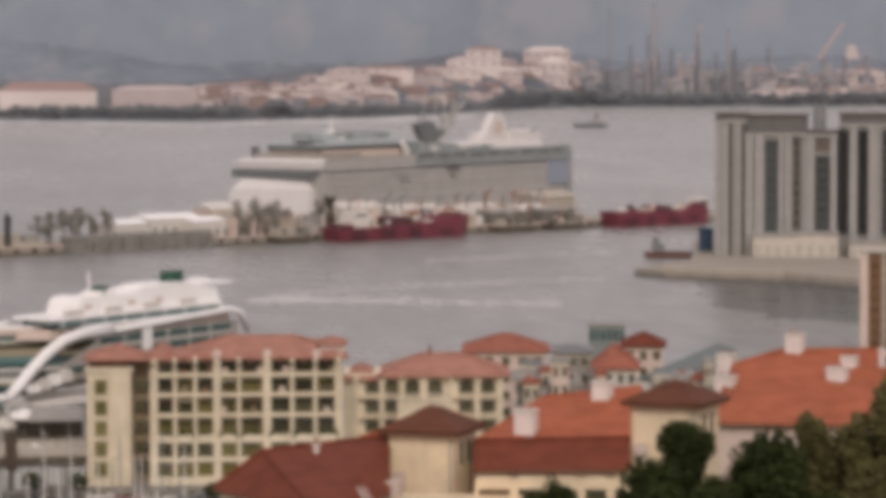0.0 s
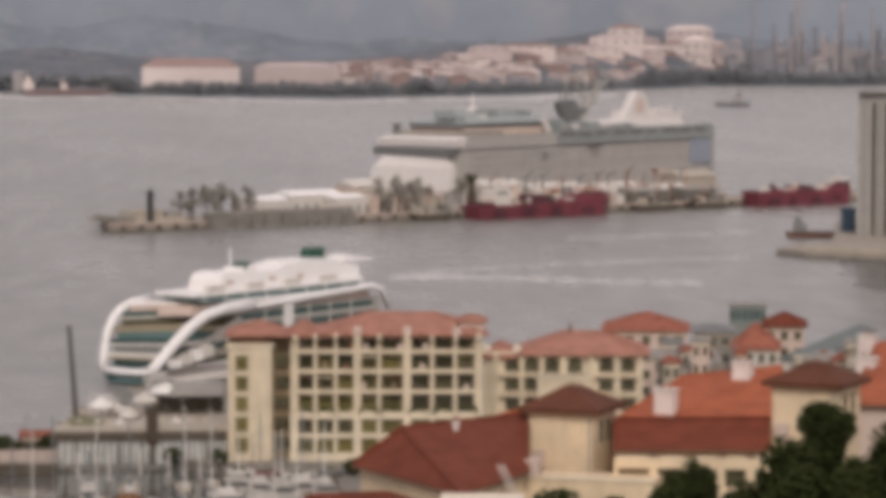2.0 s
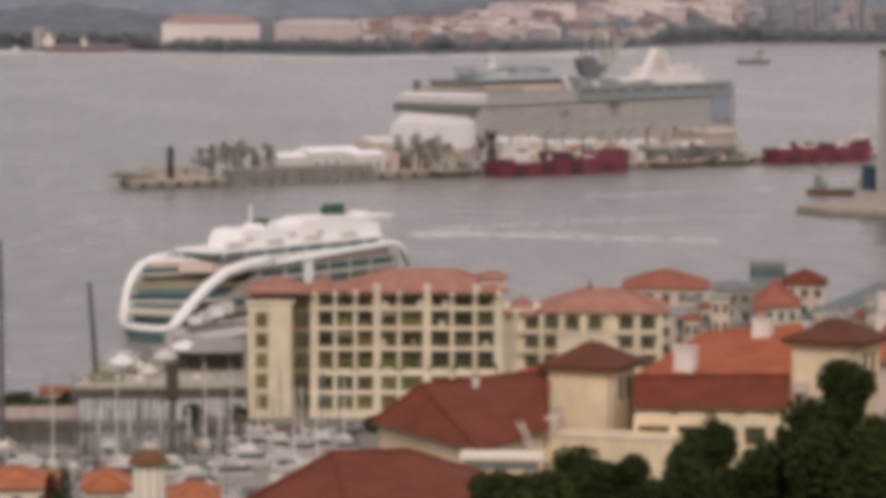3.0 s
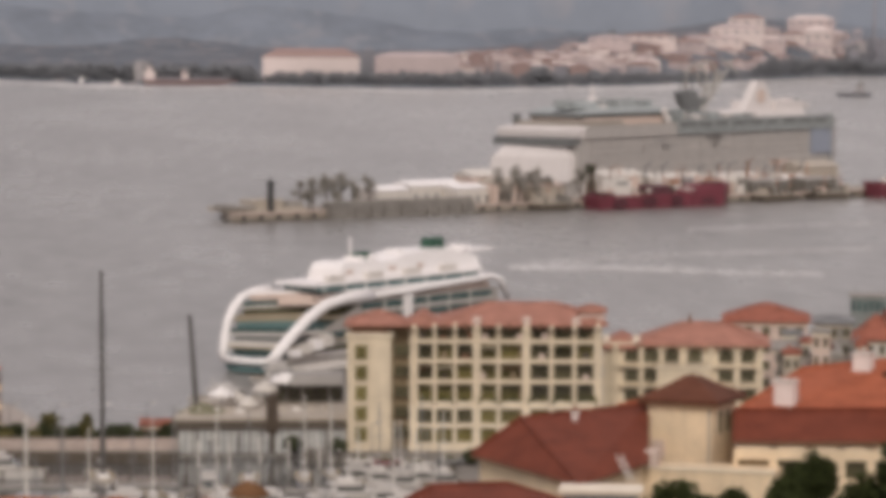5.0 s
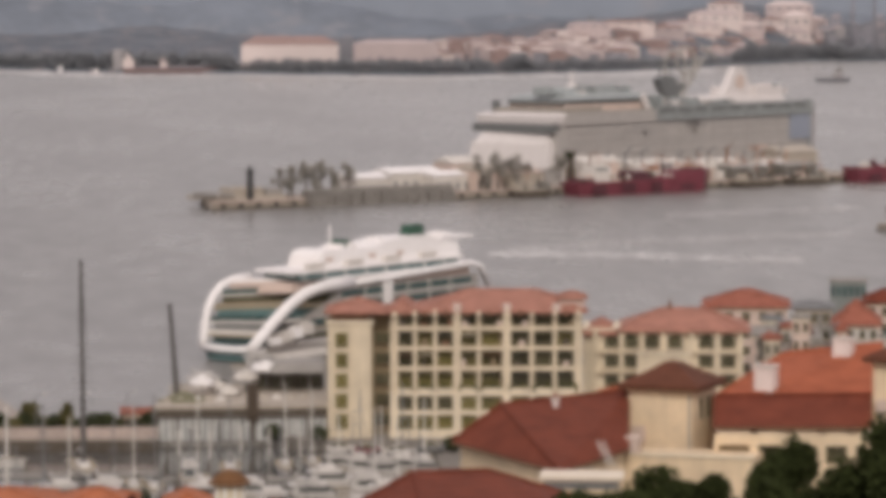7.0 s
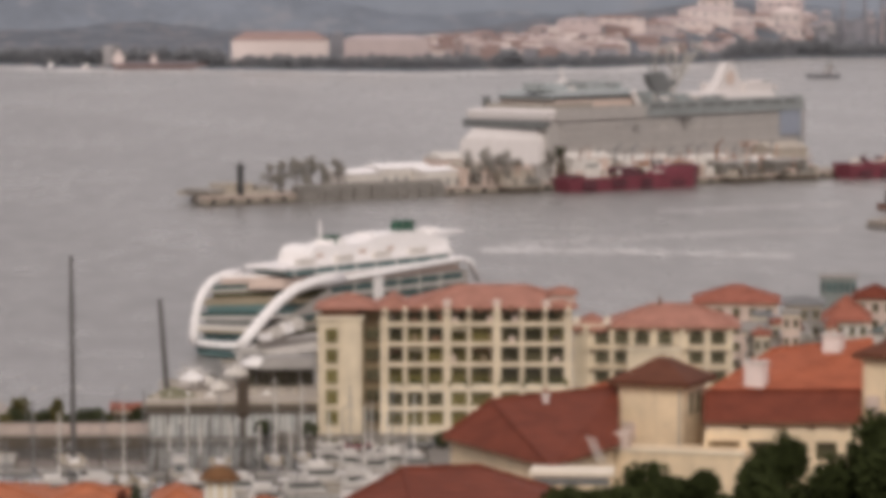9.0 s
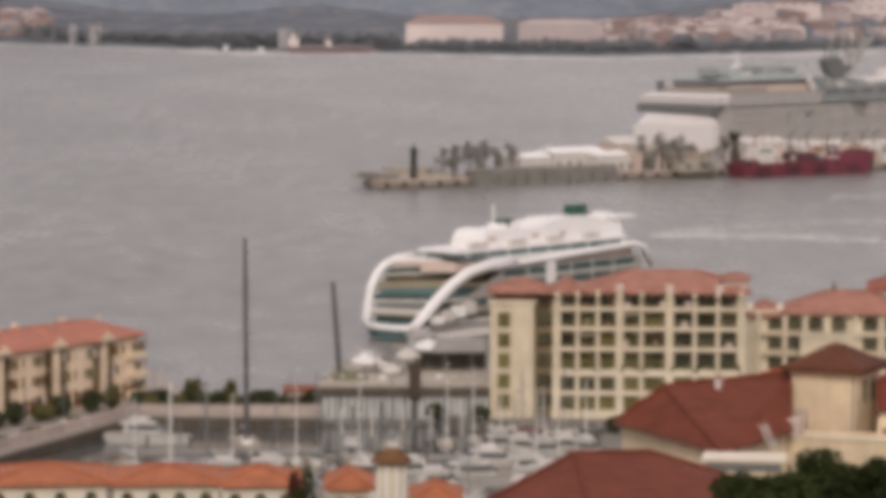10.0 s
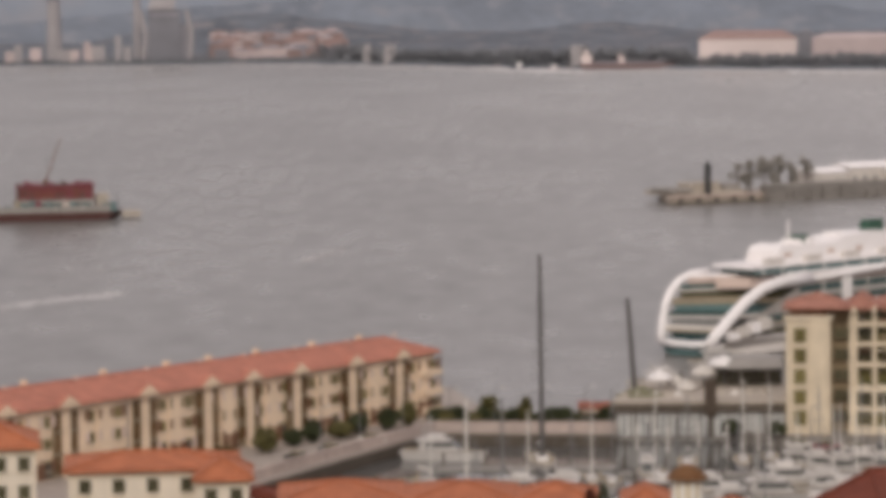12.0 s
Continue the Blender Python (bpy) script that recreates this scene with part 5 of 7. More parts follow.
# lamp posts along the quay and the spit
for a, d in [(-250, 470), (-180, 476), (-105, 487), (-20, 492), (60, 491), (140, 491), (220, 491), (620, 470), (720, 462), (1090, 485)]:
    t = thing("street_lamp", a, d, 2.0 if a < 300 else 1.4, "slim grey lamp post on the quay", "lamp", group="quay lamps")
    pole = part("pole", Shape().column(0, 0, 0, 6.0, 0.1, 0.06, 6), GREY, t)
    part("arm", Shape().tube([(0, 0, 5.9), (0.6, 0, 6.2), (1.1, 0, 6.2)], 0.06, 5), GREY, pole)
    part("head", Shape().box(0.9, -0.14, 6.1, 1.5, 0.14, 6.28), OFFWHITE, t)


def car(a, d, m, z, face):
    t = thing("car", a, d, z, "small parked car on the quay", "car", face=face, group="parked cars")
    part("body", Shape().prism([(-2.1, -0.85), (2.1, -0.85), (2.1, 0.85), (-2.1, 0.85)], 0.35, 0.95), m, t)
    part("cabin", Shape().prism([(-1.3, -0.8), (1.0, -0.8), (1.0, 0.8), (-1.3, 0.8)], 0.95, 1.5, [(-0.9, -0.65), (0.5, -0.65), (0.5, 0.65), (-0.9, 0.65)]), PANE, t)
    for x in (-1.3, 1.3):
        for y in (-0.8, 0.8):
            part("wheel", Shape().tube([(x, y - 0.1, 0.33), (x, y + 0.1, 0.33)], 0.33, 10), DARK, t)


for i, (a, d) in enumerate([(-160, 474), (-230, 464), (-290, 456), (600, 470), (650, 468), (700, 466), (760, 470), (840, 468)]):
    car(a, d, (OFFWHITE, GREY, DARK, OFFWHITE, CRIMSON)[i % 5], 2.0 if a < 0 else 1.4, a + (4000 if a < 0 else 0))


# ---- buildings behind the apartment blocks ----
villa(1246, 1392, 566, 602, 568, 13, 1.4, PINKISH, RED_TILE, "pale house under a red hipped roof by the water", bays=5, storeys=4)
villa(1474, 1552, 560, 632, 586, 10, 1.4, OFFWHITE, RED_TILE, "white house under a red roof by the water", bays=4, storeys=3)
villa(1528, 1598, 585, 592, 566, 10, 1.4, PINKISH, MAROON, "house under a small dark red roof", bays=3, storeys=4)
villa(1330, 1440, 545, 650, 630, 10, 1.4, PINKISH, CONCRETE, "weathered pale house under a grey roof", bays=4, storeys=4)
villa(1405, 1470, 575, 604, 590, 10, 1.4, CONCRETE, GREY, "grey rendered block under a shallow roof", bays=3, storeys=4)


# small roofs, stores and walls crowded between the houses
rng = random.Random(21)
for i in range(18):
    a = rng.uniform(1325, 1480) if i % 3 else rng.uniform(1560, 1690)
    d = rng.uniform(520, 560)
    q = rng.uniform(618, 668)
    w = rng.uniform(12, 34)
    villa(a, a + w, d, q, q - rng.uniform(6, 14), 5, 1.4, rng.choice([OFFWHITE, PINKISH, BEIGE, CONCRETE]), rng.choice([RED_TILE, CONCRETE, BROWN_TILE, GREY, BEIGE]), "small outbuilding crowded between the waterside houses", bays=2, storeys=2, over=0.3, name="outbuilding")


SHIP_HAZE0 = mat("teal_grey_render", (0.20, 0.215, 0.205), var=0.2)


def grey_block(a0, a1, d, q, deep, m, label, name="commercial_block", foot=1.4, panels=6):
    z = level(q, d)
    t = thing(name, a0, d, foot, label, "building", face=(a0 + a1) / 2)
    w = width(a1 - a0, d)
    block(t, "wall", 0, 0, 0, w, deep, z - foot - 0.4, m)
    block(t, "roof_edge", -0.3, -0.3, z - foot - 0.4, w + 0.3, deep + 0.3, z - foot, CONCRETE)
    for k in range(panels):
        block(t, "window", w * (k + 0.2) / panels, -0.08, z - foot - 3.2, w * (k + 0.8) / panels, 0.02, z - foot - 1.2, PANE_TEAL)
    return t


grey_block(1466, 1530, 640, 552, 8, SHIP_HAZE0, "teal-grey rooftop plant block behind red roofs")
grey_block(1395, 1450, 536, 655, 8, CONCRETE, "grey flat-roofed block among red roofs", panels=4)
grey_block(1585, 1650, 556, 640, 8, OFFWHITE, "pale flat-roofed block among red roofs", panels=5)
for i, (a, d, q, w) in enumerate([(1415, 530, 622, 3.5), (1380, 528, 640, 3.0), (1445, 526, 640, 3.6), (1345, 524, 650, 3.0), (1600, 540, 640, 3.2)]):
    tree(a, d, q, w, 1.4, LEAF_GREY, 500, 80 + i, "grey-green street tree between buildings", 6, 1.4)


def glass_shed():
    p, q = Vector((*spot(1602, 552), 0)), Vector((*spot(1722, 610), 0))
    t = new("glazed_arcade")
    t.matrix_world = pose(p.x, p.y, 1.4, 0, 0, math.degrees(math.atan2(q.y - p.y, q.x - p.x)))
    tagged(t, "long low arcade with teal-grey sloped metal roof", "building")
    L, h = (q - p).length, level(655, 548) - 1.4
    block(t, "wall", 0, 0, 0, L, 4.5, h, OFFWHITE)
    s = Shape().prism([(-0.5, -0.6), (L, -0.6), (L, 5), (-0.5, 5)], h, h + 0.2)
    s.prism([(-0.5, -0.6), (L, -0.6), (L, 5), (-0.5, 5)], h + 0.2, h + 1.3, [(1, 2.4), (L - 1, 2.4), (L - 1, 2.8), (1, 2.8)])
    part("roof", s, mat("teal_metal_roof", (0.09, 0.112, 0.107), rough=0.5), t)
    for k in range(14):
        block(t, "window", L * (k + 0.15) / 14, -0.08, h - 3, L * (k + 0.85) / 14, 0, h - 0.8, PANE_TEAL)


glass_shed()


# ---- the mole, its sheds and ships ----
MOLE_A, MOLE_B = Vector((*spot(372, 1066), 0)), Vector((*spot(1690, 1284), 0))


def mole_d(a):
    """How far the mole's edge lies at a bearing."""
    w, u = Vector((*spot(a, 1.0), 0)), MOLE_B - MOLE_A
    return (MOLE_A.x * u.y - MOLE_A.y * u.x) / (w.x * u.y - w.y * u.x)


p = MOLE_A
q = MOLE_A + (MOLE_B - MOLE_A) * 1.35
MOLE_FACE = -math.degrees(math.atan2(q.y - p.y, q.x - p.x)) * 100
mole = new("mole")
mole.matrix_world = pose(p.x, p.y, 0, 0, 0, math.degrees(math.atan2(q.y - p.y, q.x - p.x)))
tagged(mole, "long stone harbour mole with a low paved top", "mole", "", "structure")
ML = (q - p).length
part("foot", Shape().prism([(-2, -2.5), (ML, -2.5), (ML, 32), (15, 32)], -2, 0.5), SHADE, mole, "dark wet masonry foot")
quay = part("quay_wall", Shape().prism([(0, 0), (ML, 0), (ML, 30), (15, 30)], 0.4, 2.4), QUAY_STONE, mole)
part("coping", Shape().box(0, -0.4, 2.4, ML, 1.2, 2.9), PINKISH, quay)
for k in range(40):
    part("fender", Shape().box(4 + k * 7.0, -0.7, 0.6, 5 + k * 7.0, 0, 2.2), DARK, quay)


def on_mole(name, a, back, label, category, group=""):
    return thing(name, a, mole_d(a) + back, 2.4, label, category, face=MOLE_FACE, group=group)


t = on_mole("beacon", 441, 8, "dark slim harbour light tower at the mole's end", "beacon")
part("shaft", Shape().column(0, 0, 0, 10.6, 1.25, 1.0, 12), DARK, t)
part("gallery", Shape().column(0, 0, 9.4, 9.8, 1.6, 1.6, 12), DARK, t)
part("lantern", Shape().column(0, 0, 10.6, 11.8, 0.7, 0.5, 10), GREY, t)
t = on_mole("gun_platform", 385, 8, "low beige masonry platform at the mole's end", "platform")
part("base", Shape().box(0, 0, 0, 27, 20, 1.3), BEIGE, t)
part("parapet", Shape().box(-1, -1, 1.3, 6, 14, 2.6), CONCRETE, t)
part("store", Shape().box(8, 4, 1.3, 20, 12, 4.0), BEIGE, t)
part("hut", Shape().box(21, 2, 1.3, 27, 10, 3.4), CONCRETE, t)
for i, (a, w, h) in enumerate([(492, 6, 351), (515, 6, 342), (540, 8, 340), (566, 7, 338), (585, 7, 343), (615, 6, 337), (508, 5, 362), (555, 6, 352)]):
    dd = mole_d(a) + 14
    tree(a, dd, h, w, 2.4, LEAF_GREY, 420, 90 + i, "grey-green tree on the harbour mole", 6, 1.1)
DULL_ORANGE = mat("dull_orange_steel", (0.38, 0.20, 0.13), var=0.3)
RUBBLE = mat("dark_rubble_stone", (0.175, 0.16, 0.145), var=0.5, scale=0.3, fine=0.8, streak=0.3)
t = on_mole("rubble_wall", 545, -3, "dark grey rubble breakwater wall", "wall")
part("face", Shape().prism([(0, 0), (62, 0), (62, 5), (0, 5)], -3, 2.8, [(0.5, 1.5), (61, 1.5), (61, 5), (0.5, 5)]), RUBBLE, t)
part("top_rail", Shape().box(0, 3.5, 2.8, 62, 4.3, 3.3), CONCRETE, t)
for k in range(26):
    x, w, h = rng.uniform(0, 58), rng.uniform(1.5, 4), rng.uniform(0.3, 2.4)
    part("boulder", Shape().prism([(x, -1.2), (x + w, -1.2), (x + w, 1), (x, 1)], -3, h, [(x + w * 0.2, -0.4), (x + w * 0.7, -0.4), (x + w * 0.7, 1), (x + w * 0.2, 1)]), RUBBLE, t)


def shed(a0, a1, q0, q1, back, m, label, roof=None, name="warehouse_shed", doors=5):
    """A long shed with a shallow gabled roof."""
    d = mole_d(a0) + back
    t = on_mole(name, a0, back, label, "shed")
    w = width(a1 - a0, d)
    h = level(q0, d) - 2.4
    e = h * 0.78
    part("wall", Shape().box(0, 0, 0, w, 12, e), m, t)
    s = Shape()
    for x in (-0.4, w + 0.4):
        s.face((x, -0.6, e), (x, 12.6, e), (x, 6, h))
    s.face((-0.4, -0.6, e), (w + 0.4, -0.6, e), (w + 0.4, 6, h), (-0.4, 6, h)).face((-0.4, 12.6, e), (w + 0.4, 12.6, e), (w + 0.4, 6, h), (-0.4, 6, h))
    part("roof", s, roof or m, t)
    for k in range(doors):
        part("door", Shape().box(w * (k + 0.3) / doors, -0.12, 0, w * (k + 0.7) / doors, 0, e * 0.55), GREY, t)
    return t


shed(622, 700, 366, 398, 16, OFFWHITE, "long white harbour shed on the mole", WHITE)
shed(690, 800, 356, 398, 24, OFFWHITE, "long white harbour shed on the mole", WHITE)
shed(770, 866, 362, 398, 14, OFFWHITE, "white harbour shed with pale roof", WHITE)
shed(800, 850, 336, 398, 34, PINKISH, "pale gabled store behind the sheds", OFFWHITE, doors=2)
shed(840, 900, 352, 398, 9, PINKISH, "pale low quay shed under trees", BEIGE, doors=3)
shed(905, 975, 358, 398, 7, BEIGE, "sand-coloured low quay shed under trees", PINKISH, doors=3)
shed(1030, 1120, 336, 380, 18, OFFWHITE, "white passenger shed beside the ship", OFFWHITE)
shed(1118, 1240, 342, 380, 22, PINKISH, "pale passenger shed beside the ship", OFFWHITE)
shed(1240, 1330, 340, 380, 22, OFFWHITE, "white passenger shed beside the ship", OFFWHITE)
shed(1378, 1466, 318, 372, 26, BEIGE, "sand-coloured warehouse with flat gable", BEIGE, doors=3)
OLIVE_STEEL = mat("dull_olive_steel", (0.16, 0.148, 0.13), var=0.4, scale=0.4, streak=0.4)
shed(1296, 1380, 350, 384, 4, OLIVE_STEEL, "dull olive-grey quay store", CONCRETE)
shed(1386, 1462, 346, 384, 4, OLIVE_STEEL, "dull olive-grey quay store", CONCRETE)
for i in range(34):
    a = 1012 + 11.2 * i + rng.uniform(-5, 5)
    t = on_mole("cargo_stack", a, rng.uniform(13, 17), "pale stacked cargo under a rust-orange derrick on the quay", "cargo", "quay cargo")
    w, h = rng.uniform(2.5, 5.0), rng.uniform(3.5, 7.5)
    part("crate", Shape().prism([(0, 0), (w, 0), (w, 3), (0, 3)], 0, h, [(0.3, 0.2), (w * 0.8, 0.2), (w * 0.8, 2.8), (0.3, 2.8)]), rng.choice([WHITE, PINKISH, OFFWHITE, BEIGE, DULL_ORANGE]), t)
    part("derrick", Shape().tube([(w / 2, 1.5, 0), (w / 2 + rng.uniform(-1, 1), 1.5, h + rng.uniform(1, 5))], 0.4, 5, 0.2), rng.choice([DULL_ORANGE, DULL_ORANGE, PINKISH, SHADE]), t)
for i in range(30):
    a = 1004 + 11.5 * i + rng.uniform(-4, 4)
    t = on_mole("quay_container", a, rng.uniform(8, 13), "small pale container on the quay" if i % 3 else "rust-brown container on the quay", "container", "quay containers")
    w, h = rng.uniform(2.0, 4.5), rng.uniform(2.2, 5.0) if i % 5 else 6.5
    part("box", Shape().prism([(0, 0), (w, 0), (w, 2.4), (0, 2.4)], 0, h, [(0.1, 0.1), (w - 0.1, 0.1), (w - 0.1, 2.3), (0.1, 2.3)]), rng.choice([OFFWHITE, PINKISH, WHITE]) if i % 3 else rng.choice([FASCIA, DECK, GREY]), t)
    part("lid", Shape().box(-0.1, -0.1, h, w + 0.1, 2.5, h + 0.25), OFFWHITE if i % 3 else GREY, t)
for i in range(12):
    a = 1046 + 30 * i + rng.uniform(-6, 6)
    t = on_mole("harbour_crane" if i % 4 == 0 else "lamp_mast", a, 15 + 8 * (i % 2), "orange-brown harbour crane on the mole" if i % 4 == 0 else "thin lamp mast on the mole", "crane" if i % 4 == 0 else "mast", "mole masts")
    h = rng.uniform(9, 12)
    part("post", Shape().column(0, 0, 0, h, 0.5, 0.3, 6), FASCIA if i % 4 == 0 else GREY, t)
    part("arm", Shape().tube([(0, 0, h * 0.9), (rng.uniform(1, 4), 0, h * 1.1)], 0.3, 5), FASCIA if i % 4 == 0 else GREY, t)
for i, (a, q, w) in enumerate([(848, 330, 8), (880, 322, 9), (906, 326, 8), (934, 340, 7), (990, 330, 7), (1005, 318, 5), (860, 352, 8), (905, 356, 8)]):
    tree(a, mole_d(a) + 9, q, w, 2.4, LEAF_GREY if i != 5 else LEAF, 420, 130 + i, "grey-green tree on the harbour mole", 6, 0.9)
t = on_mole("dark_hoist", 1002, 8, "dark brown hoist frame on the quay", "hoist")
part("frame", Shape().tube([(0, 0, 0), (1.5, 0, 8), (3.5, 0, 12.5)], 0.9, 6), SHADE, t)
part("brace", Shape().tube([(4, 0, 0), (2.5, 0, 9)], 0.6, 6), SHADE, t)


CRIMSON_DARK = mat("dark_crimson_steel", (0.085, 0.026, 0.034), rough=0.5, var=0.5, scale=0.3, fine=0.9)


def red_ship(a0, a1, q0, back, label, white_at, seed, side=0.52):
    d = mole_d((a0 + a1) / 2) + back
    w = width(a1 - a0, d)
    t = thing("supply_ship", (a0 + a1) / 2, d, 0, label, "ship", face=MOLE_FACE, group="red ships")
    h = level(q0, d)
    r = random.Random(seed)
    x0, x1 = -w / 2, w / 2
    part("hull", Shape().prism([(x0, -4), (x1 - 6, -5), (x1, 0), (x1 - 6, 5), (x0, 4)], -1, h * side, [(x0 - 1.5, -5), (x1 - 5, -5.5), (x1 + 2, 0), (x1 - 5, 5.5), (x0 - 1.5, 5)]), CRIMSON, t)
    part("forecastle", Shape().prism([(x1 - w * 0.30, -5), (x1 - 5, -5), (x1 + 1.5, 0), (x1 - 5, 5), (x1 - w * 0.27, 5)], h * side, h * 0.9, [(x1 - w * 0.28, -5), (x1 - 4.5, -5.2), (x1 + 2, 0), (x1 - 4.5, 5.2), (x1 - w * 0.26, 5)]), CRIMSON, t)
    part("forecastle_rail", Shape().box(x1 - w * 0.27, -5.0, h * 0.9, x1 - 5, -4.7, h), CRIMSON_DARK, t)
    part("deckhouse", Shape().prism([(x0 + w * 0.38, -4.4), (x0 + w * 0.54, -4.4), (x0 + w * 0.54, 4.4), (x0 + w * 0.38, 4.4)], h * side, h * 0.92, [(x0 + w * 0.39, -4), (x0 + w * 0.5, -4), (x0 + w * 0.5, 4), (x0 + w * 0.39, 4)]), CRIMSON_DARK, t)
    part("bulwark", Shape().prism([(x0 + w * 0.54, -5), (x0 + w * 0.72, -5), (x0 + w * 0.72, -4.5), (x0 + w * 0.54, -4.5)], h * side, h * 0.66), CRIMSON, t)
    part("poop", Shape().box(x0 + w * 0.02, -4.5, h * side, x0 + w * 0.1, 4.5, h * 0.68), CRIMSON_DARK, t)
    part("bridge", Shape().prism([(x0 + w * white_at, -4), (x0 + w * (white_at + 0.13), -4), (x0 + w * (white_at + 0.13), 4), (x0 + w * white_at, 4)], h * side, h * 1.2, [(x0 + w * (white_at + 0.02), -3.5), (x0 + w * (white_at + 0.11), -3.5), (x0 + w * (white_at + 0.11), 3.5), (x0 + w * (white_at + 0.02), 3.5)]), OFFWHITE, t)
    part("bridge_windows", Shape().box(x0 + w * (white_at + 0.02), -3.95, h * 0.98, x0 + w * (white_at + 0.11), -3.5, h * 1.08), GREY, t)
    part("mast", Shape().column(x0 + w * (white_at + 0.06), 0, h * 1.2, h * 1.75, 0.35, 0.15, 6), OFFWHITE, t)
    for k in range(4):
        x = x0 + w * (0.08 + 0.22 * k)
        part("plate_patch", Shape().box(x, -5.25, h * r.uniform(0.05, 0.15), x + w * r.uniform(0.05, 0.12), -4.2, h * r.uniform(0.34, 0.48)), CRIMSON_DARK, t)
    for k in range(16):
        x = x0 + w * (0.02 + 0.058 * k) + r.uniform(-1, 1)
        top = h * (side + r.uniform(0.08, 0.34))
        part("deck_cargo", Shape().prism([(x, -3.4), (x + r.uniform(1.2, 3.6), -3.4), (x + 2.4, -1), (x, -1)], h * side, top, [(x + 0.3, -3.2), (x + 1.4, -3.2), (x + 1.4, -1.2), (x + 0.3, -1.2)]), r.choice([OFFWHITE, PINKISH, CRIMSON, CRIMSON_DARK, SHADE, OFFWHITE]), t)
    for k in range(6):
        x = x0 + w * r.uniform(0.05, 0.95)
        part("derrick", Shape().column(x, r.uniform(-2, 2), h * 0.5, h * r.uniform(1.0, 1.35), 0.3, 0.15, 5), r.choice([CRIMSON_DARK, OFFWHITE, FASCIA]), t)


def lighter(a0, a1, seed):
    """A low grey lighter moored along the mole, crowded with gear."""
    d = mole_d((a0 + a1) / 2) - 5
    w = width(a1 - a0, d)
    r = random.Random(seed)
    t = thing("lighter", (a0 + a1) / 2, d, 0, "low dull grey lighter crowded with gear along the mole", "boat", face=MOLE_FACE, group="lighters")
    part("hull", Shape().prism([(-w / 2, -3), (w / 2 - 3, -3), (w / 2, 0), (w / 2 - 3, 3), (-w / 2, 3)], -0.5, 2.2, [(-w / 2 - 0.6, -3.4), (w / 2 - 2.6, -3.4), (w / 2 + 0.8, 0), (w / 2 - 2.6, 3.4), (-w / 2 - 0.6, 3.4)]), SHADE, t)
    part("rail", Shape().box(-w / 2, -3.4, 2.2, w / 2 - 3, -3.2, 2.9), QUAY_STONE, t)
    for k in range(14):
        x, h = -w / 2 + w * (k + r.random()) / 15, r.uniform(2.8, 6.0)
        part("gear", Shape().prism([(x, -2.6), (x + 1.8, -2.6), (x + 1.8, 2), (x, 2)], 2.2, h, [(x + 0.2, -2.4), (x + r.uniform(0.6, 1.6), -2.4), (x + 1.4, 1.8), (x + 0.2, 1.8)]), r.choice([OLIVE_STEEL, SHADE, CONCRETE, BEIGE, OLIVE_STEEL, PINKISH]), t)
    for k in range(3):
        x = -w / 2 + w * r.uniform(0.1, 0.9)
        part("mast", Shape().column(x, 0, 2.2, r.uniform(7, 11), 0.3, 0.15, 6), r.choice([SHADE, OFFWHITE, DULL_ORANGE]), t)


lighter(1290, 1378, 41)
lighter(1384, 1468, 42)
lighter(905, 978, 43)
red_ship(980, 1282, 356, -14, "dark crimson supply ship with pale bridge alongside the mole", 0.1, 5, 0.56)
red_ship(1474, 1708, 338, -10, "dark crimson supply ship alongside the mole", 0.84, 6, 0.72)


# cruise ship colours, paled and flattened to hold the haze
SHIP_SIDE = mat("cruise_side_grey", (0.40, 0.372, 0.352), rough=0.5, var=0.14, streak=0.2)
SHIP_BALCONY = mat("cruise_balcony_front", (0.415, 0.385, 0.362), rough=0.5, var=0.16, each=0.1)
SHIP_HAZE = mat("ship_hazed_teal", (0.30, 0.325, 0.325), rough=0.5, var=0.25)
SHIP_BAND = mat("ship_dull_teal_band", (0.25, 0.265, 0.262), rough=0.5, var=0.3, streak=0.2)
SHIP_DUSK = mat("ship_cabin_glazing", (0.38, 0.355, 0.34), rough=0.3, each=0.1)
SHIP_DARK = mat("ship_dark_grey", (0.14, 0.145, 0.145), rough=0.5, var=0.3)
SHIP_DECK = mat("ship_worn_deck", (0.31, 0.28, 0.245), var=0.25)
SHIP_FRAME = mat("ship_pale_olive_frame", (0.33, 0.31, 0.285), rough=0.6, var=0.2)


def side_profile(pts, x0, x1):
    """A solid with a profile in the fore-and-aft plane, between two offsets across the ship."""
    s = Shape()
    s.face(*[(x1, y, z) for y, z in pts]).face(*[(x0, y, z) for y, z in reversed(pts)])
    for (ya, za), (yb, zb) in zip(pts, pts[1:] + pts[:1]):
        s.face((x0, ya, za), (x0, yb, zb), (x1, yb, zb), (x1, ya, za))
    return s


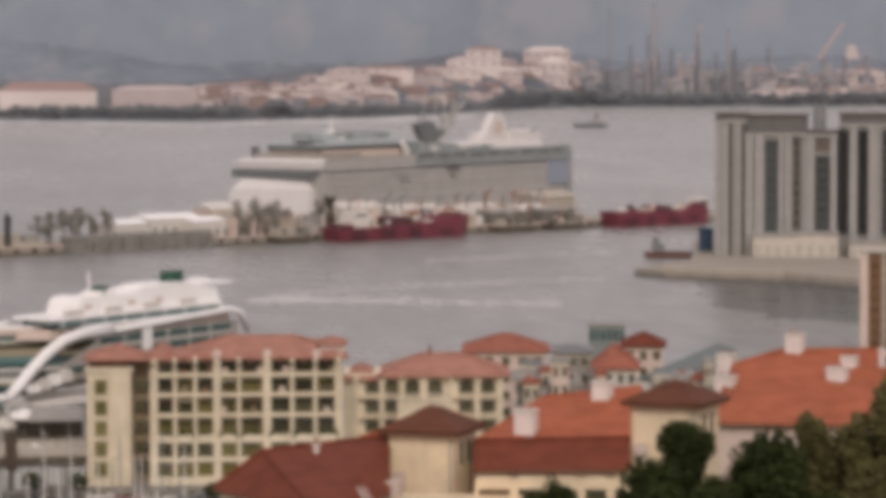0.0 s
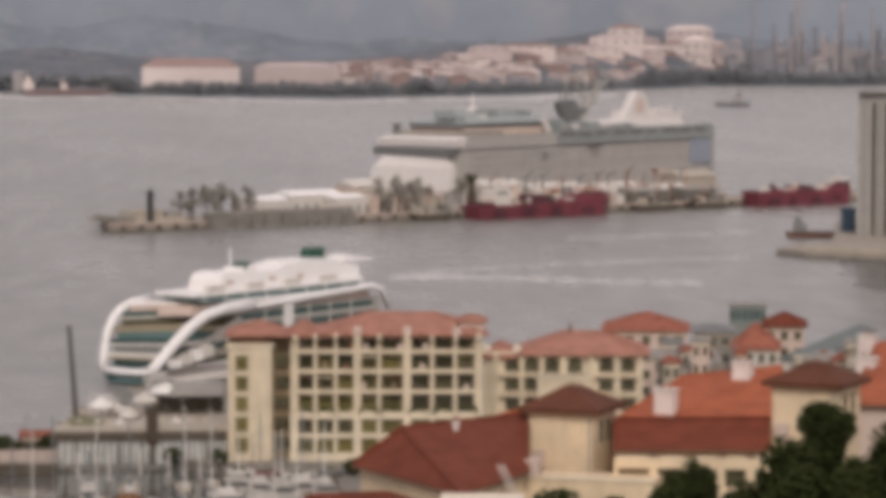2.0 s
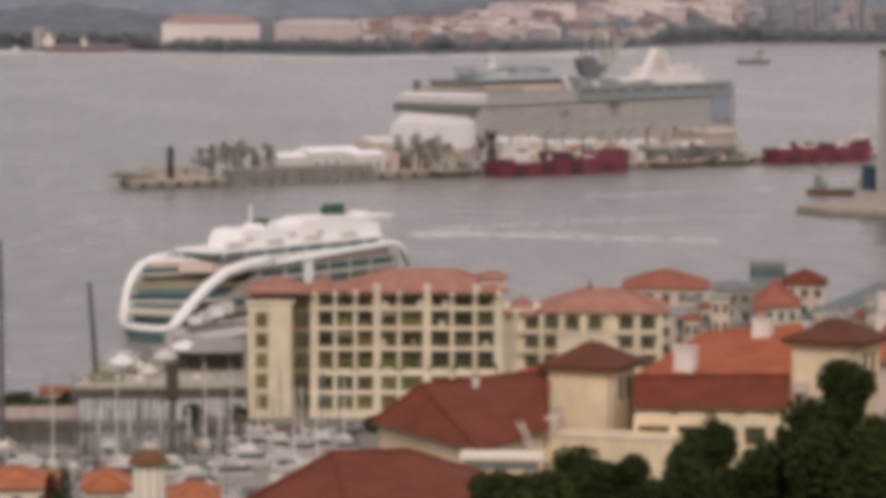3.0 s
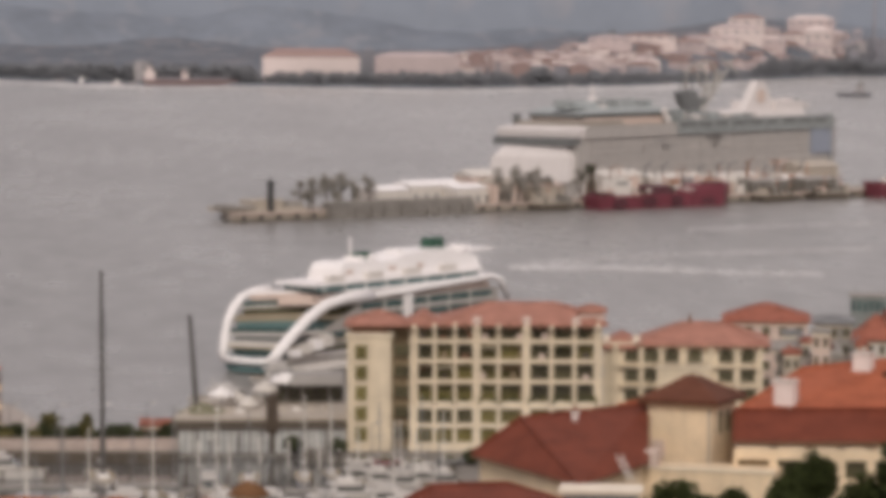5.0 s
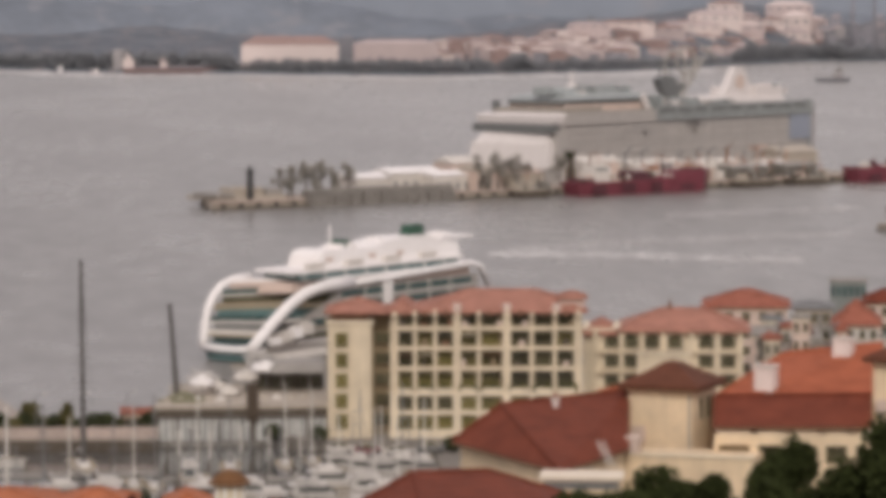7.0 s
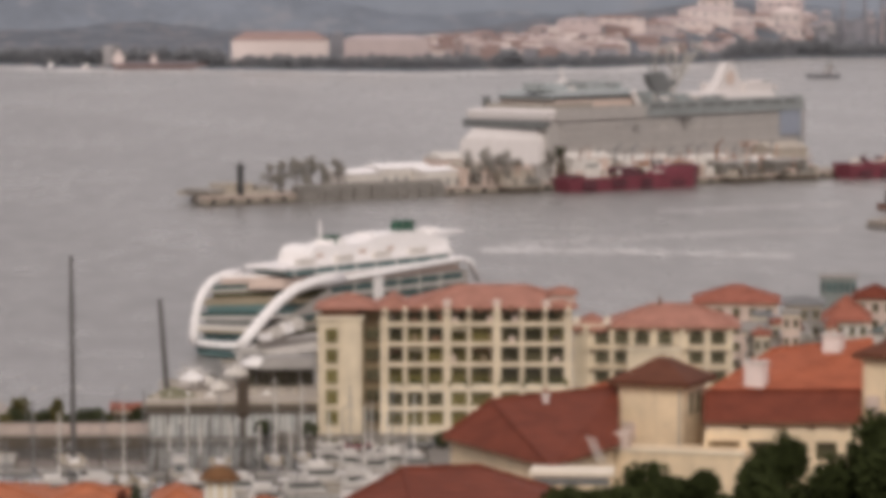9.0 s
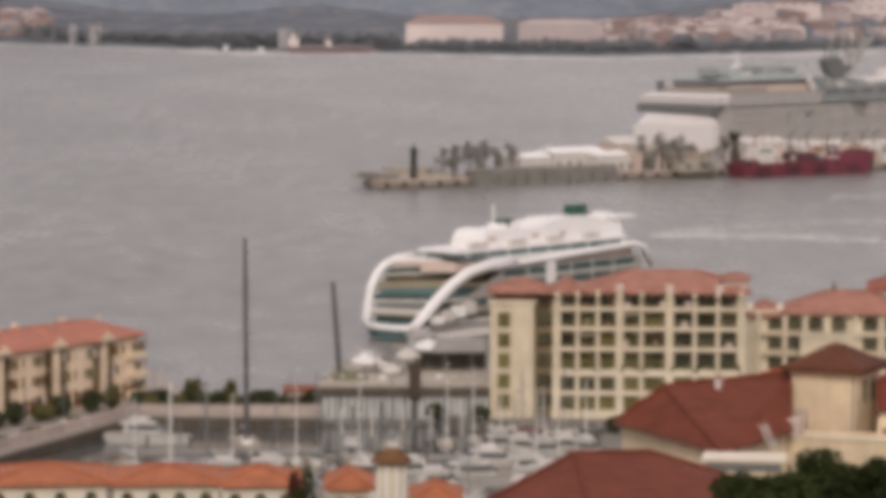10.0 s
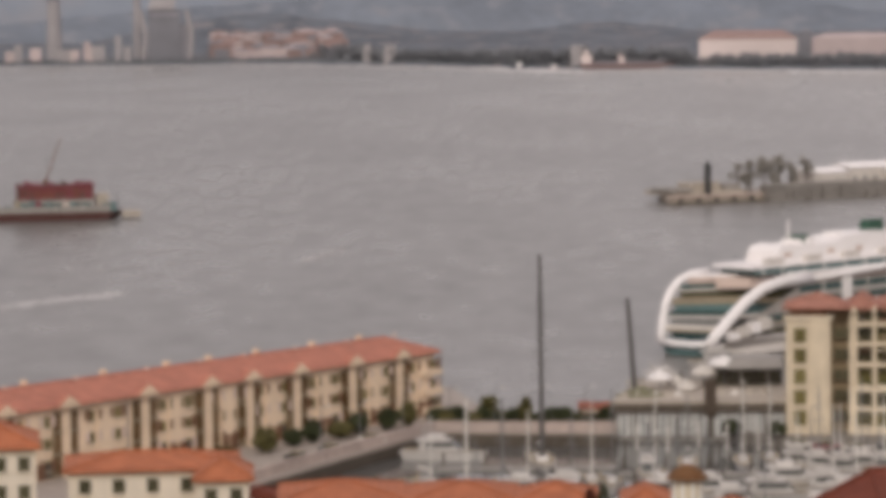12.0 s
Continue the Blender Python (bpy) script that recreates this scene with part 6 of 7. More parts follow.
def cruise_ship():
    t = thing("cruise_ship", 990, 1118, 0, "large white cruise ship with grey balconied side, berthed behind the mole", "ship", face=990 + 3700)
    x, y = spot(990, 1118 * 1.1)
    t.location = (x, y, EYE * (1 - 1.1))
    t.scale = (1.1, 1.1, 1.1)
    L, B = 172, 33
    sx = [(-B, 0), (0, 0), (0, L - 14), (-B / 2, L + 16), (-B, L - 14)]
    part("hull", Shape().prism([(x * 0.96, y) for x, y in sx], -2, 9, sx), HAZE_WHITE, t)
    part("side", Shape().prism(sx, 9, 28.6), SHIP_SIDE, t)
    for k in range(6):
        z = 10.0 + 2.6 * k
        deck = part("balcony_deck", Shape().box(0, 4, z, 0.3, L - 16, z + 0.3), SHIP_BALCONY, t)
        part("balcony_front", Shape().box(0.2, 4, z + 0.3, 0.3, L - 16 - 2 * k, z + 1.4), SHIP_BALCONY, deck)
        part("cabin_glazing", Shape().box(0.02, 6, z + 0.9, 0.14, L - 18, z + 2.1), SHIP_DUSK, t)
    for k in range(14):
        part("divider", Shape().box(0, 6 + 10.9 * k, 10, 0.36, 6.4 + 10.9 * k, 26), SHIP_SIDE, t)
    part("bow_patch", Shape().box(0.05, L - 28, 16.5, 0.85, L - 14.2, 25.8), mat("hazy_blue_paint", (0.27, 0.295, 0.355)), t, "blue painted bow area paled by haze")
    # upper decks along the side
    part("aft_band", Shape().box(-0.4, 2, 25.8, 1.0, 56, 29.4), SHIP_SIDE, t, "grey open deck band")
    part("aft_rail", Shape().box(0.9, 3, 29.4, 1.1, 56, 30.1), SHIP_SIDE, t)
    band = part("top_band", Shape().box(-0.4, 56, 25.9, 1.2, L - 13, 31.2), SHIP_BAND, t, "dull teal upper deck band")
    for k in range(9):
        y = 58 + 11 * k
        part("deck_window", Shape().box(1.15, y, 28.6, 1.3, y + 9.5 - k % 3, 30.4 - 0.3 * (k % 2)), SHIP_DARK, band)
        part("deck_edge", Shape().box(1.15, y, 26.6 + 0.3 * (k % 2), 1.35, y + 8 + k % 3, 27.3), SHIP_HAZE, band)
    part("lido", Shape().prism([(-B + 1, 4), (-1, 4), (-1, L - 16), (-B / 2, L - 4), (-B + 1, L - 16)], 28.6, 30.2), SHIP_DECK, t)
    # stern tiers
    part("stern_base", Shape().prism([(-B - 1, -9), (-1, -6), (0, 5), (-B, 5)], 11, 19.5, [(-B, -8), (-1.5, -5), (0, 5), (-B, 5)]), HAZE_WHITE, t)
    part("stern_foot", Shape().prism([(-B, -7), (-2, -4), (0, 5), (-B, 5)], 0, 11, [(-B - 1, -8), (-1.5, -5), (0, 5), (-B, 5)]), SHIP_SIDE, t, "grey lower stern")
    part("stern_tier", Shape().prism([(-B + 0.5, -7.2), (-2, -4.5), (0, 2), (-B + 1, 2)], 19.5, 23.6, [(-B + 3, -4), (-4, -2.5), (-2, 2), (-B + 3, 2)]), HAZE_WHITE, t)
    # proud dark box stands for the shaded gap under the canopy
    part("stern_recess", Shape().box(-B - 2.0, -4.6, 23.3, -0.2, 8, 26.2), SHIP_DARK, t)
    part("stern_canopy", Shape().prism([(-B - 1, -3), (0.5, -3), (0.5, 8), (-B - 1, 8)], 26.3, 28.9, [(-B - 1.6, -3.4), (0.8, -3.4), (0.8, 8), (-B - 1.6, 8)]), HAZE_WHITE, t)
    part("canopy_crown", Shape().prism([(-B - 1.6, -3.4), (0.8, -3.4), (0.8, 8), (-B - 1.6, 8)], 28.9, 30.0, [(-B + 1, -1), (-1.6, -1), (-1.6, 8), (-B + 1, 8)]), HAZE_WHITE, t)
    part("side_wing", Shape().box(-4.5, -2, 9, 0.6, 4.5, 23.8), SHIP_SIDE, t)
    part("aft_deck", Shape().box(-B + 2, 2, 30.0, -4, 30, 31.6), SHIP_DECK, t, "dull tan open aft deck")
    part("aft_deck_post", Shape().box(-B + 1.5, 2, 30.0, -B + 3.5, 4, 34.0), SHIP_DARK, t)
    # upper works
    house = part("upper_house", Shape().prism([(-B + 4, 9), (-5, 9), (-4, 54), (-B + 4, 54)], 30.2, 32.6), PINKISH, t)
    part("window_strip", Shape().prism([(-B + 4, 8), (-5, 8), (-3.8, 54), (-B + 4, 54)], 32.6, 34.2), SHIP_DARK, house)
    part("sun_deck", Shape().prism([(-B + 3, 8), (-4, 8), (-2.6, 55), (-B + 3, 55)], 34.2, 36.0, [(-B + 5, 14), (-6, 14), (-4, 55), (-B + 5, 55)]), SHIP_HAZE, t)
    part("pool_roof", Shape().prism([(-20, 12), (-8, 12), (-8, 22), (-20, 22)], 36.0, 38.4, [(-18, 14), (-10, 14), (-10, 21), (-18, 21)]), SHIP_HAZE, t)
    part("pool_roof", Shape().prism([(-20, 33), (-8, 33), (-8, 47), (-20, 47)], 36.0, 39.0, [(-18, 35), (-10, 35), (-10, 44), (-18, 44)]), SHIP_BAND, t)
    part("radar_mast", Shape().column(-16, 28, 35.5, 44.5, 0.9, 0.3, 6), HAZE_WHITE, t)
    part("radar_base", Shape().prism([(-18, 25), (-14, 25), (-14, 31), (-18, 31)], 36, 39.5, [(-17, 27), (-15, 27), (-15, 29), (-17, 29)]), HAZE_WHITE, t)
    part("slide", Shape().tube([(-2.2, 56, 27.5), (-2.2, 54.5, 31), (-3, 52.5, 35.4)], 1.3, 7), HAZE_WHITE, t)
    for k in range(6):
        y = 58 + 6 * k
        part("deck_house", Shape().box(-20 + k % 3, y, 30.2, -6, y + 4.5, 32.2 + 1.2 * (k % 2)), (SHIP_HAZE, HAZE_WHITE, SHIP_BAND)[k % 3], t)
    part("funnel", side_profile([(86, 31), (94, 31), (93, 35), (97.5, 36.5), (97, 38.5), (92, 37.8), (91, 40.6), (86, 41.4), (80, 40.4), (82, 36.5), (85, 34)], -18, -15), SHIP_DARK, t, "dark grey funnel with fins")
    for y, z in ((83, 52), (90.5, 49)):
        part("funnel_mast", Shape().column(-17, y, 40, z, 0.35, 0.2, 6), SHIP_DARK, t)
    # open frame, white gable and forward houses
    for y, z, ry, rz in ((103, 44, 7, 6.5), (110, 46.5, 6, 5.0)):
        ring = [(-24, y + ry * math.cos(math.pi * k / 6), z + rz * math.sin(math.pi * k / 6)) for k in range(13)]
        part("frame_ring", Shape().tube(ring, 0.55, 5), SHIP_FRAME, t)
    for y0, z0, y1, z1 in ((112, 37, 127, 52), (108, 33, 119, 48), (120, 52, 131, 47), (98, 32, 97, 44), (106, 32, 110, 41)):
        part("frame_beam", Shape().tube([(-24, y0, z0), (-24, y1, z1)], 0.5, 5), SHIP_FRAME, t)
    gable = part("gable", side_profile([(110, 31), (138, 31), (134, 34), (130.5, 38.5), (128, 42.6), (125.5, 44.2), (122.5, 44.2), (120.5, 42.0), (118, 38.5), (114, 34)], -12.5, -9), HAZE_WHITE, t, "white gabled upper lounge")
    disc = [(124 + 2.6 * math.cos(math.pi * k / 6), 38.4 + 2.6 * math.sin(math.pi * k / 6)) for k in range(12)]
    part("round_window", side_profile(disc, -9.2, -8.7), PINKISH, gable)
    part("forward_house", Shape().prism([(-B + 4, 96), (-5, 96), (-5, 150), (-B / 2, 160), (-B + 4, 152)], 30.0, 33.2, [(-B + 5, 100), (-6, 100), (-6, 149), (-B / 2, 158), (-B + 5, 150)]), HAZE_WHITE, t)
    part("bridge_house", Shape().prism([(-B + 5, 132), (-7, 132), (-7, 150), (-B / 2, 156), (-B + 5, 150)], 33.0, 36.3), HAZE_WHITE, t)
    part("bow_edge", Shape().box(-1.6, L - 15, 12, 0.5, L - 13.4, 31.4), SHIP_BAND, t)
    for k in range(10):
        y = 14 + 15 * k
        part("lifeboat", Shape().tube([(1.6, y, 8.6), (2.0, y + 1.5, 8.2), (2.0, y + 6, 8.2), (1.6, y + 7.5, 8.6)], 1.3, 7), mat("lifeboat_orange", (0.36, 0.25, 0.19)) if k == 0 else bpy.data.materials["lifeboat_orange"], t, "orange lifeboat")
    # deck clutter: loungers, screens and small houses along the open decks
    r = random.Random(31)
    for k in range(46):
        y = r.uniform(56, 112)
        part("deck_screen", Shape().box(-6 - r.uniform(0, 6), y, 30.6, -1.5 - r.uniform(0, 3), y + r.uniform(1, 4), 31.4 + r.uniform(0.3, 3.4) * (0.35 if y > 76 else 1)), r.choice([SHIP_HAZE, HAZE_WHITE, SHIP_BAND, SHIP_DARK, SHIP_SIDE, SHIP_HAZE]), t)
    for k in range(26):
        y = r.uniform(6, 54)
        part("deck_screen", Shape().box(-14 - r.uniform(0, 6), y, 36.0, -8 - r.uniform(0, 4), y + r.uniform(1, 4), 36.6 + r.uniform(0.2, 2.6)), r.choice([SHIP_HAZE, HAZE_WHITE, SHIP_BAND, SHIP_HAZE]), t)
    for k in range(16):
        y = r.uniform(132, 156)
        part("deck_screen", Shape().box(-14, y, 33.2, -7 - r.uniform(0, 2), y + r.uniform(1, 3), 33.6 + r.uniform(0.4, 4)), r.choice([HAZE_WHITE, HAZE_WHITE, SHIP_HAZE]), t)
    for k in range(20):
        z = 10.4 + 2.6 * r.randrange(6)
        y = r.uniform(8, L - 40)
        part("balcony_screen", Shape().box(0.22, y, z, 0.34, y + r.uniform(3, 14), z + 2.0), r.choice([SHIP_BALCONY, SHIP_SIDE, SHIP_DUSK, PINKISH]), t)
    return t


cruise_ship()


# ---- the high-rise blocks and the curved quay ----
TOWER_BROWN = mat("tower_brown_return", (0.125, 0.10, 0.085), var=0.25, streak=0.2)
TOWER_PALE = mat("tower_pale_pier", (0.32, 0.303, 0.287), var=0.18, streak=0.2)
TOWER_CAP = mat("tower_dark_cap", (0.13, 0.12, 0.115), var=0.3, streak=0.2)
DARK_BAND = mat("dark_spandrel", (0.085, 0.088, 0.085), var=0.2)


def tower_block(a, bays, h, label, cap=2.2):
    """bays: (width, kind, height share); pale piers, glass strips, brown returns, a dark set-back cap storey."""
    d = 1028
    t = thing("tower_block", a, d, 2.2, label, "building", face=a + 300)
    x = 0.0
    mats = {"p": TOWER, "g": PANE_HAZE, "e": PANE_HAZE, "k": PANE_BLACK, "b": TOWER_BROWN, "w": TOWER_PALE}
    total = sum(w for w, _, _ in bays)
    block(t, "core", 0, 2.0, 0, total, 24, h - 0.5, TOWER)
    for w, kind, top in bays:
        out = {"p": -0.4, "g": 1.2, "e": 1.0, "k": 1.3, "b": 0.6, "w": -0.7}[kind]
        if kind in "gek":
            glass = block(t, "glass_strip", x, out, 7, x + w, 2.1, h * top, mats[kind])
            n = int(h * top / 3.1)
            for k in range(2, n if kind != "k" else 0):
                block(glass, "spandrel", x, out - 0.12, 3.6 + 3.1 * k, x + w, out, 4.1 + 3.1 * k, DARK_BAND)
            for k in range(1, int(w / 1.6) + 1):
                xm = x + w * k / (int(w / 1.6) + 1)
                block(glass, "mullion", xm - 0.09, out - 0.2, 7, xm + 0.09, out, h * top, DARK_BAND)
            block(t, "lintel", x, 0.2, h * top, x + w, 2.1, h - 0.5, TOWER)
        else:
            block(t, "pier", x, out, 0, x + w, 2.1, h * min(top, 0.985), mats[kind])
            if kind == "b" and w > 1:
                for k in range(int(h / 3.1) - 1):
                    block(t, "slit_window", x + w * 0.25, out - 0.1, 3.4 + 3.1 * k, x + w * 0.75, out, 5.2 + 3.1 * k, PANE_HAZE)
        x += w
    block(t, "coping", -0.4, -0.9, h - 0.6, total + 0.4, 24.4, h + 0.4, TOWER_PALE)
    block(t, "cap_storey", 0.3, 0.6, h + 0.4, total - 0.3, 23.5, h + cap, TOWER_CAP)
    block(t, "cap_roof", -0.3, -0.2, h + cap, total + 0.3, 24.2, h + cap + 0.5, TOWER_BROWN)
    return t


PANE_BLACK = mat("black_pane", (0.02, 0.018, 0.018), rough=0.35, var=0.4, bump=0.02, spec=0.15, each=0.3)
tower_block(1688, [(1.6, "w", 1), (1.0, "p", 1), (1.7, "w", 1), (1.2, "b", 1), (1.6, "p", 1), (1.2, "w", 1), (1.6, "b", 1)], 42.6, "pale slender high-rise wing with narrow window slits", 2.0)
tower_block(1742, [(2.4, "w", 1), (0.5, "b", 1), (3.0, "w", 1), (4.5, "g", 0.95), (1.6, "w", 1), (0.4, "b", 1), (2.2, "w", 1), (2.9, "b", 1), (1.6, "p", 1)], 38.4, "pale high-rise block with dark glass strip and top storey", 5.8)
t = tower_block(1849, [(2.5, "w", 1), (5.0, "e", 0.83), (2.0, "w", 1)], 38.2, "pale recessed high-rise wing with green glass and an arched top", 0.8)
arch = pane_piece(7.6, 4.4, True).mesh("arched_window", TOWER_BROWN)
same_part("arched_window", arch, t, 4.9, 0.1, 35.2)
tower_block(1905, [(3.4, "k", 0.96), (2.4, "w", 1), (3.5, "k", 0.96), (2.6, "w", 1), (1.6, "p", 1), (4.6, "g", 0.96), (2.0, "b", 0.96), (3.0, "w", 1), (1.2, "p", 1), (4, "g", 0.96), (5, "p", 1), (4, "g", 0.9), (5, "p", 1)], 41.4, "pale high-rise block with black glass strips and a brown top storey", 3.2)


def podium(a0, a1, h, label):
    """A pale entrance block at the foot of the high-rises."""
    d = 1020
    t = thing("podium", a0, d, 2.2, label, "building", face=(a0 + a1) / 2)
    w = width(a1 - a0, d)
    block(t, "wall", 0, 0, 0, w, 10, h, PODIUM)
    block(t, "cornice", -0.4, -0.5, h, w + 0.4, 10, h + 0.7, TOWER_PALE)
    n = max(3, int(w / 3))
    for k in range(n):
        block(t, "opening", w * (k + 0.3) / n, -0.15, 0.4, w * (k + 0.7) / n, 0.02, h * 0.55, BEIGE)
        block(t, "upper_window", w * (k + 0.3) / n, -0.1, h * 0.68, w * (k + 0.7) / n, 0.02, h * 0.86, PINKISH)


PODIUM = mat("podium_stone", (0.50, 0.455, 0.41), var=0.16, streak=0.15)
podium(1755, 1826, 6.6, "pale stone entrance block below the high-rises")
podium(1826, 1905, 7.2, "pale stone entrance block below the high-rises")
podium(1924, 2060, 4.4, "pale stone entrance block below the high-rises")
for a in (1860, 1872):
    t = thing("roof_mast", a, 1040, level(196, 1040) - 2, "grey plant tower on a high-rise roof", "plant")
    block(t, "shaft", 0, 0, -2, 2.0, 2, 8, GREY)
along_wall("quay_parapet", [(1600, 958), (1681, 951), (1813, 941), (1945, 915), (2100, 895), (2300, 888)], 0.8, 2.2, 3.2, BEIGE, "pale stone parapet along a curved quay", "wall", posts=8)
along_wall("quay_toe", [(1552, 966), (1600, 953.5), (1681, 946.5), (1813, 936.5), (1945, 910.5), (2100, 890.5)], 2.4, -0.5, 0.9, RUBBLE, "dark wet rubble toe of the curved quay", "wall", posts=14)
t = thing("storage_tank", 1660, 1050, 2.2, "dark blue box store on the quay edge", "store")
block(t, "body", 0, 0, 0, 4.8, 6, 7.2, BLUE)
block(t, "lid", -0.2, -0.2, 7.2, 5.0, 6.2, 7.6, BLUE)


def corner_block():
    d = 700
    t = thing("corner_block", 1944, d, 0.0, "tall cream and brown building beside the harbour", "building", face=2100)
    h = level(424, d)
    block(t, "wall", 0, 0, 0, 24, 14, h, RECESS)
    block(t, "pier", 0, -0.5, 0, 1.7, 0.2, h, PINKISH)
    block(t, "brown_return", 1.7, -0.1, 0, 4.6, 0.1, h, FASCIA)
    block(t, "pier", 4.6, -0.5, 0, 5.3, 0.2, h, BEIGE)
    for k in range(9):
        block(t, "slab", 5.3, -0.35, 2.4 * k, 24, 0.1, 2.4 * k + 1.0, DECK)
        for j in range(4):
            block(t, "window", 4.6 * j + 5.6, -0.1, 2.4 * k + 1.1, 4.6 * j + 9.6, 0.02, 2.4 * k + 2.2, PANE_BROWN)
        block(t, "return_window", 2.3, -0.2, 2.4 * k + 0.8, 3.9, -0.08, 2.4 * k + 2.0, PANE_BROWN)
    block(t, "coping", -0.2, -0.7, h, 24.4, 14.4, h + 0.4, BEIGE)


corner_block()


def workboat(a, d, L, hull_m, label, face, cabin=0.0, name="workboat", house=WHITE):
    t = thing(name, a, d, 0, label, "boat", face=face, group="")
    k = L / 16
    part("hull", hull_shape(L, 4.6 * k, -0.4, 1.9 * k), hull_m, t)
    part("cabin", Shape().box(-L * 0.15 + cabin, -1.5 * k, 1.9 * k, L * 0.12 + cabin, 1.5 * k, 4.6 * k), house, t)
    part("wheelhouse", Shape().box(-L * 0.05 + cabin, -1.2 * k, 4.6 * k, L * 0.1 + cabin, 1.2 * k, 6.4 * k), house, t)
    part("windows", Shape().box(-L * 0.05 + cabin, -1.26 * k, 5.3 * k, L * 0.1 + cabin + 0.05, -1.2 * k, 6.0 * k), PANE, t)
    part("mast", Shape().column(cabin, 0, 6.4 * k, 9.5 * k, 0.2 * k, 0.1 * k, 6), GREY, t)
    part("gunwale", hull_shape(L * 1.01, 4.7 * k, 1.75 * k, 1.98 * k), SHADE, t)
    return t


workboat(1606, 1052, 16, mat("red_brown_hull", (0.15, 0.075, 0.055)), "red-brown work boat with grey cabin near the quay", 1606 + 18000, 3.5, "workboat", GREY)
workboat(1469, 66 * 5730 / 130, 32, FAR_DARK, "distant dark-hulled coaster with pale bridge at anchor", 1469, 5, "coaster", FAR_PALE)


def tanker():
    t = thing("tanker", 300, 66 * 5730 / 113, 0, "low rust-red tanker with white bridge across the bay", "ship")
    rust = mat("far_rust_hull", (0.19, 0.135, 0.135), bump=0, var=0.15)
    part("hull", hull_shape(100, 15, -1, 6.5), rust, t)
    part("bridge", Shape().box(-47, -6, 6.5, -36, 6, 15), FAR_WHITE, t)
    part("funnel", Shape().box(-44, -3, 15, -39, 3, 20), FAR_WHITE, t)
    part("deck_pipes", Shape().box(-34, -1, 6.5, 38, 1, 8.5), FAR_STEEL, t)
    part("mid_house", Shape().box(-8, -4, 6.5, -2, 4, 12), FAR_WHITE, t)


tanker()
workboat(110, 3420, 18, FAR_DARK, "small distant boat near the far shore", 110, 0, "launch")
workboat(172, 3400, 14, FAR_WHITE, "small distant pale boat near the far shore", 172, 0, "launch")


def barge():
    d = 1040
    t = thing("crane_barge", -690, d, 0, "rust-red crane barge with white deckhouse", "barge", face=-690 - 500)
    part("hull", Shape().prism([(-30, -6), (12, -6), (15, 0), (12, 6), (-30, 6)], -0.5, 2.6, [(-30, -6.5), (14, -6.5), (18, 0), (14, 6.5), (-30, 6.5)]), mat("dark_rust_hull", (0.09, 0.035, 0.03)), t)
    part("deck_rail", Shape().box(-30, -6.7, 2.6, 13, -6.4, 4.6), CONCRETE, t)
    part("house", Shape().box(-17, -5, 2.6, 8, 5, 6.6), mat("worn_barge_paint", (0.30, 0.29, 0.27), var=0.4, scale=0.3, streak=0.4), t)
    part("house_windows", Shape().box(-16, -5.15, 4.2, 7, -5.0, 5.4), PANE_TEAL, t)
    part("upper_house", Shape().box(-16, -4.4, 6.6, 8.0, 4.4, 10.8), mat("dull_red_paint", (0.17, 0.045, 0.045), var=0.3, streak=0.3), t, "dark red upper house")
    part("roof", Shape().box(-16.5, -4.8, 10.8, 8.5, 4.8, 11.3), CRIMSON, t)
    r = random.Random(8)
    for k in range(26):
        x, z = -29 + 1.7 * k + r.uniform(-0.6, 0.6), 2.6
        part("deck_locker", Shape().prism([(x, -6.3), (x + 2.2, -6.3), (x + 2.2, -5.1), (x, -5.1)], z, z + r.uniform(0.8, 4.2), [(x + 0.2, -6.2), (x + r.uniform(1.0, 2.0), -6.2), (x + 1.8, -5.2), (x + 0.2, -5.2)]), r.choice([DECK, SHIP_TEAL, SHADE, OFFWHITE, CRIMSON, SHIP_TEAL, PINKISH]), t)
    for k in range(12):
        x = -16 + 2.0 * k
        part("roof_gear", Shape().box(x, -4.6, 10.8, x + r.uniform(0.6, 2.0), -1, 11.4 + r.uniform(0.1, 1.2)), r.choice([CRIMSON, SHADE, CRIMSON]), t)
        part("shutter", Shape().box(x, -4.6, 7.0, x + r.uniform(0.5, 1.3), -4.4, r.uniform(8.6, 10.4)), r.choice([CRIMSON, SHADE, FASCIA]), t)
    part("hopper", Shape().box(9, -3, 2.6, 13, 3, 8.2), BEIGE, t)
    part("crane_post", Shape().column(-7, 0, 11.3, 13, 0.9, 0.7, 8), FASCIA, t)
    part("jib", Shape().tube([(-7, 0, 12), (-4.4, 0, 19), (-1.8, 0, 26)], 0.32, 5, 0.18), FASCIA, t, "raised brown crane jib")
    part("jib_stay", Shape().tube([(-10, 0, 13), (-1.8, 0, 26)], 0.1, 4), GREY, t)
    part("stern_mast", Shape().column(16, 0, 2.6, 10, 0.25, 0.15, 6), GREY, t)
    part("ramp", Shape().prism([(17, -4), (23, -4), (23, 4), (17, 4)], 0.6, 2.4), BEIGE, t)


barge()


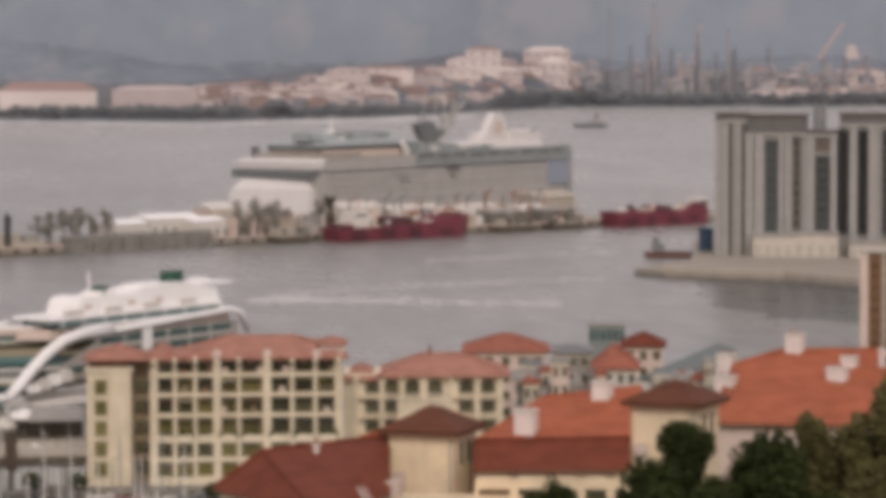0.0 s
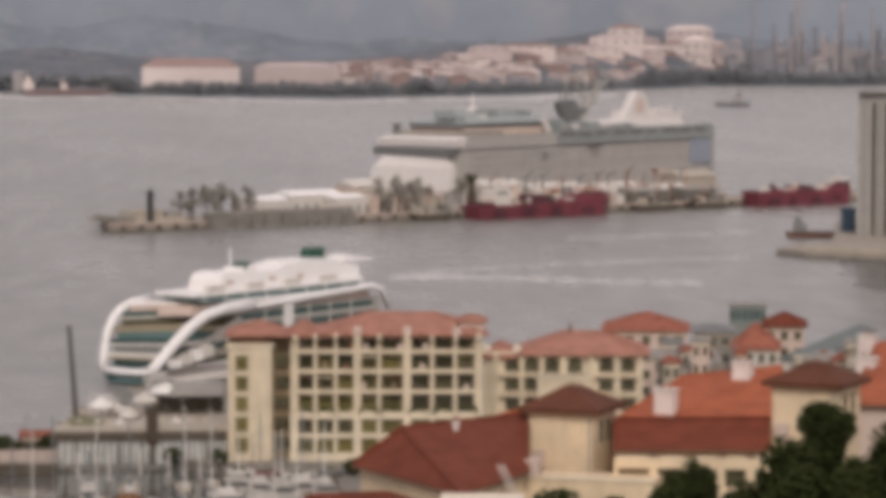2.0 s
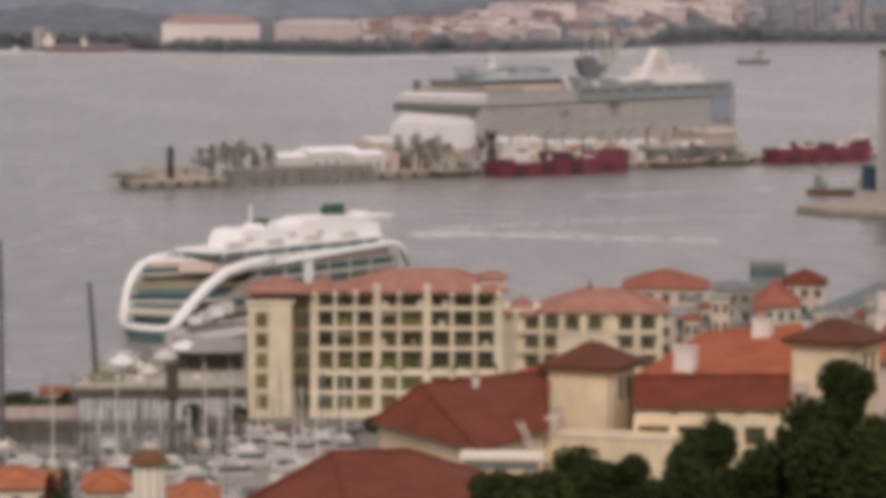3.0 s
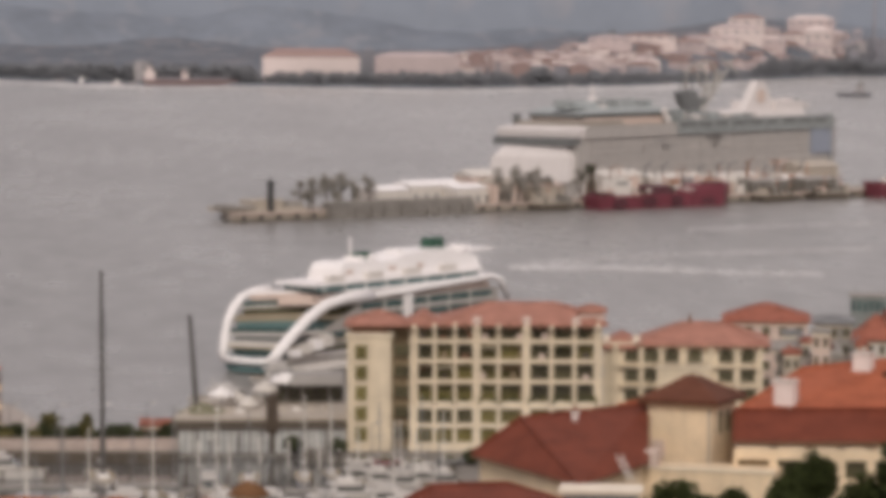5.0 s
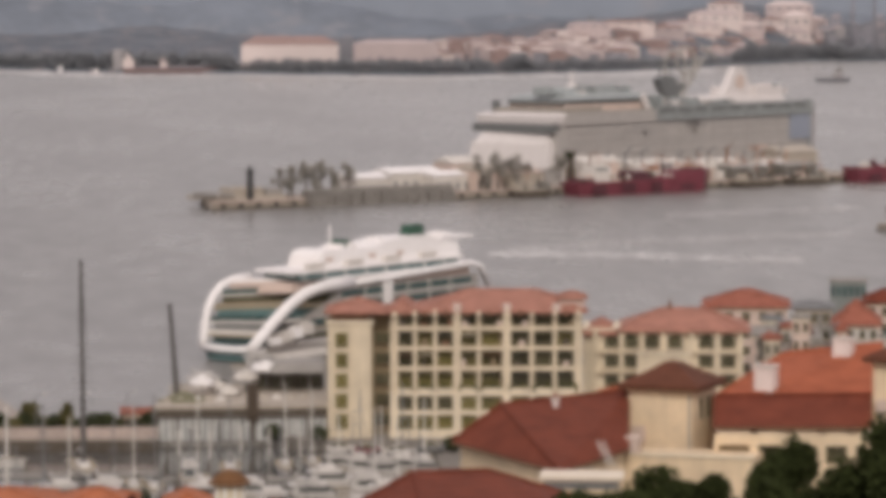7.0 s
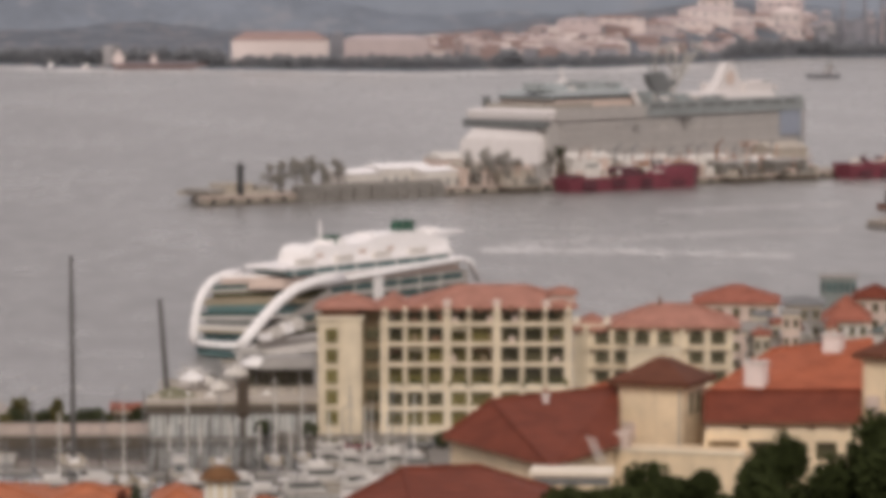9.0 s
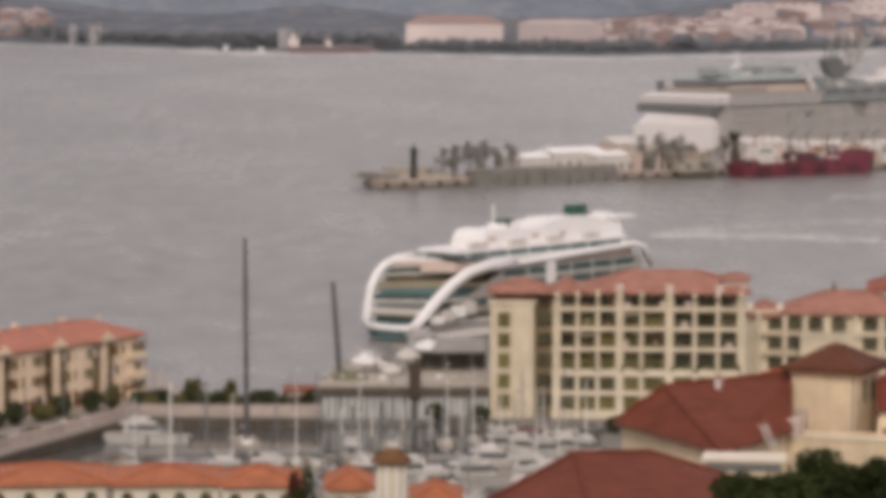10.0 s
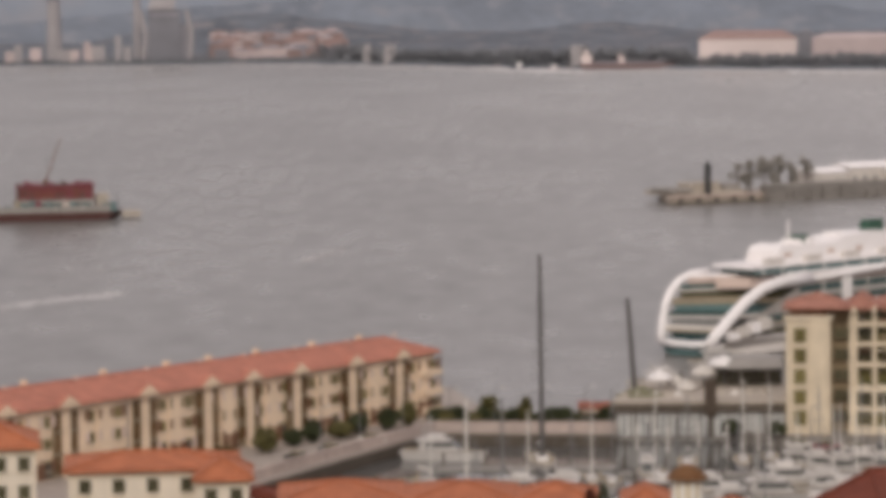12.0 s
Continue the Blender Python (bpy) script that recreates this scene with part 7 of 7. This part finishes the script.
# ---- the far shore: town, works and woods ----
def far_house(a, q_base, q_top, w_units, wall, roof, back, panes=False, pitch=0.3, label="pale house of the town across the bay", cat="house", name="far_house", group="far town"):
    d = min(shore(a) + back, 4880)
    z0, z1 = level(q_base, d), level(q_top, d)
    if name == "far_house":  # stands on the slope of the town's hill
        lift = max(0, 6 + town_rise(a) * min(1, max(0, back - 20) / 330) - z0)
        z0, z1 = z0 + lift, z1 + lift
    t = thing(name, a, d, z0, label, cat, group=group)
    w, h = width(w_units, d), z1 - z0
    deep = min(w, 30)
    rh = h * pitch if pitch > 0.3 else min(h * pitch, 6)
    block(t, "wall", -w / 2, 0, min(-8, -z0), w / 2, deep, h - rh, wall)
    part("roof", Shape().hip(-w / 2 - 0.5, -0.5, w / 2 + 0.5, deep + 0.5, h - rh, h, 0.5), roof, t)
    if not panes:
        return t
    n = max(2, min(6, int(w / 12)))
    me = pane_piece(min(4, w / n * 0.5), min(4.5, h * 0.2)).mesh("window", FAR_DARK)
    for i in range(n):
        same_part("window", me, t, -w / 2 + w * (i + 0.5) / n, -0.3, max(1.5, (h - rh) * 0.55))
    return t


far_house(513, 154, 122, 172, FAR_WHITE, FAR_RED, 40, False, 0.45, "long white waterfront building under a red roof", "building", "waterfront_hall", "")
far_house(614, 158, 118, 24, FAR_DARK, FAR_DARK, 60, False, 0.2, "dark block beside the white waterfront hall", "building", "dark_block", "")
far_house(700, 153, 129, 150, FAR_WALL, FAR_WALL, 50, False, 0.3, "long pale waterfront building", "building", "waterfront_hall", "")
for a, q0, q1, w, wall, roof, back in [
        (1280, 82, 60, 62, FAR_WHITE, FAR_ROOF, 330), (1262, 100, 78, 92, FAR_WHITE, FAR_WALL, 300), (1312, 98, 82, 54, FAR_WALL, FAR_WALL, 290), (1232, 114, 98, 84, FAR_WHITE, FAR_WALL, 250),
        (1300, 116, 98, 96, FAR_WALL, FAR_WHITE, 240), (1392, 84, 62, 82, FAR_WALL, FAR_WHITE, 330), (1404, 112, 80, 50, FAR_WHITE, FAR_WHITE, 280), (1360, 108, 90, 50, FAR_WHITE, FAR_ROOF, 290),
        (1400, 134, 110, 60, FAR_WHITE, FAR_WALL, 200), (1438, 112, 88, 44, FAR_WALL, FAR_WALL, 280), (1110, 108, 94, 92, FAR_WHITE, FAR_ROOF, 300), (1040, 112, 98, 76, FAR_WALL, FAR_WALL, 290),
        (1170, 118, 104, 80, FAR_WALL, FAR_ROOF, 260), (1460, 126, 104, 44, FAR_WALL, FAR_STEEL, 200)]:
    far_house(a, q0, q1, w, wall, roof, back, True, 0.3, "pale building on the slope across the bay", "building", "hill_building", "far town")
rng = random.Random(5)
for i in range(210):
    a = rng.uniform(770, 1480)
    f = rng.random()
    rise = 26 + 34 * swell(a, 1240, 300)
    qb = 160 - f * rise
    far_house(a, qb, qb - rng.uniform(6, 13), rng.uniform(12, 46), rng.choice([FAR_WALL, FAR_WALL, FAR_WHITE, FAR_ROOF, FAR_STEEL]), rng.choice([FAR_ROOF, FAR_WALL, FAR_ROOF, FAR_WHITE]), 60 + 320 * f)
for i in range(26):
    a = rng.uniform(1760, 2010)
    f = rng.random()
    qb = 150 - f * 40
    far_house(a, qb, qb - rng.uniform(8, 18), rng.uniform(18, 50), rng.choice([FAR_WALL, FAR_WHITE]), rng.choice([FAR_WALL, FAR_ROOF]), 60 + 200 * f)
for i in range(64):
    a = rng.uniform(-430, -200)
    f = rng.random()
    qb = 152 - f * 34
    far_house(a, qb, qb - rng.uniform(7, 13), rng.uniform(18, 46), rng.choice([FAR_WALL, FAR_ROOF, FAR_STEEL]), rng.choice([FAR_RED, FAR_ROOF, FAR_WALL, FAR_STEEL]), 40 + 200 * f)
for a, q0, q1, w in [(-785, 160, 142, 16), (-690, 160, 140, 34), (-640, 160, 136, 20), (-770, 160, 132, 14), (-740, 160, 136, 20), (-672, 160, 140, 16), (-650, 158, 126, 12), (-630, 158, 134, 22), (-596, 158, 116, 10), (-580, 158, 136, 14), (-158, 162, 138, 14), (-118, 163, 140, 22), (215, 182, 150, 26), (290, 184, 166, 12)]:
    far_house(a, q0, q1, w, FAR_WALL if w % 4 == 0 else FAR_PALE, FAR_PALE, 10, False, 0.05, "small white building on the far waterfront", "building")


def stack(a, q0, q1, w, m, back=120):
    d = shore(a) + back
    z = level(q1, d)
    t = thing("works_chimney", a, d, 4, "tall industrial chimney of the works across the bay", "chimney", group="works chimneys")
    r = width(w, d) / 2
    part("shaft", Shape().column(0, 0, -4, z - 4, r, r * 0.7, 10), m, t)
    part("rim", Shape().column(0, 0, z - 5.5, z - 4, r * 0.9, r * 0.9, 10), FAR_DARK, t)


for a, q1, w, m in [(1503, -4, 6, FAR_STEEL), (1582, -10, 8, FAR_PALE), (1570, 40, 8, FAR_STEEL), (1660, 18, 7, FAR_WALL), (1658, 40, 10, FAR_STEEL), (1712, 34, 7, FAR_PALE), (1720, 70, 8, FAR_STEEL),
                    (1782, 64, 7, FAR_STEEL), (1540, 60, 7, FAR_STEEL), (1612, 66, 7, FAR_DARK), (1690, 74, 7, FAR_STEEL), (1750, 80, 7, FAR_STEEL), (-707, 52, 30, FAR_PALE), (-562, -30, 15, FAR_PALE), (1590, 74, 6, FAR_DARK), (1630, 84, 8, FAR_WALL)]:
    stack(a, 150, q1, w, m)
for i in range(120):
    a = rng.uniform(1450, 1960)
    f = rng.random()
    qb = 150 - 40 * f
    far_house(a, qb, qb - rng.uniform(8, 30), rng.uniform(4, 26), rng.choice([FAR_STEEL, FAR_STEEL, FAR_DARK, FAR_PALE]), rng.choice([FAR_STEEL, FAR_WALL, FAR_PALE, FAR_DARK]), 80 + 200 * f, False, 0.1,
              "grey process structure of the works across the bay", "works", "works_unit", "works units")
for i in range(16):
    a = rng.uniform(1490, 1800)
    d = shore(a) + 110
    h = level(rng.uniform(60, 112), d) - 6
    t = thing("process_vessel", a, d, 6, "thin grey process vessel of the works across the bay", "vessel", group="process vessels")
    part("shell", Shape().column(0, 0, -6, h, rng.uniform(1.2, 2.6), 1.0, 7), rng.choice([FAR_STEEL, FAR_WALL, FAR_DARK]), t)
    part("platform", Shape().column(0, 0, h * 0.7, h * 0.74, 3.4, 3.4, 7), FAR_STEEL, t)
# silo block with pale crown
t = thing("power_block", -543, shore(-540) + 20, 3, "tall dark grey works block with white crown", "building")
d = shore(-540) + 20
w, h = width(58, d), level(72, d) - 3
block(t, "wall", 0, 0, -4, w, 40, h, FAR_DARK)
part("crown", Shape().prism([(0, -3), (w - 8, -3), (w - 8, 43), (0, 43)], h, h + width(20, d), [(4, 0), (w - 6, 0), (w - 6, 40), (4, 40)]), FAR_PALE, t)
block(t, "band", 2, -1.5, h * 0.86, w - 2, 0, h * 0.94, FAR_STEEL)
for x in (-6, w + 10):
    part("side_leg", Shape().tube([(x, 2, -4), (x + 3, 2, h * 0.5), (x - 3, 2, h * 0.98)], 3.5, 6), FAR_PALE, t)
block(t, "stair_shaft", w, 5, -4, w + 10, 30, h * 0.7, FAR_STEEL)
# pale gantry on the works
t = thing("loading_gantry", 1900, shore(1900) + 130, 4, "white sloped loading gantry at the works", "gantry")
d = shore(1900) + 130
part("boom", Shape().tube([(-22, 0, level(84, d) - 4), (2, 0, level(36, d) - 4), (10, 0, level(22, d) - 4)], 2.6, 7), FAR_WALL, t)
part("head_house", Shape().prism([(12, -6), (30, -6), (30, 6), (12, 6)], level(84, d) - 4, level(60, d) - 4, [(14, -4), (24, -4), (24, 4), (14, 4)]), FAR_WALL, t)
for x in (-16, 10, 40):
    part("leg", Shape().column(x, 0, -4, level(78, d) - 4, 3, 3, 6), FAR_STEEL, t)


def wood(name, a0, a1, q_top, n, back, seed, size, label):
    """A belt of distant trees as many small leaf sprays."""
    rng = random.Random(seed)
    s = Shape()
    for i in range(2 * n):
        a = rng.uniform(a0, a1)
        d = shore(a) + back + rng.uniform(0, 50)
        edge = min(1, (a - a0) / 25, (a1 - a) / 25)
        top = level(q_top, d) * (0.55 + 0.45 * edge) * (0.72 + 0.28 * noise.noise((a * 0.06, seed, 0)) + 0.2 * noise.noise((a * 0.2, seed, 5)))
        c = Vector((*spot(a, d), max(1, top) * rng.random() ** 0.6 + 1))
        u = Vector((rng.uniform(-1, 1), rng.uniform(-1, 1), rng.uniform(-1, 1))).normalized() * size
        k = u.orthogonal().normalized() * size * 0.8
        s.face(c - u * 0.6, c + k * 0.6, c + u * 0.6, c - k * 0.6)
    stuff(name, s, FAR_TREE, label, "trees")


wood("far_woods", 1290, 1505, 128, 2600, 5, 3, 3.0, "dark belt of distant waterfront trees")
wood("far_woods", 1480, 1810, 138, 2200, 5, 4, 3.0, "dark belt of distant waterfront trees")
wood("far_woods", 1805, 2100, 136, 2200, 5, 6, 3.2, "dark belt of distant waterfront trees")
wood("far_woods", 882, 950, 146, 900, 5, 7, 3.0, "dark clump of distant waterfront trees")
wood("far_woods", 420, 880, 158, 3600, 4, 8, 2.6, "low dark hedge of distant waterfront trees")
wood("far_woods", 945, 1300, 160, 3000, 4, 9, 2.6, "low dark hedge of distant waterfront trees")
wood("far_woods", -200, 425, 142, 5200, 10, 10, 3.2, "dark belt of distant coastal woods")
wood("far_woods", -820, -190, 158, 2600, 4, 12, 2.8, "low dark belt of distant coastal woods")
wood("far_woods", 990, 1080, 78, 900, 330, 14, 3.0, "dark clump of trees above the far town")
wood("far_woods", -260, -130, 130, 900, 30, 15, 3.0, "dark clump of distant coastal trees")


# ---- foam: wakes and wind streaks on the water ----
def foam(name, pts, spread, n, seed, size, label):
    rng = random.Random(seed)
    s = Shape()
    for i in range(n):
        f = rng.random() * (len(pts) - 1)
        k = int(f)
        a = pts[k][0] + (pts[k + 1][0] - pts[k][0]) * (f - k)
        qd = pts[k][1] + (pts[k + 1][1] - pts[k][1]) * (f - k) + rng.gauss(0, spread)
        d = EYE / math.tan(radians((qd - 75) / 100))
        x, y = spot(a, d)
        w, h = size * rng.uniform(0.6, 2.2), size * rng.uniform(0.3, 0.9)
        ang = rng.gauss(0, 0.15)
        pt = [(w * math.cos(u) * rng.uniform(0.6, 1), h * math.sin(u) * rng.uniform(0.6, 1)) for u in [math.pi * j / 3 for j in range(6)]]
        s.face(*[(x + px * math.cos(ang) - py * math.sin(ang), y + px * math.sin(ang) + py * math.cos(ang), 0.03 + 0.0004 * (i % 90)) for px, py in pt])
    stuff(name, s, FOAM, label, "foam")


FOAM = mat("thin_foam", (0.66, 0.64, 0.63), rough=0.6, var=0.1, bump=0.1)
foam("wake_foam", [(865, 508), (1000, 508), (1200, 513), (1420, 517)], 3.0, 1900, 1, 0.9, "long pale boat wake across the harbour")
foam("wake_foam", [(900, 500), (1100, 487), (1300, 478), (1500, 470)], 3.0, 1000, 2, 0.9, "long pale boat wake across the harbour")
foam("wake_foam", [(1180, 440), (1350, 432), (1520, 424)], 3.2, 800, 3, 0.9, "pale boat wake across the harbour")
foam("wake_foam", [(-815, 590), (-700, 578), (-600, 572)], 3.0, 560, 4, 0.7, "pale wind streak on the water")
foam("wake_foam", [(-285, 520), (-240, 508), (-200, 502)], 3.4, 240, 5, 0.6, "pale wind streak on the water")
foam("wake_foam", [(-720, 470), (-560, 452)], 3.0, 200, 6, 0.6, "pale wake beside the barge")
foam("wake_foam", [(-760, 545), (-620, 520), (-500, 512)], 14, 160, 8, 0.7, "scattered pale crests on the water")
foam("wake_foam", [(-300, 570), (-120, 560), (40, 540), (200, 470)], 24, 220, 9, 0.7, "scattered pale crests on the water")
foam("wake_foam", [(860, 470), (1100, 455), (1400, 450)], 14, 200, 10, 0.7, "scattered pale crests on the water")
foam("surf_foam", [(-820, 172), (-308, 173), (40, 184), (191, 190), (460, 191), (750, 198), (1090, 190), (1260, 184)], 1.8, 2000, 7, 8.0, "pale surf line along the far shore")
